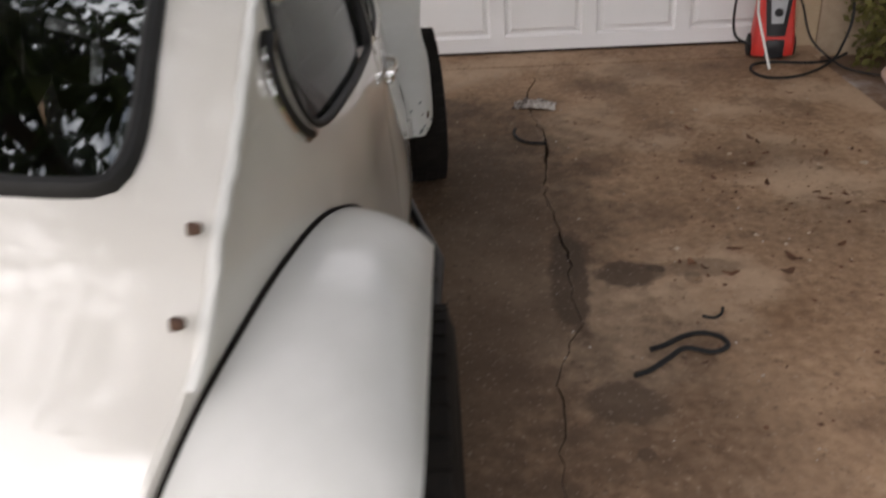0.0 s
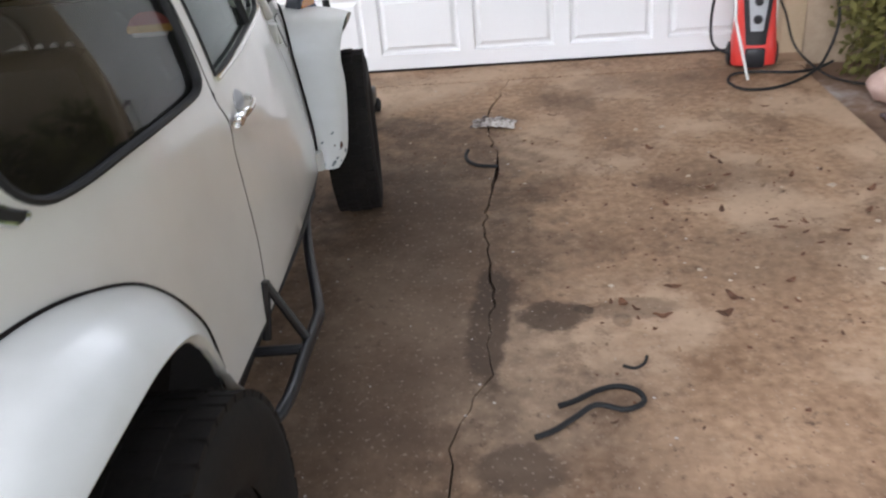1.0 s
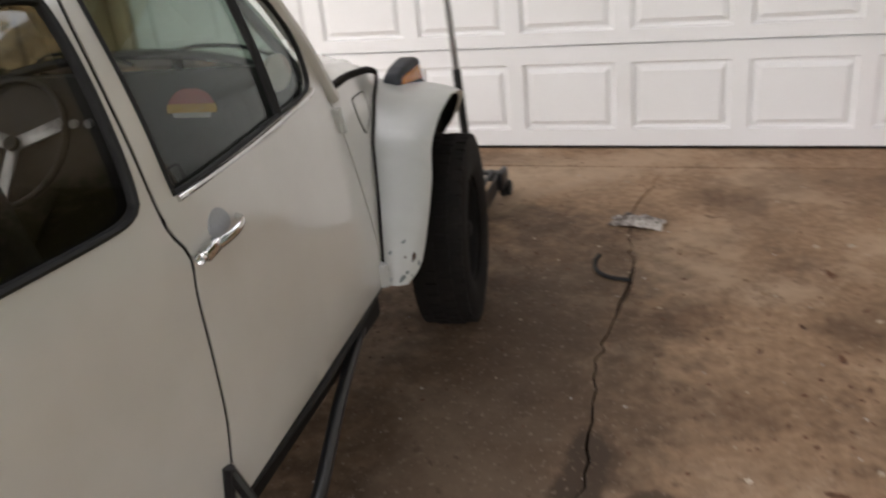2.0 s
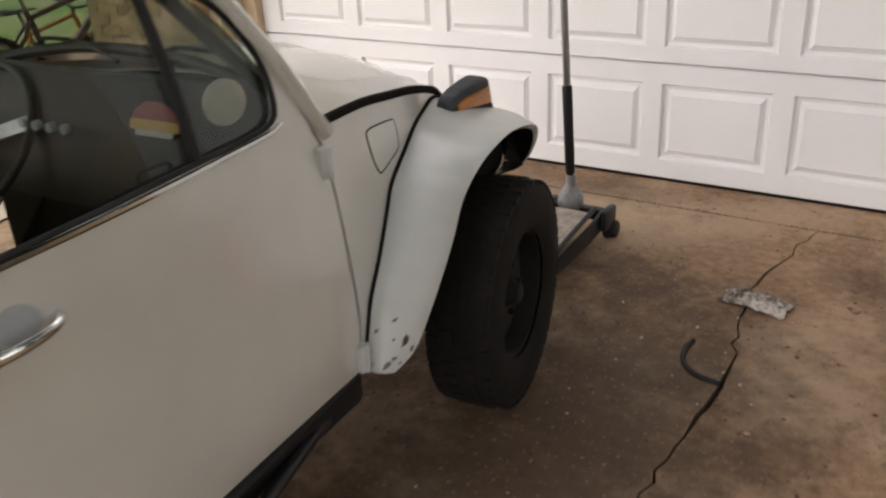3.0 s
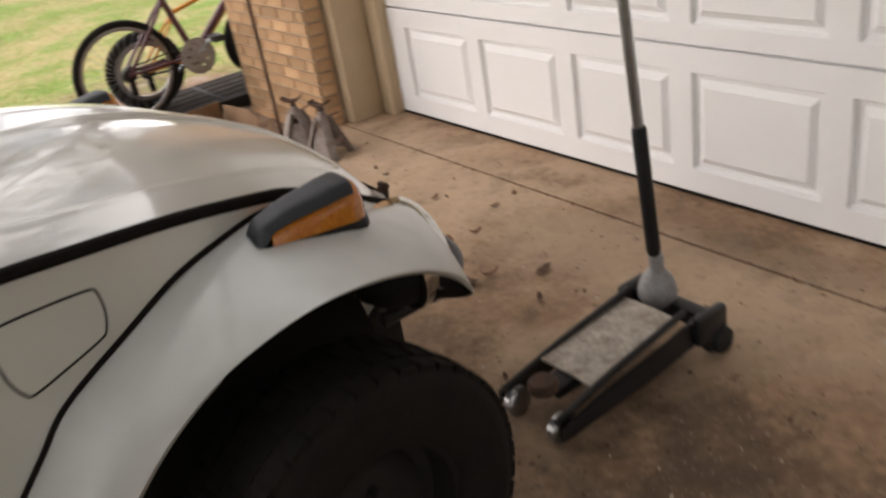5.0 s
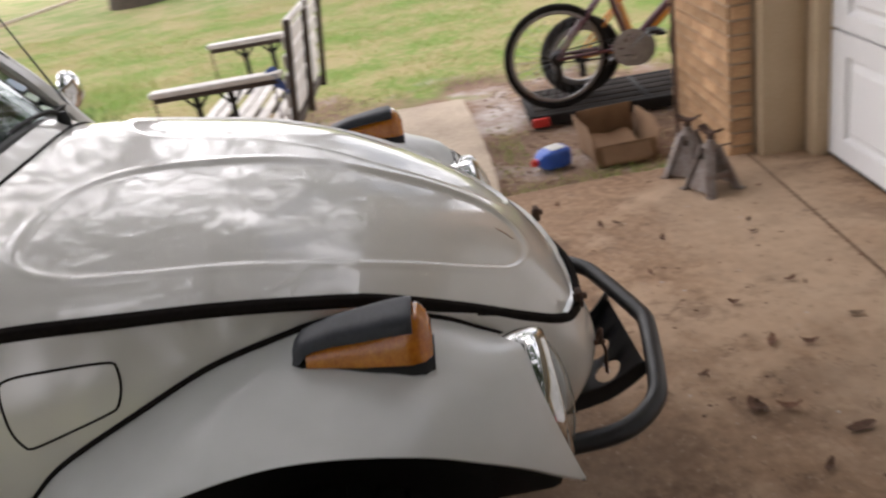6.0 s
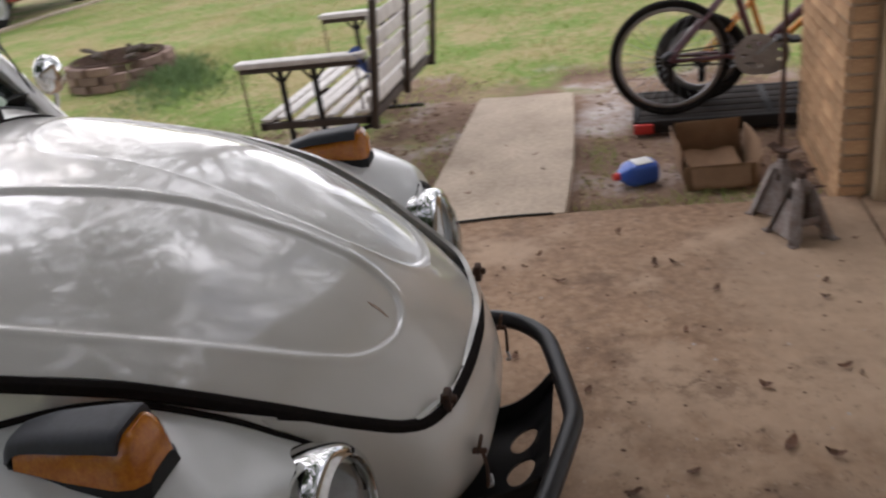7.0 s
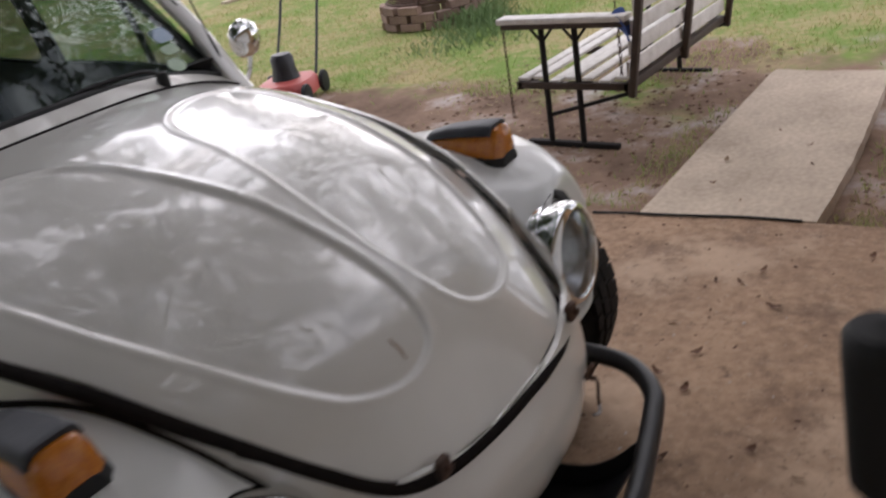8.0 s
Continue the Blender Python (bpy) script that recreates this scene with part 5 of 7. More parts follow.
    half = [(.40, .36), (.406, .44), (.404, .53), (.388, .585), (.352, .632), (.302, .668), (.24, .687), (.13, .712), (.035, .731)]
    tube(bm, spline([(-u, v, .47) for u, v in half] + [(0, .735, .47)] + [(u, v, .47) for u, v in reversed(half)], 130), .0205, 14)
    bp = part("bumper", bm, BLACK, car, "black bent-tube front bumper")

    def skid(u, v):
        return Vector((u, v, .445 - .105 * (1 - math.exp(-max(0.0, .69 - v) / .06))))
    holes = [[(cx + .036 * math.cos(t), .625 + .030 * math.sin(t)) for t in np.linspace(0, 2 * math.pi, 24, endpoint=False)] for cx in (-.05, .05)]
    edge = [(.172, .689), (.152, .66), (.14, .60), (.138, .52), (.14, .43)]
    sk = [(u, v) for u, v in edge] + [(-u, v) for u, v in reversed(edge)]
    plt = part("skid_plate", shell(plate(sk, holes, skid, .03), (0, 0, -.005)), BLACK, bp, "black drilled skid plate")
    for sg in (1, -1):
        bm = bmesh.new()
        rim = spline([(sg * .19, .697, .452)] + [tuple(skid(sg * u, v)) for u, v in edge], 30)
        grid_surface(bm, lambda a, b: rim[round(a * 29)] + Vector((sg * .004 * b, 0, -.004 + .046 * b * min(1, .45 + a * 3))), 29, 2)
        shell(bm, (-sg * .005, 0, 0))
        part("flange", bm, BLACK, plt)
    # front axle and dark underside
    bm = bmesh.new()
    for z in (.30, .40):
        tube(bm, [(-.56, .0, z), (.56, .0, z)], .032, 12)
    part("front_axle", bm, DARK, car)
    bm = bmesh.new()
    box(bm, (-.34, -.5, .30), (.34, .46, .50), .03)
    part("underbody", bm, DARK, car)
    bm = bmesh.new()
    box(bm, (-.30, -3.0, .30), (.30, -2.1, .62), .05)
    part("gearbox", bm, DARK, car)
    bm = bmesh.new()
    tube(bm, [(-.62, -2.42, .372), (.62, -2.42, .372)], .04, 12)
    part("rear_axle", bm, DARK, car)
    return car


build_car()

# ---- things on and round the driveway ----


def floor_jack():
    j = thing("floor_jack", "worn white and black trolley jack with a tall upright handle", "jack")
    for sx in (-1, 1):
        bm = bmesh.new()
        prof = [(-1.36, .035), (-1.36, .072), (-1.2, .098), (-.95, .118), (-.82, .14), (-.76, .125), (-.74, .06), (-1.0, .04)]
        for x in (2.455 + sx * .112, 2.455 + sx * .124):
            vs = [bm.verts.new((x, y, z)) for y, z in prof]
            bm.faces.new(vs)
        bm.verts.ensure_lookup_table()
        n = len(prof)
        for i in range(n):
            bm.faces.new((bm.verts[i], bm.verts[(i + 1) % n], bm.verts[n + (i + 1) % n], bm.verts[n + i]))
        bmesh.ops.recalc_face_normals(bm, faces=bm.faces)
        part("side_plate", bm, BLACK, j)
        for y, r, w in ((-1.33, .042, .035), (-.775, .042, .028)):
            bm = bmesh.new()
            spin(bm, [(0, w / 2), (r * .8, w / 2), (r, w * .3), (r, -w * .3), (r * .8, -w / 2), (0, -w / 2)], 'u', 20, (2.455 + sx * .118 + sx * (.012 if y > -1 else -.035), y, r))
            part("wheel", bm, STEEL if y < -1 else RUBBER, j)
    bm = bmesh.new()
    grid_surface(bm, lambda a, b: Vector((2.36 + .185 * a, -1.225 + .345 * b, .118 + .026 * b + .004 * math.sin(a * math.pi))), 8, 10)
    shell(bm, (0, 0, -.008))
    part("cover_plate", bm, WORNPLATE, j, "paint-chipped pale cover plate")
    bm = bmesh.new()
    spin(bm, [(0, .02), (.035, .018), (.042, .008), (.04, -.012), (.018, -.03)], 'w', 20, (2.45, -1.30, .115))
    part("saddle", bm, RUST, j, "rusty round saddle")
    bm = bmesh.new()
    beam(bm, (2.45, -1.28, .09), (2.45, -.92, .085), .07, .035, .006)
    part("lift_arm", bm, BLACK, j)
    bm = bmesh.new()
    spin(bm, [(0, .125), (.019, .125), (.022, .118), (.021, .085), (.027, .07), (.044, .05), (.055, .02), (.056, -.01), (.045, -.03), (0, -.03)], 'w', 24, (2.425, -.815, .155))
    part("handle_socket", bm, CASTING, j, "grey cast handle socket")
    bm = bmesh.new()
    beam(bm, (2.34, -.80, .115), (2.57, -.80, .115), .05, .05, .008)
    part("rear_crossbar", bm, BLACK, j)
    for sx in (-1, 1):
        bm = bmesh.new()
        box(bm, (2.455 + sx * .135 - .018, -.86, .055), (2.455 + sx * .135 + .018, -.735, .15), .016)
        cb = part("caster_bracket", bm, BLACK, j)
        bm = bmesh.new()
        spin(bm, [(0, .020), (.030, .019), (.038, .013), (.041, 0), (.038, -.013), (.030, -.019), (0, -.020)], 'u', 26, (2.455 + sx * .150, -.765, .041))
        part("caster_wheel", bm, RUBBER, cb)
        bm = bmesh.new()
        tube(bm, [(2.455 + sx * .10, -1.36, .085), (2.455 + sx * .10, -1.15, .125), (2.455 + sx * .10, -.86, .160)], .011, 10)
        part("top_rail", bm, BLACK, j)
    a, b = Vector((2.425, -.815, .20)), Vector((2.405, -.888, 1.192))
    bm = bmesh.new()
    tube(bm, [a, b], .0145, 14)
    hd = part("handle", bm, STEEL, j, "grey steel jack handle")
    bm = bmesh.new()
    tube(bm, [a.lerp(b, .082), a.lerp(b, .097), a.lerp(b, .465), a.lerp(b, .476)], [.016, .0205, .0205, .017], 14)
    part("sleeve", bm, RUBBER, hd, "black foam sleeve")
    bm = bmesh.new()
    tube(bm, [a.lerp(b, .875), a.lerp(b, .885), a.lerp(b, .985), b, b + Vector((0, 0, .005))], [.016, .024, .026, .025, .020], 18)
    part("grip", bm, RUBBER, hd, "black rubber grip")
    return j


WORNPLATE = mat("chipped_plate_paint", (0.62, 0.57, 0.50), 0.6, 0, (0.20, 0.15, 0.11), 22, 60, 0.3, 0.003, mix=0.55)
floor_jack()


def pressure_washer():
    w = thing("pressure_washer", "red and black upright pressure washer by the garage door", "pressure washer", pose(4.80, -.33, 0, 0, 0, -6))
    bm = bmesh.new()
    rows = [(.03, .125, .10), (.10, .13, .11), (.17, .122, .105), (.30, .112, .095), (.42, .105, .09), (.46, .09, .08)]

    def hull(a, b, inset=0.0, lift=0.0):
        z = rows[0][0] + (rows[-1][0] - rows[0][0]) * b
        hw, hd = lerp(z, [r[0] for r in rows], [r[1] for r in rows]) - inset, lerp(z, [r[0] for r in rows], [r[2] for r in rows]) - inset
        t = 2 * math.pi * a
        c, s = math.cos(t), math.sin(t)
        e = .55
        return Vector((math.copysign(abs(c) ** e, c) * hw, math.copysign(abs(s) ** e, s) * hd + .03 * (z / .46), z + lift))
    grid_surface(bm, hull, 40, 16)
    bmesh.ops.remove_doubles(bm, verts=bm.verts, dist=1e-4)
    bmesh.ops.holes_fill(bm, edges=bm.edges[:], sides=0)
    bmesh.ops.recalc_face_normals(bm, faces=bm.faces)
    part("body", bm, REDP, w, "red plastic body")
    bm = bmesh.new()
    grid_surface(bm, lambda a, b: Vector(((2 * a - 1) * (.055 + .035 * b), -.108 + .033 * b + .01 * (2 * a - 1) ** 2, .155 + .36 * b)), 10, 14)
    shell(bm, (0, .02, 0))
    pn = part("front_panel", bm, BLACK, w, "black front panel")
    bm = bmesh.new()
    grid_surface(bm, lambda a, b: Vector(((2 * a - 1) * (.034 + .022 * b), -.113 + .02 * b + .008 * (2 * a - 1) ** 2, .235 + .21 * b)), 8, 10)
    shell(bm, (0, .01, 0))
    lab = part("panel_label", bm, GREYP, pn, "grey label plate with dials")
    for z, r in ((.40, .024), (.30, .026)):
        bm = bmesh.new()
        spin(bm, [(0, -.022), (r * .8, -.02), (r, -.01), (r, .01)], 'v', 20, (0, -.10, z))
        part("dial", bm, BLACK, pn, "black dial knob")
    bm = bmesh.new()
    box(bm, (-.095, -.05, .46), (.095, .10, .535), .02)
    part("top_cover", bm, BLACK, w, "black top cover")
    bm = bmesh.new()
    tube(bm, spline([(-.10, .07, .44), (-.105, .085, .60), (-.105, .10, .80), (-.08, .105, .86), (.08, .105, .86), (.105, .10, .80), (.105, .085, .60), (.10, .07, .44)], 50), .014, 10)
    part("push_handle", bm, BLACK, w)
    bm = bmesh.new()
    tube(bm, spline([(-.10, .085, .62), (0, .06, .615), (.10, .085, .62)], 14), .016, 10)
    part("handle_bar", bm, BLACK, w)
    for sx in (-1, 1):
        bm = bmesh.new()
        spin(bm, [(0, .025), (.05, .025), (.068, .018), (.072, 0), (.068, -.018), (.05, -.025), (0, -.025)], 'u', 28, (sx * .118, .03, .072))
        part("wheel", bm, RUBBER, w)
    bm = bmesh.new()
    box(bm, (-.055, -.118, .02), (.055, -.07, .135), .012)
    part("foot", bm, BLACK, w)
    bm = bmesh.new()
    tube(bm, [(-.135, -.06, .60), (-.12, -.10, .30), (-.055, -.30, .012)], .0075, 8)
    tube(bm, [(-.145, -.04, .74), (-.135, -.06, .58)], .016, 8)
    part("lance", bm, WHITEP, w, "pale spray lance")
    bm = bmesh.new()
    tube(bm, spline([(-.10, .02, .66), (-.19, -.02, .58), (-.245, -.04, .36), (-.235, -.05, .16), (-.14, -.08, .10)], 40), .0085, 8)
    tube(bm, spline([(.10, .03, .62), (.22, .05, .66), (.40, .06, .50), (.46, .02, .26), (.40, -.05, .06), (.30, -.2, .012), (.1, -.42, .01), (-.08, -.46, .01), (-.16, -.33, .01), (-.12, -.18, .01), (.02, -.15, .01), (.2, -.17, .01), (.34, -.12, .01), (.44, -.05, .03)], 120), .0085, 8)
    tube(bm, spline([(.10, .05, .44), (.17, .06, .30), (.24, .02, .10), (.38, -.1, -.02), (.52, -.2, -.05), (.75, -.28, -.06)], 40), .007, 8)
    part("hose", bm, RUBBER, w, "black high-pressure hose loops")
    return w


pressure_washer()


def jack_stand():
    s = thing("jack_stand", "rusty grey pressed-steel jack stand on the concrete edge", "jack stand", Matrix(), "pair of jack stands")
    for k in range(4):
        sx, sy = (-1, 1, 1, -1)[k], (-1, -1, 1, 1)[k]
        bm = bmesh.new()
        a, b = Vector((sx * .028, sy * .028, .205)), Vector((sx * .088, sy * .082, .004))
        beam(bm, a, b, .044, .006, .002, up=(sx, sy, .4))
        beam(bm, a + Vector((0, -sy * .014, 0)), b + Vector((0, -sy * .026, 0)), .006, .03, .002, up=(sx, sy, .4))
        part("leg", bm, STANDPAINT, s)
        bm = bmesh.new()
        p = Vector((sx * .088, sy * .082, .0))
        box(bm, (-.018, -.018, 0), (.018, .018, .006), .002, Matrix.Translation(p))
        part("foot", bm, STANDPAINT, s)
    bm = bmesh.new()
    spin(bm, [(.0, .235), (.017, .235), (.022, .215), (.036, .20), (.036, .18), (.02, .17)], 'w', 16)
    part("collar", bm, STANDPAINT, s)
    bm = bmesh.new()
    box(bm, (-.012, -.014, .05), (.012, .014, .27), .003)
    for z in np.arange(.08, .25, .02):
        box(bm, (-.014, -.017, z), (.014, -.010, z + .009), .001)
    col = part("ratchet_post", bm, RUST, s)
    bm = bmesh.new()
    grid_surface(bm, lambda a, b: Vector(((2 * a - 1) * .055, (2 * b - 1) * .022, .268 + .022 * (2 * a - 1) ** 2)), 12, 3)
    shell(bm, (0, 0, -.010))
    part("saddle", bm, RUST, col, "curved rusty saddle")
    bm = bmesh.new()
    beam(bm, (0, .03, .19), (.07, .05, .215), .014, .006, .002)
    part("lever", bm, RUST, s)
    for z in (.10,):
        for k in range(4):
            sx, sy = (-1, 1, 1, -1)[k], (-1, -1, 1, 1)[k]
            sx2, sy2 = (1, 1, -1, -1)[k], (-1, 1, 1, -1)[k]
            bm = bmesh.new()
            if k % 2 == 0:
                vs = [bm.verts.new(p) for p in ((sx * .084, sy * .080, .012), (sx2 * .084, sy2 * .080, .012), (sx2 * .045, sy2 * .044, .15), (sx * .045, sy * .044, .15))]
                bm.faces.new(vs)
                shell(bm, (0, -sy * .004, 0))
            else:
                beam(bm, (sx * .066, sy * .062, z - .02), (sx2 * .066, sy2 * .062, z - .02), .004, .03, .001)
            part("tie_plate", bm, STANDPAINT, s)
    return s


STANDPAINT = mat("stand_paint", (0.27, 0.25, 0.235), 0.6, 0.2, (0.14, 0.085, 0.06), 20, 120, 0.3, 0.003, mix=0.4)
js = jack_stand()
js.matrix_world = pose(.125, -.60, 0, 0, 0, 24)
js2 = copy_thing(js, pose(-.10, -.635, 0, 0, 0, 50))
js2["label"] = "rusty grey pressed-steel jack stand standing behind its twin"


def carton():
    c = thing("cardboard_box", "open brown cardboard box with bent walls lying on the dirt", "box", pose(-.745, -.85, -.07, 0, 0, 6))
    W, D, H, t = .158, .19, .19, .005
    for nm, lo, hi, rot in (("bottom", (-D, -W, 0), (D, W, t), None), ("back_wall", (-D, -W, t), (-D + t, W, H * 1.15), 6), ("front_wall", (D - t, -W, t), (D, W, H * .62), -4), ("side_wall", (-D, -W, t), (D, -W + t, H * 1.1), None), ("side_wall", (-D, W - t, t), (D, W, H), None)):
        bm = bmesh.new()
        box(bm, lo, hi, .0015)
        bmesh.ops.subdivide_edges(bm, edges=bm.edges[:], cuts=3, use_grid_fill=True)
        for v in bm.verts:
            k = v.co.z / H
            v.co.x += .012 * noise.noise(v.co * 9) * k
            v.co.y += (.02 * noise.noise(v.co * 7 + Vector((3, 1, 2))) + (.03 * k if nm == "side_wall" and v.co.y > 0 else (-.02 * k if nm == "side_wall" else 0))) * (1 if k > .02 else 0)
            if nm == "side_wall" and v.co.x > .12 and k > .8:
                v.co.z -= .05
        part(nm, bm, CARD, c)
    bm = bmesh.new()
    grid_surface(bm, lambda a, b: Vector((-.15 + .26 * a, -.13 + .25 * b, .03 + .05 * (1 - a) + .008 * math.sin(b * 9))), 8, 10)
    shell(bm, (0, 0, -.005))
    part("inner_flap", bm, CARD, c, "folded flap inside the box")
    bm = bmesh.new()
    grid_surface(bm, lambda a, b: Vector((.198 + .05 * a, -.14 + .26 * b, .11 - .08 * a + .004 * math.sin(b * 7))), 5, 8)
    shell(bm, (0, 0, -.004))
    part("outer_flap", bm, CARD, c)
    return c


carton()


def oil_jug():
    c = thing("plastic_jug", "blue plastic oil jug with a red cap lying on the dirt", "jug", pose(-.66, -1.235, -.07, 0, 0, 205))
    bm = bmesh.new()

    def jug(a, b):
        y = -.115 + .19 * b
        hw = lerp(b, [0, .05, .7, .85, 1], [.05, .065, .065, .05, .02])
        hh = lerp(b, [0, .05, .7, .85, 1], [.04, .055, .055, .045, .02])
        t = 2 * math.pi * a
        c, s = math.cos(t), math.sin(t)
        return Vector((math.copysign(abs(c) ** .5, c) * hw, y, .058 + math.copysign(abs(s) ** .5, s) * hh))
    grid_surface(bm, jug, 32, 14)
    bmesh.ops.remove_doubles(bm, verts=bm.verts, dist=1e-4)
    bmesh.ops.holes_fill(bm, edges=bm.edges[:], sides=0)
    bmesh.ops.recalc_face_normals(bm, faces=bm.faces)
    part("body", bm, BLUEP, c)
    bm = bmesh.new()
    spin(bm, [(0, .03), (.018, .03), (.02, .024), (.02, 0)], 'v', 18, (0, .072, .058))
    part("cap", bm, REDP, c, "red screw cap")
    bm = bmesh.new()
    box(bm, (-.045, -.09, .112), (.045, .0, .115), .001)
    part("label_sticker", bm, WHITEP, c, "pale label")
    bm = bmesh.new()
    tube(bm, spline([(.062, -.09, .06), (.088, -.07, .06), (.088, .0, .06), (.06, .04, .06)], 20), .011, 10)
    part("grip", bm, BLUEP, c)
    return c


oil_jug()


def bicycle(name, label, R, frame_mat, hub_y, sign, tyre_r=.022, m=None):
    """Along y, rear wheel at hub_y, front wheel further along sign."""
    b = thing(name, label, "bicycle", m, "bicycles against the house")
    wb = R * 3.15
    rear, front = Vector((0, hub_y, R)), Vector((0, hub_y + sign * wb, R))
    bb = Vector((0, hub_y + sign * R * 1.37, R * 1.0))
    seat_t = Vector((0, bb.y - sign * R * .42, R * 2.35))
    head_t = Vector((0, front.y - sign * R * .75, R * 2.5))
    head_b = Vector((0, front.y - sign * R * .60, R * 2.1))
    for nm, c in (("rear_wheel", rear), ("front_wheel", front)):
        bm = bmesh.new()
        tube(bm, [c + Vector((0, math.cos(t), math.sin(t))) * (R - tyre_r) for t in np.linspace(0, 2 * math.pi, 56, endpoint=False)], tyre_r, 8, closed=True)
        wh = part(nm, bm, TYRE, b)
        bm = bmesh.new()
        tube(bm, [c + Vector((0, math.cos(t), math.sin(t))) * (R - tyre_r * 2.3) for t in np.linspace(0, 2 * math.pi, 56, endpoint=False)], tyre_r * .42, 6, closed=True, flat=1.6)
        part("rim", bm, STEEL, wh)
        bm = bmesh.new()
        for k in range(28):
            t = 2 * math.pi * k / 28
            o = Vector((.018 * (1 if k % 2 else -1), .02 * math.cos(t + 1.3), .02 * math.sin(t + 1.3)))
            tube(bm, [c + o, c + Vector((0, math.cos(t), math.sin(t))) * (R - tyre_r * 2.5)], .0013, 4, caps=False)
        tagged(part("spokes", bm, STEEL, wh), kind="stuff")
        bm = bmesh.new()
        tube(bm, [c + Vector((-.04, 0, 0)), c + Vector((.04, 0, 0))], .018, 10)
        part("hub", bm, BLACK, wh)
    for nm, p, q, r in (("top_tube", seat_t.lerp(bb, .12), head_t, .015), ("down_tube", bb, head_b, .019), ("seat_tube", bb, seat_t, .016), ("head_tube", head_b, head_t, .018)):
        bm = bmesh.new()
        tube(bm, [p, q], r * (1.3 if R > .3 else 1.0), 10)
        part(nm, bm, frame_mat, b)
    for sx in (-1, 1):
        for nm, p, q in (("chain_stay", bb, rear), ("seat_stay", seat_t.lerp(bb, .15), rear)):
            bm = bmesh.new()
            tube(bm, [p + Vector((sx * .012, 0, 0)), p.lerp(q, .25) + Vector((sx * .035, 0, 0)), q + Vector((sx * .05, 0, 0))], .012 if R > .3 else .009, 8)
            part(nm, bm, frame_mat, b)
        bm = bmesh.new()
        tube(bm, spline([head_b, head_b + Vector((sx * .05, sign * .02, -.04)), front + Vector((sx * .05, -sign * .02, .1)), front + Vector((sx * .05, 0, 0))], 16), .012, 8)
        part("fork_leg", bm, frame_mat, b)
        bm = bmesh.new()
        pd = bb + Vector((sx * .06, sx * .12, sx * .10))
        tube(bm, [bb + Vector((sx * .05, 0, 0)), pd], .009, 8)
        cr = part("crank", bm, STEEL, b)
        bm = bmesh.new()
        box(bm, (-.045, -.035, -.01), (.045, .035, .01), .004, Matrix.Translation(pd + Vector((sx * .05, 0, 0))))
        part("pedal", bm, BLACK, cr)
    bm = bmesh.new()
    spin(bm, [(.072, .0), (.106, .0), (.113, .004), (.106, .008), (.072, .008), (.072, .0)], 'u', 40, bb + Vector((.045, 0, 0)))
    spin(bm, [(0, .0), (.030, .0), (.033, .004), (.030, .008), (0, .008)], 'u', 24, bb + Vector((.045, 0, 0)))
    for k in range(7):
        d = Vector((0, math.cos(k * .8976), math.sin(k * .8976)))
        beam(bm, bb + d * .028 + Vector((.049, 0, 0)), bb + d * .076 + Vector((.049, 0, 0)), .036, .006, .001, up=(1, 0, 0))
    part("chain_guard", bm, GUARD, b, "grey slotted chain guard disc")
    bm = bmesh.new()
    spin(bm, [(.02, .0), (.045, .0), (.05, .01), (.04, .03), (.02, .03)], 'u', 24, rear + Vector((.02, 0, 0)))
    part("cassette", bm, BLACK, b)
    bm = bmesh.new()
    for dz in (.08, -.045):
        tube(bm, [bb + Vector((.05, 0, dz)), rear + Vector((.04, 0, dz * .55))], .004, 6)
    part("chain", bm, BLACK, b)
    bm = bmesh.new()
    box(bm, (.03, rear.y - .02, rear.z - .13), (.05, rear.y + .02, rear.z - .02), .006)
    part("derailleur", bm, BLACK, b)
    bm = bmesh.new()
    tube(bm, [seat_t, seat_t + (seat_t - bb).normalized() * .12], .012, 8)
    post = part("seat_post", bm, STEEL, b)
    bm = bmesh.new()
    s0 = seat_t + (seat_t - bb).normalized() * .13
    tube(bm, spline([s0 + Vector((0, -sign * .13, .01)), s0, s0 + Vector((0, sign * .14, .0))], 16), [.06 - .003 * k for k in range(16)], 10, flat=.4, up=(1, 0, 0))
    part("saddle", bm, RUBBER, post)
    bm = bmesh.new()
    h0 = head_t + Vector((0, 0, .05))
    tube(bm, [head_t, h0], .014, 8)
    tube(bm, spline([h0 + Vector((-.28, -sign * .08, .06)), h0 + Vector((-.15, 0, .03)), h0, h0 + Vector((.15, 0, .03)), h0 + Vector((.28, -sign * .08, .06))], 24), .011, 8)
    part("handlebar", bm, BLACK, b)
    return b


bicycle("bicycle", "dark maroon mountain bicycle leaning beside the brick corner", .325, MAROON, -1.032, 1, m=pose(-1.49, 0, .0145, 0, 4, 0))
bicycle("bicycle", "small orange bicycle with fat tyres behind the maroon one", .26, ORANGE, -.85, 1, .034, m=pose(-1.73, 0, .0145, 0, 5, 0))


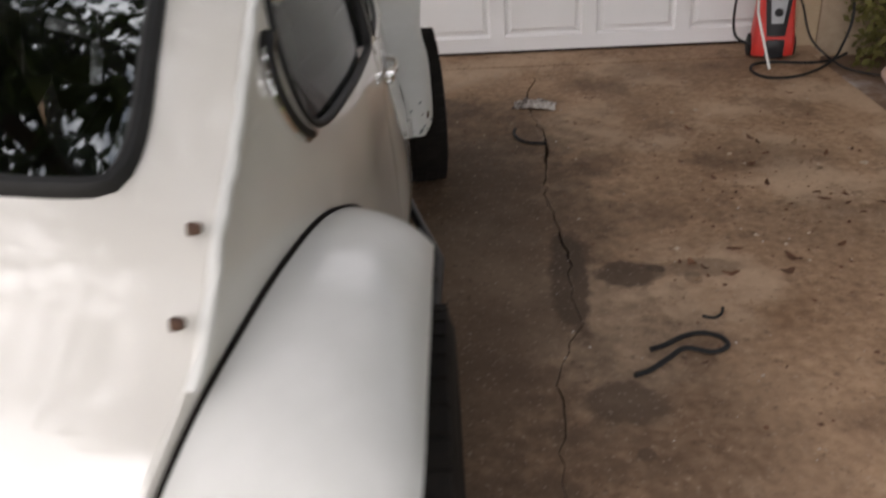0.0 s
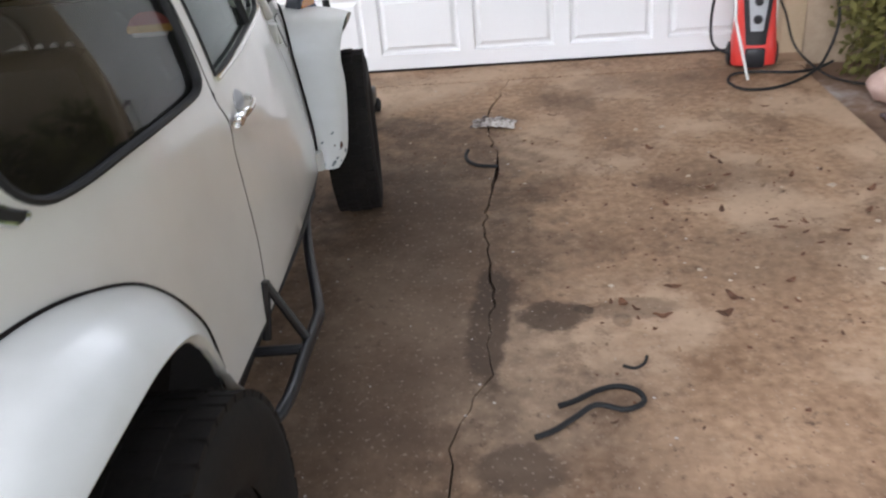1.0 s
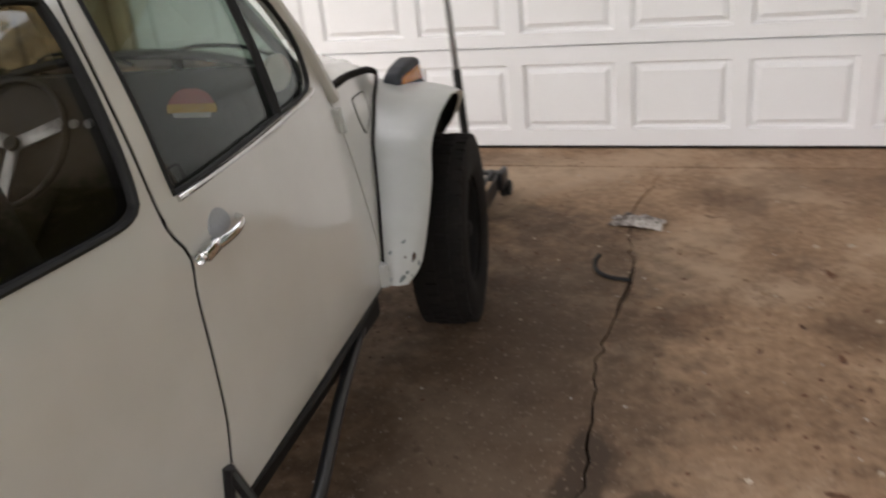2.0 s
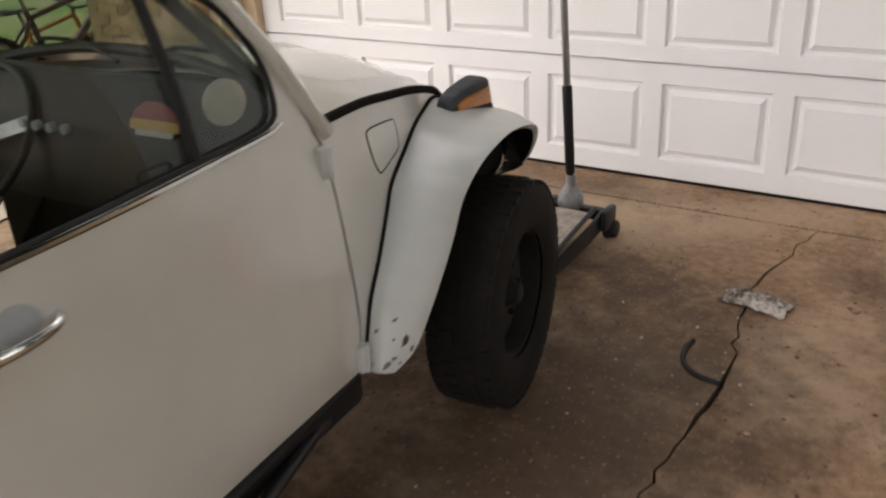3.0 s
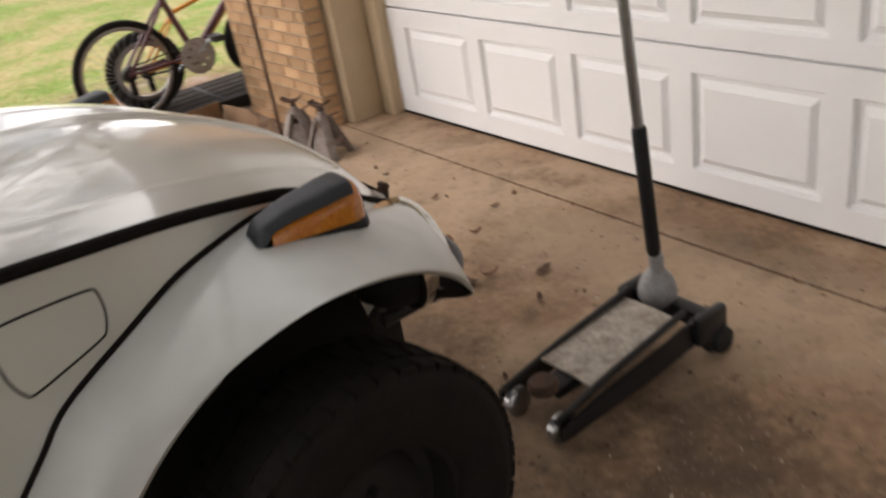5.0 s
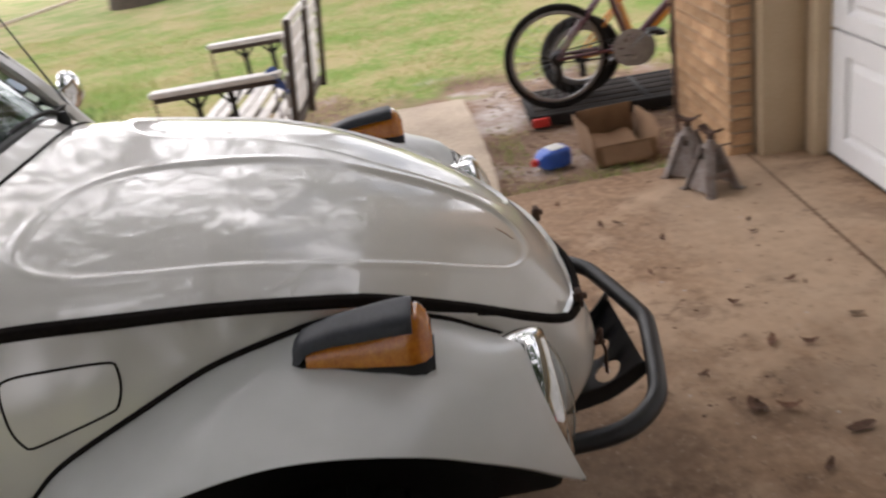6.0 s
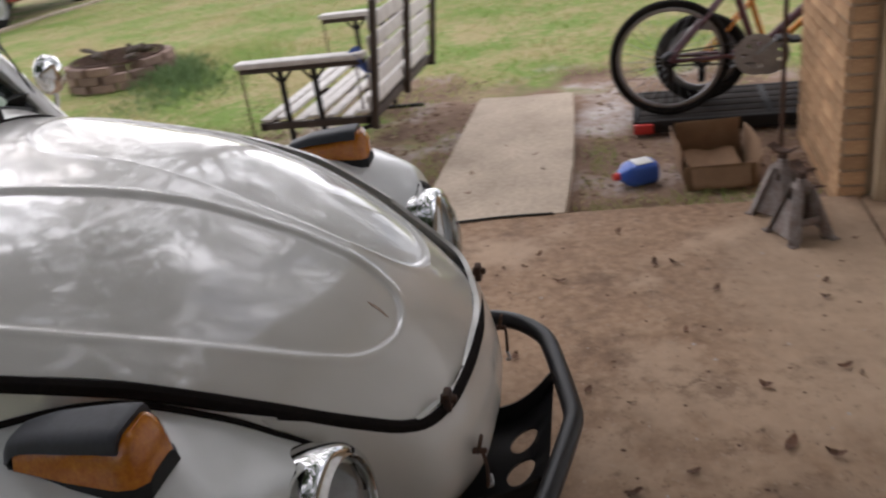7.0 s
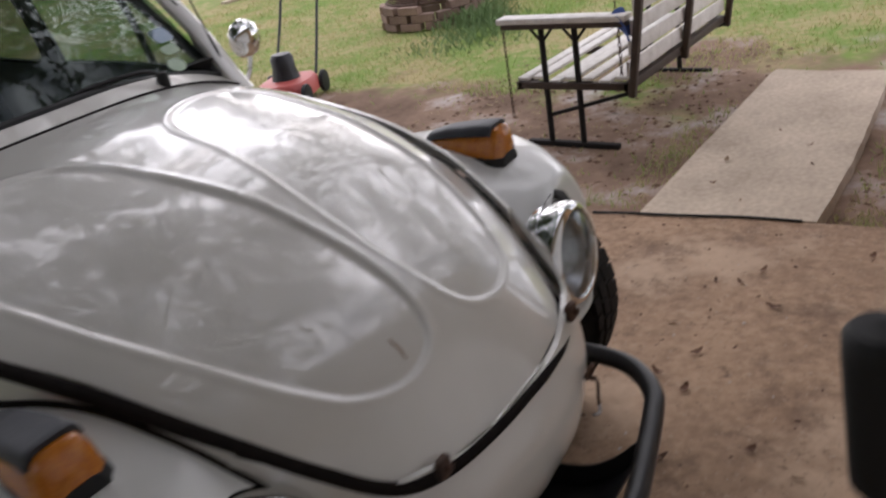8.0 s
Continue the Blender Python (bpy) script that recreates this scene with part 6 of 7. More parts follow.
def cart():
    c = thing("utility_trailer", "low dark metal trailer frame with a red tail lamp", "trailer", pose(0, 0, -.07, 0, 0, 0))
    for nm, a, b in (("side_rail", (-1.40, -1.22, .05), (-1.40, .35, .05)), ("side_rail", (-1.98, -1.22, .05), (-1.98, .35, .05)), ("cross_rail", (-1.98, -1.22, .05), (-1.40, -1.22, .05)), ("cross_rail", (-1.98, -.5, .05), (-1.40, -.5, .05))):
        bm = bmesh.new()
        beam(bm, a, b, .04, .07, .005)
        part(nm, bm, DARK, c)
    for k in range(5):
        bm = bmesh.new()
        box(bm, (-1.96 + .115 * k, -1.20, .070), (-1.86 + .115 * k, .34, .082), .003)
        part("deck_board", bm, DECK, c)
    bm = bmesh.new()
    box(bm, (-1.385, -1.235, .02), (-1.355, -1.13, .075), .006)
    part("tail_lamp", bm, REDP, c, "red tail lamp")
    for y in (-1.0, .2):
        bm = bmesh.new()
        box(bm, (-1.95, y - .03, 0), (-1.43, y + .03, .02), .004)
        part("skid", bm, DARK, c)
    return c


cart()


def swing_bench():
    b = thing("swing_bench", "whitewashed slatted garden bench with dark posts and hanging chains", "bench", pose(0, 0, 0, 0, 0, 0))
    X0, X1 = -.95, -2.38
    dz = .03
    n = 7
    for k in range(n):
        y = -3.24 + .58 * k / (n - 1)
        bm = bmesh.new()
        box(bm, (X1 + .02, y - .032, .292 + .012 * math.sin(k * 2.3)), (X0 - .01, y + .032, .312 + .012 * math.sin(k * 2.3)), .006)
        part("seat_slat", bm, WHITEWOOD, b)
    for k in range(5):
        z = .36 + .105 * k
        y = -2.625 + .085 * (z - .32) / .5
        bm = bmesh.new()
        box(bm, (X1 + .01, y - .010, z - .038), (X0 - .005, y + .010, z + .038), .005)
        part("back_slat", bm, WHITEWOOD, b)
    bm = bmesh.new()
    box(bm, (X1 + .01, -2.535, .86), (X0 - .005, -2.505, .90), .008)
    part("back_rail", bm, WHITEWOOD, b)
    for x in (X0, (X0 + X1) / 2, X1):
        bm = bmesh.new()
        beam(bm, (x, -2.60, .22), (x, -2.505, .90), .035, .04, .004)
        part("back_post", bm, DARKWOOD, b)
    for x in (X0 - .02, X1 + .02):
        bm = bmesh.new()
        box(bm, (x - .05, -3.345, .605), (x + .05, -2.60, .637), .008)
        part("armrest", bm, WHITEWOOD, b, "whitewashed armrest board")
        bm = bmesh.new()
        box(bm, (x - .035, -3.33, .575), (x + .035, -2.61, .604), .006)
        part("arm_rail", bm, DARKWOOD, b)
        for y in (-3.10, -2.905):
            bm = bmesh.new()
            tube(bm, [(x, y, .60), (x, y - .003, -.075)], .0165, 10)
            part("post", bm, DARK, b)
            for s in (-1, 1):
                bm = bmesh.new()
                tube(bm, [(x, y, .50), (x, y + s * .075, .585)], .008, 8)
                part("brace", bm, DARK, b)
        bm = bmesh.new()
        box(bm, (x - .02, -3.25, -.075), (x + .02, -2.70, -.045), .005)
        part("ground_bar", bm, DARK, b)
        bm = bmesh.new()
        beam(bm, (x, -3.10, .10), (x, -2.60, .24), .02, .02, .003)
        part("lower_brace", bm, DARK, b)
        for y, z0, z1 in ((-3.335, .58, .09), (-2.66, .60, .33)):
            bm = bmesh.new()
            k, z = 0, z0
            while z > z1:
                c = Vector((x, y, z - .014))
                ax = Vector((1, 0, 0)) if k % 2 else Vector((0, 1, 0))
                tube(bm, [c + ax * (.007 * math.cos(t)) + Vector((0, 0, .017 * math.sin(t))) for t in np.linspace(0, 2 * math.pi, 8, endpoint=False)], .0028, 4, closed=True)
                z -= .026
                k += 1
            tagged(part("chain", bm, RUST, b, "rusty hanging chain"), kind="stuff")
    for y in (-3.26, -2.63):
        bm = bmesh.new()
        box(bm, (X1, y - .02, .245), (X0, y + .02, .290), .005)
        part("seat_rail", bm, DARKWOOD, b)
    for x in (X0 - .02, (X0 + X1) / 2, X1 + .02):
        bm = bmesh.new()
        box(bm, (x - .02, -3.27, .25), (x + .02, -2.62, .289), .004)
        part("seat_bearer", bm, DARKWOOD, b)
    return b


swing_bench()
bm = bmesh.new()
grid_surface(bm, lambda a, b: Vector((-1.02 + .10 * a, -2.66 + .06 * b + .02 * math.sin(a * 8), .64 - .12 * b + .02 * math.sin(a * 6 + b * 4))), 10, 8)
shell(bm, (0, -.01, .004))
solid("blue_cloth", bm, mat("blue_cloth", (0.10, 0.16, 0.42), 0.9, 0, (0.06, 0.1, 0.3), 14, 100, 0.4, 0.006), "small blue cloth draped over the bench arm", "cloth")


def fire_pit():
    f = thing("fire_pit", "low ring of weathered bricks with a rusty grate on the lawn", "fire pit", pose(-4.05, -6.15, ground_z(-4.05, -6.15), 0, 0, 10))
    bm = bmesh.new()
    box(bm, (-.11, -.05, 0), (.11, .05, .075), .008)
    me = bpy.data.meshes.new("brick")
    bm.to_mesh(me)
    bm.free()
    me.materials.append(BRICKRED)
    rr = random.Random(9)
    for layer in range(3):
        for k in range(12):
            if layer == 2 and k % 4 == 0:
                continue
            t = 2 * math.pi * (k + .5 * layer) / 12
            o = new("brick", me)
            o.parent = f
            o.matrix_local = Matrix.Translation((.47 * math.cos(t), .47 * math.sin(t), .0 + .078 * layer)) @ Matrix.Rotation(t + math.pi / 2 + rr.uniform(-.1, .1), 4, 'Z')
    bm = bmesh.new()
    for k in range(9):
        tube(bm, [(-.40 + .1 * k, -math.sqrt(max(.01, .2 - (-.40 + .1 * k) ** 2)), .24), (-.40 + .1 * k, math.sqrt(max(.01, .2 - (-.40 + .1 * k) ** 2)), .24)], .007, 6)
    tube(bm, [(.45 * math.cos(t), .45 * math.sin(t), .24) for t in np.linspace(0, 2 * math.pi, 40, endpoint=False)], .010, 6, closed=True)
    part("grate", bm, RUST, f, "rusty iron grate")
    bm = bmesh.new()
    tube(bm, spline([(.45, .1, .22), (.52, .14, .36), (.66, .18, .38), (.70, .2, .30)], 20), .011, 8)
    part("poker", bm, RUST, f)
    rr = random.Random(4)
    for k in range(7):
        bm = bmesh.new()
        a = Vector((rr.uniform(-.3, .3), rr.uniform(-.3, .3), .255))
        tube(bm, [a, a + Vector((rr.uniform(-.3, .3), rr.uniform(-.3, .3), .05))], rr.uniform(.02, .035), 8)
        part("charred_log", bm, BARK, f)
    return f


fire_pit()


def mower():
    m = thing("lawn_mower", "small red lawn mower with black wheels on the grass", "lawn mower", pose(-1.50, -5.70, ground_z(-1.50, -5.70), 0, 0, 25))
    bm = bmesh.new()

    def deck(a, b):
        t = 2 * math.pi * a
        c, s = math.cos(t), math.sin(t)
        k = [1.0, 1.0, .9, .55, 0][min(4, int(b * 4 + .5))]
        return Vector((math.copysign(abs(c) ** .6, c) * .25 * k, math.copysign(abs(s) ** .6, s) * .21 * k, [.06, .15, .18, .19, .195][min(4, int(b * 4 + .5))]))
    grid_surface(bm, deck, 32, 4)
    bmesh.ops.remove_doubles(bm, verts=bm.verts, dist=1e-4)
    part("deck", bm, FADEDRED, m, "faded red mower deck")
    for sx, sy in ((-.21, -.22), (.21, -.22), (-.21, .22), (.21, .22)):
        bm = bmesh.new()
        spin(bm, [(0, .02), (.05, .02), (.085, .015), (.09, 0), (.085, -.015), (.05, -.02), (0, -.02)], 'v', 24, (sx, sy, .09))
        part("wheel", bm, RUBBER, m)
    bm = bmesh.new()
    spin(bm, [(0, .20), (.07, .19), (.09, .16), (.09, .08), (.11, .0)], 'w', 20, (0, 0, .19))
    part("engine", bm, BLACK, m, "black engine block")
    bm = bmesh.new()
    tube(bm, spline([(-.2, -.17, .16), (-.5, -.16, .5), (-.78, -.14, .86), (-.80, 0, .88), (-.78, .14, .86), (-.5, .16, .5), (-.2, .17, .16)], 40), .012, 8)
    part("handle", bm, BLACK, m)
    return m


mower()


def red_car():
    c = thing("parked_car", "dark red parked car standing beyond the lawn", "car", pose(-9.6, -11.9, ground_z(-9.6, -11.9), 0, 0, 187))
    bm = bmesh.new()
    prof = [(-2.2, .45), (-2.22, .7), (-2.1, .9), (-1.3, .98), (-.8, 1.38), (.5, 1.42), (1.1, 1.0), (2.0, .88), (2.2, .7), (2.2, .42), (1.75, .30), (-1.75, .30)]
    k = [.78, .82, .82, .82, .62, .62, .80, .80, .78, .76, .78, .78]
    L = [bm.verts.new((x, -w, z)) for (x, z), w in zip(prof, k)]
    R = [bm.verts.new((x, w, z)) for (x, z), w in zip(prof, k)]
    bm.faces.new(L)
    bm.faces.new(list(reversed(R)))
    for i in range(len(prof)):
        j = (i + 1) % len(prof)
        bm.faces.new((L[i], R[i], R[j], L[j]))
    bmesh.ops.recalc_face_normals(bm, faces=bm.faces)
    bmesh.ops.bevel(bm, geom=bm.edges[:], offset=.06, segments=3, affect='EDGES', profile=.5)
    part("body", bm, CARRED, c)
    for sx in (-1.35, 1.35):
        for sy in (-.76, .76):
            bm = bmesh.new()
            spin(bm, [(0, .09), (.18, .09), (.20, .10), (.29, .10), (.32, .07), (.32, -.07), (.29, -.1), (0, -.1)], 'v', 32, (sx, sy, .32))
            wh = part("wheel", bm, TYRE, c)
            bm = bmesh.new()
            spin(bm, [(0, .115), (.05, .11), (.15, .10), (.19, .105), (.20, .09)], 'v', 28, (sx, sy, .32))
            if sy < 0:
                bmesh.ops.scale(bm, vec=(1, -1, 1), verts=bm.verts, space=Matrix.Translation((0, -sy, 0)))
            part("wheel_cover", bm, STEEL, wh)
    for sy in (-1, 1):
        bm = bmesh.new()
        vs = [(-1.15, sy * .80, 1.0), (-.72, sy * .655, 1.32), (.42, sy * .655, 1.34), (.92, sy * .78, 1.02)]
        f = [bm.verts.new(Vector(v) + Vector((0, sy * .012, 0))) for v in vs]
        bm.faces.new(f)
        shell(bm, (0, -sy * .01, 0))
        part("side_window", bm, RUBBER, c, "dark side window")
        bm = bmesh.new()
        box(bm, (-1.9, sy * .83 - .015, .58), (1.9, sy * .83 + .015, .62), .01)
        part("side_moulding", bm, BLACK, c)
    return c


red_car()
bm = bmesh.new()
grid_surface(bm, lambda a, b: Vector((-5.4 - 12 * a, -11.02 + .9 * a + .13 * b, ground_z(-5.4 - 12 * a, -10.9) + .045 + .003 * math.sin(a * 40))), 60, 2)
shell(bm, (0, 0, -.1))
solid("kerb", bm, SLABC, "pale concrete kerb at the lawn's far edge", "kerb", "structure")


def rag():
    bm = bmesh.new()

    def cloth(a, b):
        x, y = (a - .5) * .235, (b - .5) * .115
        r = math.hypot(x / .125, y / .065)
        z = .045 * max(0.0, 1 - r * r * .8) * (.6 + .8 * abs(noise.noise(Vector((x * 22, y * 26, 1))))) + .010 * abs(noise.noise(Vector((x * 30, y * 30, 4)))) + .004
        k = 1 + .25 * noise.noise(Vector((a * 4, b * 4, 7)))
        return Vector((x * k, y * k, z))
    grid_surface(bm, cloth, 44, 30)
    shell(bm, (0, 0, -.004))
    return solid("rag", bm, RAG, "crumpled dirty grey rag lying on the driveway crack", "rag", m=pose(3.29, -1.095, .001, 0, 0, -10))


rag()


def hose_piece(pts, r, label, n=40):
    bm = bmesh.new()
    tube(bm, spline(pts, n), r, 8)
    return solid("hose_offcut", bm, RUBBER, label, "hose")


hose_piece([(3.172, -1.455, .008), (3.165, -1.52, .008), (3.185, -1.60, .008), (3.24, -1.655, .008), (3.325, -1.672, .008)], .0085, "short curved black rubber hose offcut on the concrete")
hose_piece([(3.553, -3.452, .009), (3.60, -3.43, .009), (3.665, -3.385, .009), (3.73, -3.365, .009), (3.785, -3.39, .009), (3.795, -3.44, .009), (3.74, -3.475, .012), (3.66, -3.462, .02), (3.60, -3.50, .009), (3.54, -3.555, .009), (3.485, -3.585, .009)], .0085, "looped black rubber strap lying on the concrete", 70)
hose_piece([(3.755, -3.262, .006), (3.79, -3.275, .006), (3.82, -3.25, .006), (3.832, -3.215, .006)], .005, "small bent black rubber strip on the concrete", 20)
hose_piece([(-.045, -2.40, .006), (-.075, -2.25, .006), (-.10, -2.05, .008), (-.15, -1.8, .006), (-.17, -1.58, .005)], .006, "thin black cable along the driveway's edge", 60)
bm = bmesh.new()
tube(bm, [(-.435, -.595, -.075), (-.425, -.595, .7), (-.405, -.60, 1.75)], .010, 8)
solid("downpipe_rod", bm, RUST, "thin rust-red rod standing against the brick wall", "rod")


def leaf_mesh(seed):
    r = random.Random(seed)
    bm = bmesh.new()
    L, W = r.uniform(.030, .062), r.uniform(.006, .0125)
    curl = r.uniform(.2, .9)
    rows = []
    for i in range(6):
        t = i / 5
        w = W * math.sin(math.pi * (t * .9 + .05)) ** .8
        z = .003 + .014 * curl * (t - .5) ** 2 * 4 + .004 * r.random()
        rows.append([bm.verts.new((L * (t - .5), -w, z + .003 * curl)), bm.verts.new((L * (t - .5), 0, z)), bm.verts.new((L * (t - .5), w, z + .004 * curl * r.random()))])
    for a, b in zip(rows, rows[1:]):
        for k in range(2):
            bm.faces.new((a[k], a[k + 1], b[k + 1], b[k]))
    shell(bm, (0, 0, .0012))
    me = bpy.data.meshes.new("dry_leaf")
    bm.to_mesh(me)
    bm.free()
    me.materials.append(TANLEAF if seed % 4 == 0 else LEAF)
    return me


LEAVES = [leaf_mesh(s) for s in range(12)]


def fallen_leaf(x, y, s, z=0.0):
    o = new("dry_leaf", LEAVES[int(abs(x * 3701 + y * 9103)) % 12])
    o.matrix_world = pose(x, y, z + .002, 0, 0, (x * 977 + y * 613) % 360) @ Matrix.Diagonal((1.15 * s, 1.15 * s, 1.15 * s, 1))
    return tagged(o, "curled brown dry leaf on the concrete", "leaf", "fallen leaves")


rl = random.Random(21)
for x, y, s in ((4.231, -2.024, 1.1), (2.91, -1.47, .6), (.839, -1.058, .8), (.67, -1.766, .6), (.564, -.941, .9), (1.182, -1.356, .8), (1.72, -.99, 1.1), (1.45, -.72, 1.0), (1.05, -.62, .8), (1.33, -.52, 1.0), (3.83, -2.95, .8), (3.75, -2.90, .7), (4.05, -1.55, 1.3), (4.32, -1.70, 1.1), (1.62, -1.22, .9), (.35, -1.15, .9), (.48, -1.5, .9), (.25, -1.6, .9), (1.0, -1.6, 1.0), (.95, -1.7, 1.0), (1.3, -1.55, .8), (2.0, -.9, 1.0), (1.15, -.85, 1.0), (1.73, -.97, 1.2), (1.75, -.9, 1.3), (1.87, -.76, 1.2), (1.41, -.82, 1.0), (1.53, -1.07, .8)):
    fallen_leaf(x, y, s)
for x, y, s in ((4.14, -1.82, .8), (4.34, -1.76, .7), (4.34, -1.89, .7), (4.24, -2.01, 1.1), (4.5, -1.79, 1.1), (4.46, -2.03, 1.0), (4.6, -1.94, 1.0), (4.76, -1.68, .8), (4.74, -1.88, .7), (4.04, -2.16, .8), (4.1, -2.31, .6), (4.25, -2.24, .9), (4.43, -2.33, .6), (4.44, -2.4, .8), (4.54, -2.37, .9), (4.66, -2.45, .9), (4.87, -2.11, 1.5), (4.8, -2.29, 1.1), (4.22, -2.58, .5), (4.37, -2.8, 1.0), (4.16, -2.9, 1.4), (4.11, -3.0, 1.4), (4.51, -2.93, 1.1), (4.36, -2.93, .6), (3.97, -2.81, .9), (3.79, -2.92, 1.2), (3.69, -2.92, .9), (3.91, -3.0, 1.2), (3.61, -1.02, .8), (4.7, -1.06, .8)):
    fallen_leaf(x, y, s)
for k in range(60):
    x = rl.uniform(3.6, 5.0)
    y = rl.choice((rl.uniform(-3.2, -1.4), rl.uniform(-4.4, -2.2)))
    fallen_leaf(x, y, rl.choice((.3, .4, .5, .6)))
for k in range(26):
    fallen_leaf(rl.uniform(.0, 2.3), rl.uniform(-1.9, -.25), rl.choice((.4, .5, .6, .8)))
for k in range(6):
    fallen_leaf(rl.uniform(-2.0, -.3), rl.uniform(-2.15, -1.62), rl.choice((.4, .6, .8)))
# grit and crumbs, too many to count


def crumbs(name, region, n, size, material, label, seed, zf=lambda x, y: 0.0):
    r = np.random.RandomState(seed)
    vs, fs = [], []
    for k in range(n):
        x, y = region(r)
        s = size * (0.4 + r.rand() ** 2 * 1.6)
        z = zf(x, y)
        a = r.rand() * 6.28
        p = [(x + s * math.cos(a + t) * (.5 + r.rand()), y + s * math.sin(a + t) * (.5 + r.rand()), z + .0006) for t in (0, 1.6, 3.1, 4.7)] + [(x, y, z + s * .5)]
        i = len(vs)
        vs += p
        fs += [(i, i + 1, i + 4), (i + 1, i + 2, i + 4), (i + 2, i + 3, i + 4), (i + 3, i, i + 4)]
    me = bpy.data.meshes.new(name)
    me.from_pydata(vs, [], fs)
    me.materials.append(material)
    return tagged(new(name, me), label, "litter", kind="stuff")


crumbs("leaf_crumbs", lambda r: (4.3 + .45 * r.normal(), -2.5 + .75 * r.normal()), 420, .0055, LEAF, "brown leaf crumbs scattered over the concrete", 5)
crumbs("leaf_crumbs", lambda r: (-.1 + 3.2 * r.rand(), -2.6 + 2.4 * r.rand()), 420, .0045, LEAF, "brown leaf crumbs scattered over the concrete", 6)
crumbs("pale_grit", lambda r: (.2 + 4.6 * r.rand(), -4.6 + 4.4 * r.rand()), 420, .0036, GRIT, "pale grit and paint flakes on the concrete", 7)
crumbs("joint_dirt", lambda r: (.15 + 4.85 * r.rand(), -.316 + .005 * r.normal()), 700, .0035, LEAF, "dark dirt and leaf crumbs packed in the slab joint", 14)
crumbs("leaf_crumbs", lambda r: (3.0 + .4 * r.normal(), -1.5 + .6 * r.normal()), 420, .0042, LEAF, "brown leaf crumbs scattered over the concrete", 16)
crumbs("paint_flakes", lambda r: (3.5 + 1.5 * r.rand(), -.8 - 2.2 * r.rand()), 26, .012, SLABC, "pale paper scraps and flakes scattered over the concrete", 17)
crumbs("paint_flakes", lambda r: (2.95 + .45 * r.normal(), -1.45 + .55 * r.normal()), 60, .0055, SLABC, "pale flakes scattered over the concrete by the jack", 15)
crumbs("dirt_litter", lambda r: (-2.9 + 2.75 * r.rand(), (-1.5 + 1.1 * r.rand()) if r.rand() < .45 else (-4.3 + 2.0 * r.rand())), 2000, .011, LITTER, "dead leaves and twigs on the bare dirt", 8, lambda x, y: (ground_z(x, y) if not (-2.2 < x < -.1 and -2.25 < y < -1.55) else -.003))

crumbs("straw_litter", lambda r: (-2.9 + 2.75 * r.rand(), (-1.5 + 1.1 * r.rand()) if r.rand() < .5 else (-4.3 + 2.0 * r.rand())), 1500, .010, STRAW, "pale straw and dry grass bits on the bare dirt", 9, lambda x, y: (ground_z(x, y) if not (-2.2 < x < -.1 and -2.25 < y < -1.55) else -.003))

# bed beside the driveway
bm = bmesh.new()
grid_surface(bm, lambda a, b: Vector((5.42 + (.16 + .02 * noise.noise(Vector((a * 5, b * 5, 0)))) * math.sin(b * math.pi) * math.cos(2 * math.pi * a), -.90 + .13 * math.sin(b * math.pi) * math.sin(2 * math.pi * a), -.07 + .10 - .10 * math.cos(b * math.pi) + .02 * noise.noise(Vector((a * 9, b * 7, 3))))), 32, 16)
bmesh.ops.remove_doubles(bm, verts=bm.verts, dist=1e-4)
solid("sack", bm, SACK, "crumpled pale plastic sack lying in the dirt bed", "sack")
bm = bmesh.new()
grid_surface(bm, lambda a, b: Vector((5.38 + .22 * (a - .5) + .02 * noise.noise(Vector((a * 6, b * 6, 1))), -1.22 + .26 * (b - .5), -.05 + .07 * (1 - (2 * a - 1) ** 2) * (1 - (2 * b - 1) ** 2) * (1 + noise.noise(Vector((a * 8, b * 8, 2)))))), 24, 24)
shell(bm, (0, 0, -.01))
solid("plastic_bag", bm, mat("dark_film", (0.07, 0.05, 0.055), 0.2, 0, (0.2, 0.17, 0.17), 20, 100, 0.6, 0.01), "shiny dark plastic bag lying in the dirt bed", "bag")
bm = bmesh.new()
tube(bm, spline([(5.46, -.62, -.07), (5.46, -.62, .16), (5.50, -.63, .21), (5.58, -.64, .20)], 20), .011, 8)
tube(bm, [(5.56, -.64, .225), (5.62, -.64, .225)], .018, 8)
solid("garden_tap", bm, STEEL, "grey garden standpipe tap in the dirt bed", "tap")


def leaf_cloud(name, centre, size, n, leaf, material, label, seed, parent=None, hollow=.35):
    """Many small leaf blades filling an uneven ellipsoid."""
    r = np.random.RandomState(seed)
    vs, fs = [], []
    k = 0
    while k < n:
        d = r.normal(size=3)
        d /= np.linalg.norm(d)
        q = hollow + (1 - hollow) * r.rand() ** .5
        p = d * q
        lump = noise.noise(Vector(d * 2.1) + Vector((seed * 3.1, 0, 0))) + .5 * noise.noise(Vector(d * 5.0) + Vector((0, seed, 0)))
        if r.rand() < .35 + lump * .9 - .2 * (q < .5):
            p = p * (1 + .35 * lump) * np.array(size) + np.array(centre)
            a = r.normal(size=3)
            a /= np.linalg.norm(a)
            b = np.cross(a, r.normal(size=3))
            b /= np.linalg.norm(b)
            s = leaf * (.6 + .8 * r.rand())
            i = len(vs)
            vs += [tuple(p - a * s), tuple(p + b * s * .45), tuple(p + a * s), tuple(p - b * s * .45)]
            fs.append((i, i + 1, i + 2, i + 3))
        k += 1
    me = bpy.data.meshes.new(name)
    me.from_pydata(vs, [], fs)
    me.materials.append(material)
    o = new(name, me)
    o.parent = parent
    return tagged(o, label, "", kind="stuff" if parent is None else "")


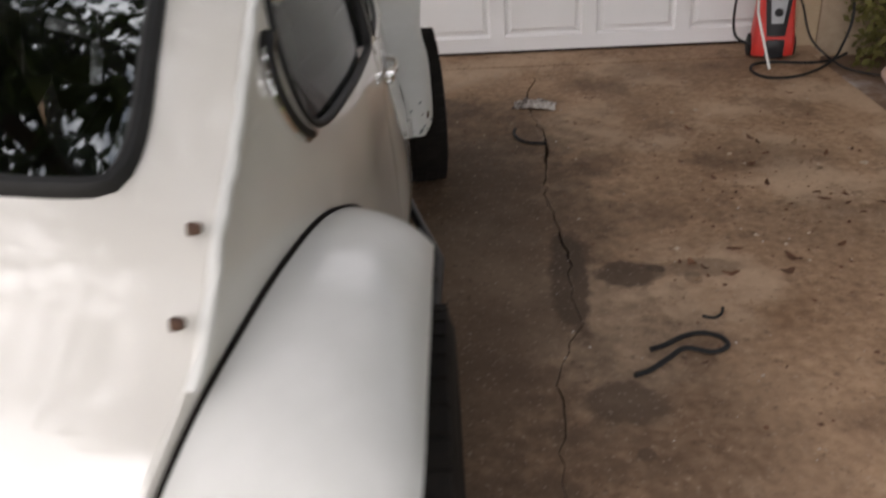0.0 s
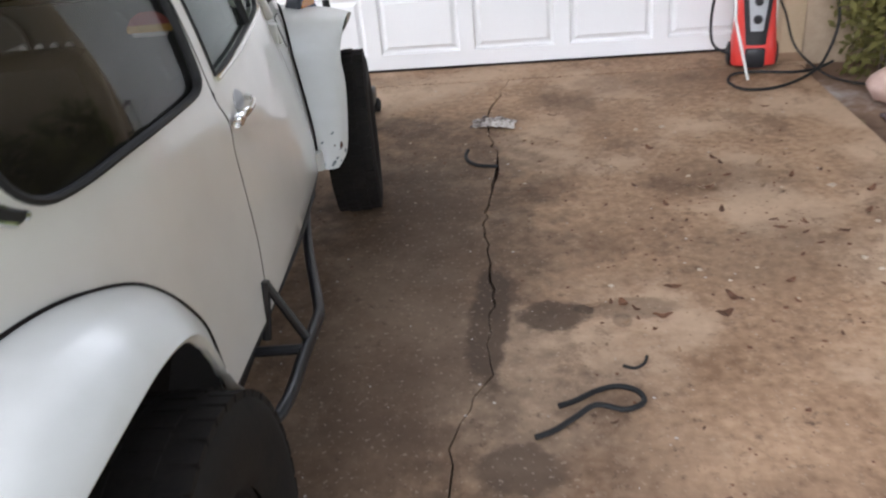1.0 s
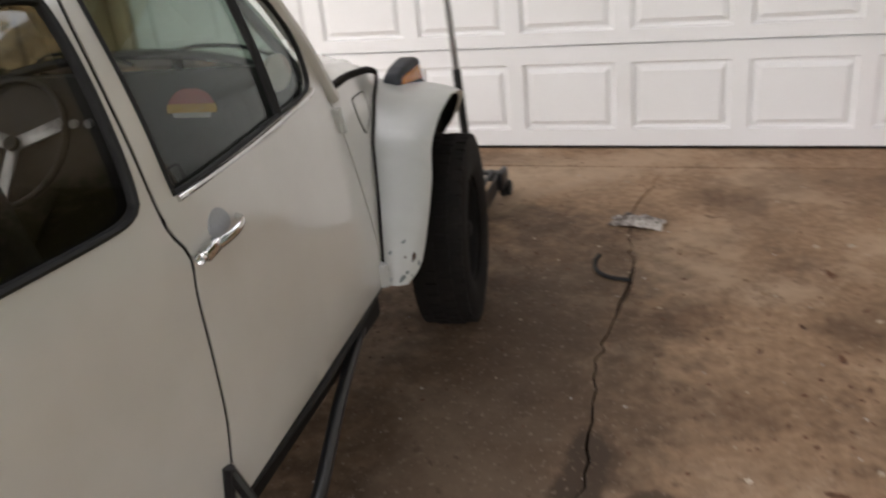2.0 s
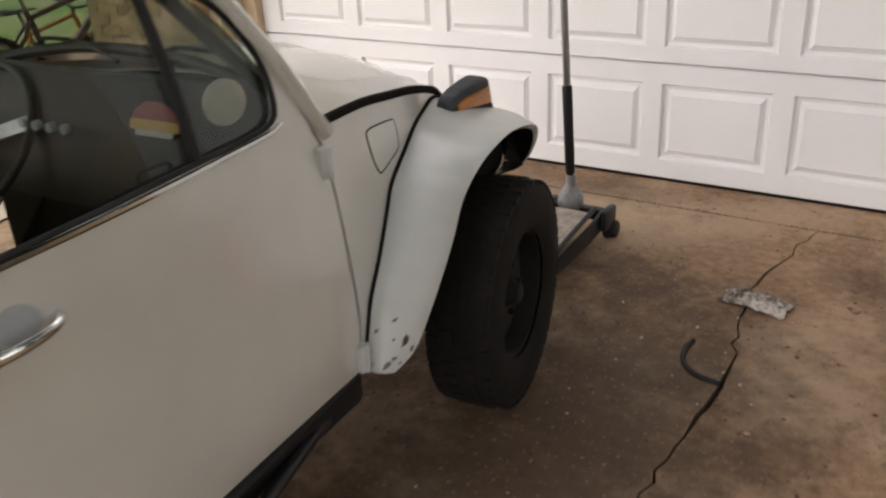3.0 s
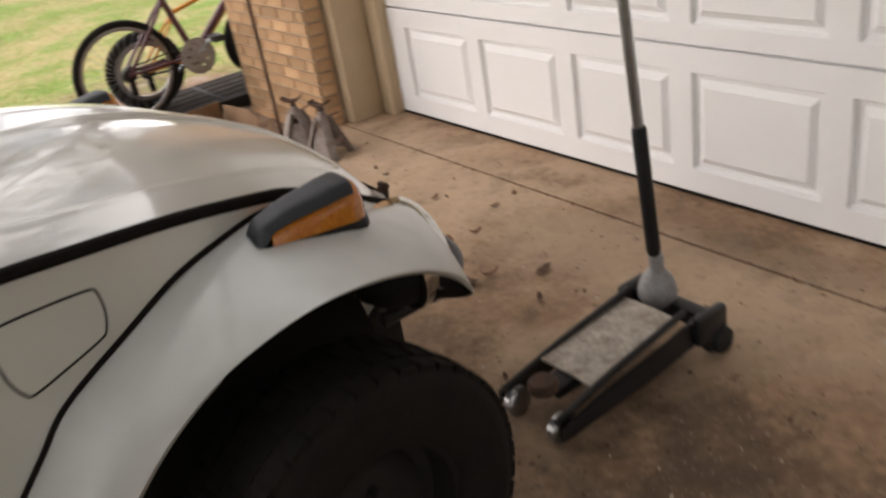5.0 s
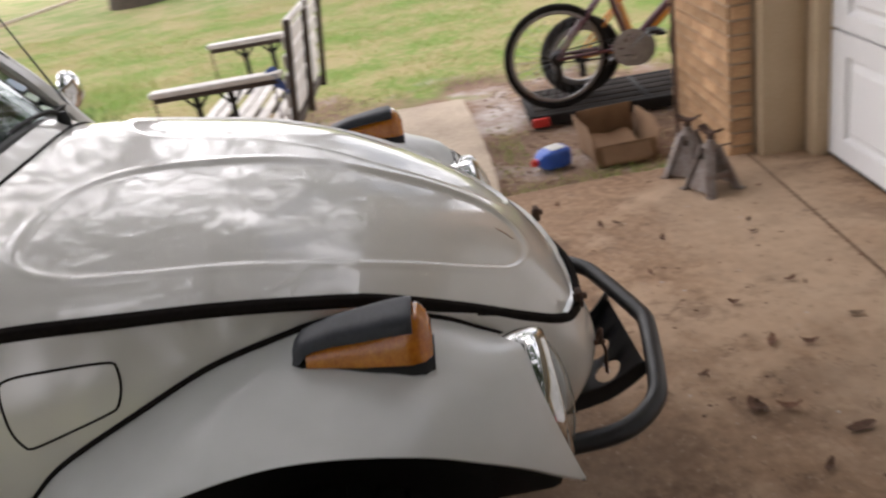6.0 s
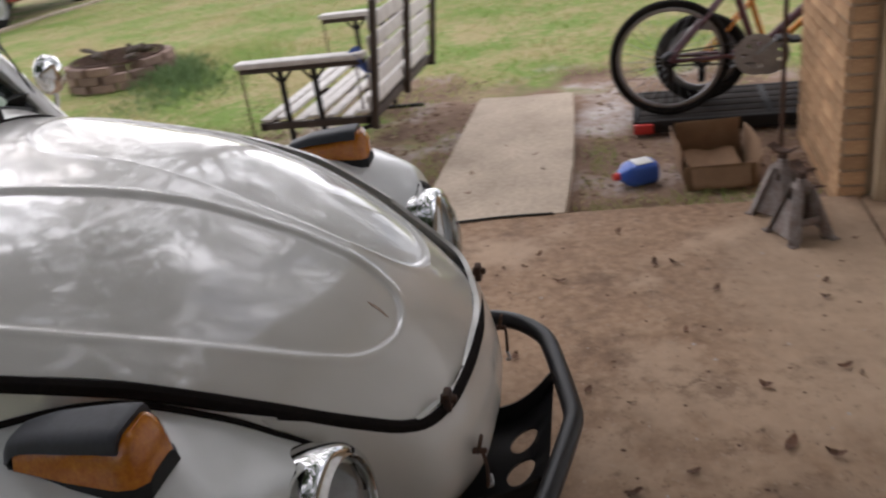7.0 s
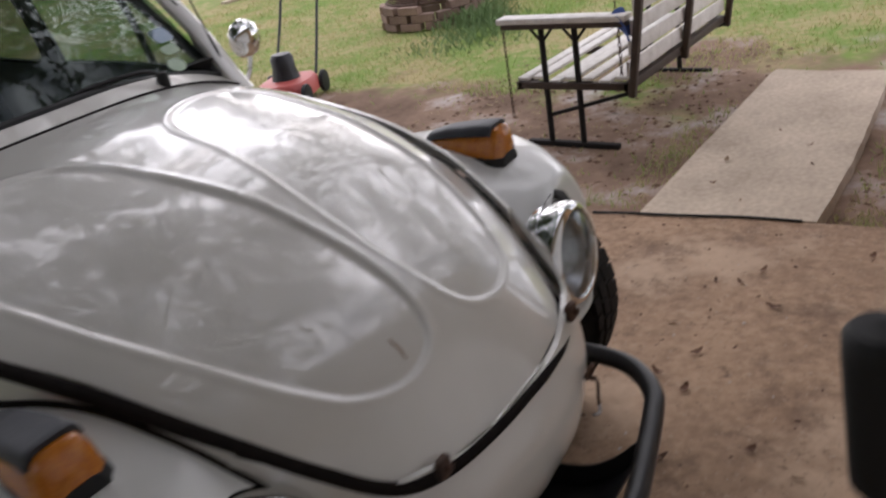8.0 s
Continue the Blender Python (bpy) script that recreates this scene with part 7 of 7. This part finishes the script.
hedge = thing("shrub", "overgrown olive-brown shrub against the shaded house wall", "shrub")
leaf_cloud("leaves", (5.92, -.42, .55), (.60, .28, .80), 9000, .036, HEDGE, "", 3, hedge, .1)
leaf_cloud("leaves", (5.50, -.34, .50), (.30, .16, .75), 3500, .034, HEDGE, "", 5, hedge, .1)
leaf_cloud("leaves", (6.7, -.55, .60), (.75, .42, .95), 9000, .045, HEDGE, "", 4, hedge, .1)
for k in range(9):
    bm = bmesh.new()
    x = 5.5 + .09 * k
    tube(bm, spline([(x, -.42, -.08), (x + .03 * math.sin(k * 2), -.40 - .05 * math.cos(k), .4), (x + .08 * math.sin(k), -.40 - .1 * math.cos(k * 1.7), .95)], 10), [.011 - .0008 * j for j in range(10)], 6)
    part("stem", bm, BARK, hedge)


def tree(x, y, h, r, seed, label):
    t = thing("tree", label, "tree", pose(x, y, ground_z(x, y) - .05))
    rr = random.Random(seed)
    bm = bmesh.new()
    pts = spline([(0, 0, 0), (.1, .05, h * .2), (-.05, .1, h * .4), (.1, 0, h * .62)], 16)
    tube(bm, pts, [r * (1.5 - .5 * min(1, k / 2)) * (1 - .6 * k / 16) for k in range(16)], 14)
    part("trunk", bm, BARK, t)
    for k in range(7):
        a = k * 2.4 + rr.random()
        p0 = pts[7 + k % 8]
        e = Vector((math.cos(a), math.sin(a), .55)) * h * rr.uniform(.28, .42)
        bm = bmesh.new()
        tube(bm, spline([p0, p0 + e * .5 + Vector((0, 0, .1 * h)), p0 + e], 10), [r * .42 * (1 - .85 * j / 10) for j in range(10)], 8)
        part("limb", bm, BARK, t)
    leaf_cloud("crown", (0, 0, h * .72), (h * .45, h * .45, h * .34), 9000 if h < 14 else 15000, .16 if h < 14 else .22, FOLIAGE, "", seed, t, .2)
    return t


tree(-13.2, -7.4, 15.0, .40, 1, "tall broad green shade tree on the far lawn")
tree(-19.0, -2.5, 10.0, .36, 2, "tall green tree at the back of the lawn")
tree(-12.6, 2.6, 14.5, .40, 6, "tall leafy green tree beside the house plot")
tree(-15.0, -15.5, 9.5, .32, 3, "leafy green tree beyond the parked car")
tree(-24.0, -11.0, 12.0, .42, 4, "large green tree far across the lawn")
tree(-20.0, 8.0, 11.0, .40, 5, "large green tree beside the neighbouring plot")

# unseen trees, added to screen the sky east of the car
tree(8.6, -1.0, 9.5, .34, 7, "unseen broad green tree added for shade by the house wall")
tree(9.5, -9.0, 10.0, .36, 8, "unseen broad green tree added for shade down the driveway")
tree(-9.0, -34.0, 9.0, .36, 9, "leafy green tree far behind the driveway")
tree(13.5, -38.0, 9.0, .38, 10, "leafy green tree at the street end")
# added out of view to cut low southern sky off the tail
for k, (x, y, h) in enumerate(((-10.5, -20.0, 8.5), (-4.0, -25.0, 9.5), (2.5, -26.0, 9.0), (8.5, -22.0, 9.0))):
    tree(x, y, h, .33, 20 + k, "unseen leafy green tree added to screen the southern sky")
# unseen hedge, added to keep eastern sky light off the car's side
row = thing("hedge", "tall unseen green hedge added to block eastern light", "hedge")
for k in range(8):
    leaf_cloud("leaves", (7.3 + .2 * math.sin(k * 2.1), -1.0 - 1.7 * k, 1.9), (.85, 1.35, 1.9), 4500, .10, FOLIAGE, "", 30 + k, row, .1)
# the old shade tree whose boughs hang over the driveway
oak = thing("tree", "old spreading shade tree with boughs over the driveway", "tree", pose(6.3, -6.4, -.1))
bm = bmesh.new()
opts = spline([(0, 0, 0), (.05, .1, 1.4), (-.1, .2, 2.8), (-.5, .3, 4.2), (-1.0, .4, 5.6)], 20)
tube(bm, opts, [.36 * (1.4 - .4 * min(1, k / 3)) * (1 - .55 * k / 20) for k in range(20)], 14)
part("trunk", bm, BARK, oak)
for k, e in enumerate(((-3.6, 3.0, 1.6), (-5.2, .3, 1.9), (-3.0, -2.6, 2.0), (-2.2, 4.6, 1.5), (1.6, 1.6, 2.0), (-6.2, 2.4, 1.2), (-6.6, -2.4, 1.7))):
    p0 = opts[9 + k]
    bm = bmesh.new()
    tube(bm, spline([p0, p0 + Vector(e) * .5 + Vector((0, 0, .5)), p0 + Vector(e)], 14), [.15 * (1 - .85 * j / 14) for j in range(14)], 8)
    part("limb", bm, BARK, oak)
# canopy out of view, with extra crowns added to shade the car
for k, (c, s) in enumerate((((-3.6, 2.6, 5.6), (2.6, 2.3, 1.1)), ((-5.8, .6, 6.0), (2.5, 2.6, 1.2)), ((-2.4, -1.6, 6.2), (2.7, 2.6, 1.3)), ((-1.2, 3.6, 5.6), (2.4, 2.4, 1.1)), ((-3.4, 5.3, 5.0), (2.4, 1.8, .9)), ((-.6, 6.0, 4.9), (2.2, 1.9, .9)), ((.9, 1.2, 5.2), (2.0, 2.6, 1.2)), ((-6.8, 3.3, 6.1), (2.1, 2.0, .9)), ((-8.0, -2.6, 6.4), (2.3, 2.6, 1.4)))):
    leaf_cloud("crown", c, s, 8000, .13, FOLIAGE, "", 50 + k, oak, .15)

# tall weeds by the fire pit
WEED = mat("weed_blades", (0.20, 0.29, 0.115), 0.8, 0, (0.13, 0.20, 0.075), 3, 40, 0.0, 0.01)
weeds = thing("weeds", "tuft of tall green weeds beside the fire pit", "weeds", kind="stuff")
r = np.random.RandomState(70)
for cx, cy, sp, n, top in ((-3.75, -5.42, .24, 700, .24), (-4.30, -5.70, .20, 450, .20), (-3.35, -5.10, .26, 420, .15), (-3.0, -5.3, .26, 260, .11)):
    vs, fs = [], []
    for k in range(n):
        x, y = cx + sp * r.normal(), cy + sp * r.normal()
        h = top * (.3 + .7 * r.rand()) * math.exp(-((x - cx) ** 2 + (y - cy) ** 2) / (5 * sp * sp))
        a, w = r.rand() * 6.28, .003 + .004 * r.rand()
        dx, dy, bx, by = math.cos(a) * w, math.sin(a) * w, r.normal() * .45 * h, r.normal() * .45 * h
        z, i = ground_z(x, y) - .01, len(vs)
        vs += [(x - dx, y - dy, z), (x + dx, y + dy, z), (x + bx * .45 + dx, y + by * .45 + dy, z + h * .6), (x + bx, y + by, z + h)]
        fs += [(i, i + 1, i + 2), (i, i + 2, i + 3)]
    me = bpy.data.meshes.new("blades")
    me.from_pydata(vs, [], fs)
    me.materials.append(WEED)
    new("blades", me).parent = weeds

# grass, with tufts along the driveway's edge
r = np.random.RandomState(12)
vs, fs = [], []
for tx, ty, sx, sy, n, top in ((-.40, -.88, .07, .20, 330, .06), (-.34, -.62, .05, .06, 160, .06), (-.95, -2.38, .35, .07, 500, .05), (-1.05, -1.42, .25, .05, 260, .05), (-.36, -1.36, .06, .09, 180, .05), (-.28, -2.6, .07, .18, 260, .05)):
    for k in range(n):
        x, y = tx + sx * r.normal(), ty + sy * r.normal()
        if x > -.26 or -2.25 < x and -2.26 < y < -1.52:
            continue
        h = top * (.35 + .65 * r.rand())
        a, w = r.rand() * 6.28, .0022 + .002 * r.rand()
        z = ground_z(x, y) - .004
        dx, dy, bx, by = math.cos(a), math.sin(a), r.normal() * .5 * h, r.normal() * .5 * h
        i = len(vs)
        vs += [(x - dx * w, y - dy * w, z), (x + dx * w, y + dy * w, z), (x + bx, y + by, z + h)]
        fs.append((i, i + 1, i + 2))
cnt = 0
while cnt < 110000:
    u = r.rand()
    x = -.45 - 9.5 * u ** 1.35
    y = -11.0 + 12.5 * r.rand()
    d1 = math.hypot((x + .9) / 2.3, (y + 1.5) / 1.9)
    d2 = math.hypot((x + .6) / 1.5, (y + 4.2) / 2.6)
    lump = noise.noise(Vector((x * 1.1, y * 1.1, 0))) * .5
    cnt += 1
    if min(d1, d2) + lump * .6 < .85 and r.rand() > .04:
        continue
    if -2.25 < x < .2 and -2.3 < y < -1.5:
        continue
    if math.hypot(x + 4.05, y + 6.15) < .5 or x > -1.3 and y > -.42:
        continue
    if noise.noise(Vector((x * 2.2, y * 2.2, 9))) > .32 and r.rand() > .3:
        continue
    tall = 1.0 + 1.6 * math.exp(-(math.hypot(x + 4.6, y + 5.2) / .8) ** 2)
    h = (.018 + .030 * r.rand()) * tall
    a, w = r.rand() * 6.28, .003 + .003 * r.rand()
    z = ground_z(x, y) - .004
    dx, dy = math.cos(a), math.sin(a)
    bx, by = r.normal() * .4 * h, r.normal() * .4 * h
    i = len(vs)
    vs += [(x - dx * w, y - dy * w, z), (x + dx * w, y + dy * w, z), (x + bx, y + by, z + h)]
    fs.append((i, i + 1, i + 2))
me = bpy.data.meshes.new("grass")
me.from_pydata(vs, [], fs)
me.materials.append(GRASS)
tagged(new("grass", me), "short green and straw-coloured lawn grass", "grass", kind="stuff")

# ---- bricks ----


def brick_mesh(name, L, H, D):
    bm = bmesh.new()
    box(bm, (-L / 2, -D, -H / 2), (L / 2, 0.004, H / 2), .0025)
    me = bpy.data.meshes.new(name)
    bm.to_mesh(me)
    bm.free()
    me.materials.append(BRICK)
    for p in me.polygons:
        p.use_smooth = False
    return me


BR_L, BR_H = .190, .0555
FULL, HALF = brick_mesh("brick", BR_L, BR_H, .010), brick_mesh("brick", .09, BR_H, .010)
END = brick_mesh("brick", .09, BR_H, .010)
rnd = random.Random(2)
for row in range(34):
    z = -.06 + row * .0675
    x = -.248 - (.0 if row % 2 else .101)
    while x > -1.27 + .05:
        me = FULL
        L = BR_L
        if x - L < -1.27:
            me, L = HALF, .09
        ob = new("brick", me)
        ob.parent = w_left
        ob.location = (x - L / 2, -.385 + rnd.uniform(-.0015, .0015), z + rnd.uniform(-.001, .001))
        x -= L + .0125
    if row % 2 == 0:
        ob = new("brick", HALF)
        ob.parent = w_left
        ob.location = (-.248 - .046, -.385, z)
# brick return beside the jamb
for row in range(34):
    z = -.06 + row * .0675
    ob = new("brick", END)
    ob.parent = w_left
    ob.matrix_local = Matrix.Translation((-.248, -.385 + .05, z)) @ Matrix.Rotation(math.pi / 2, 4, 'Z')
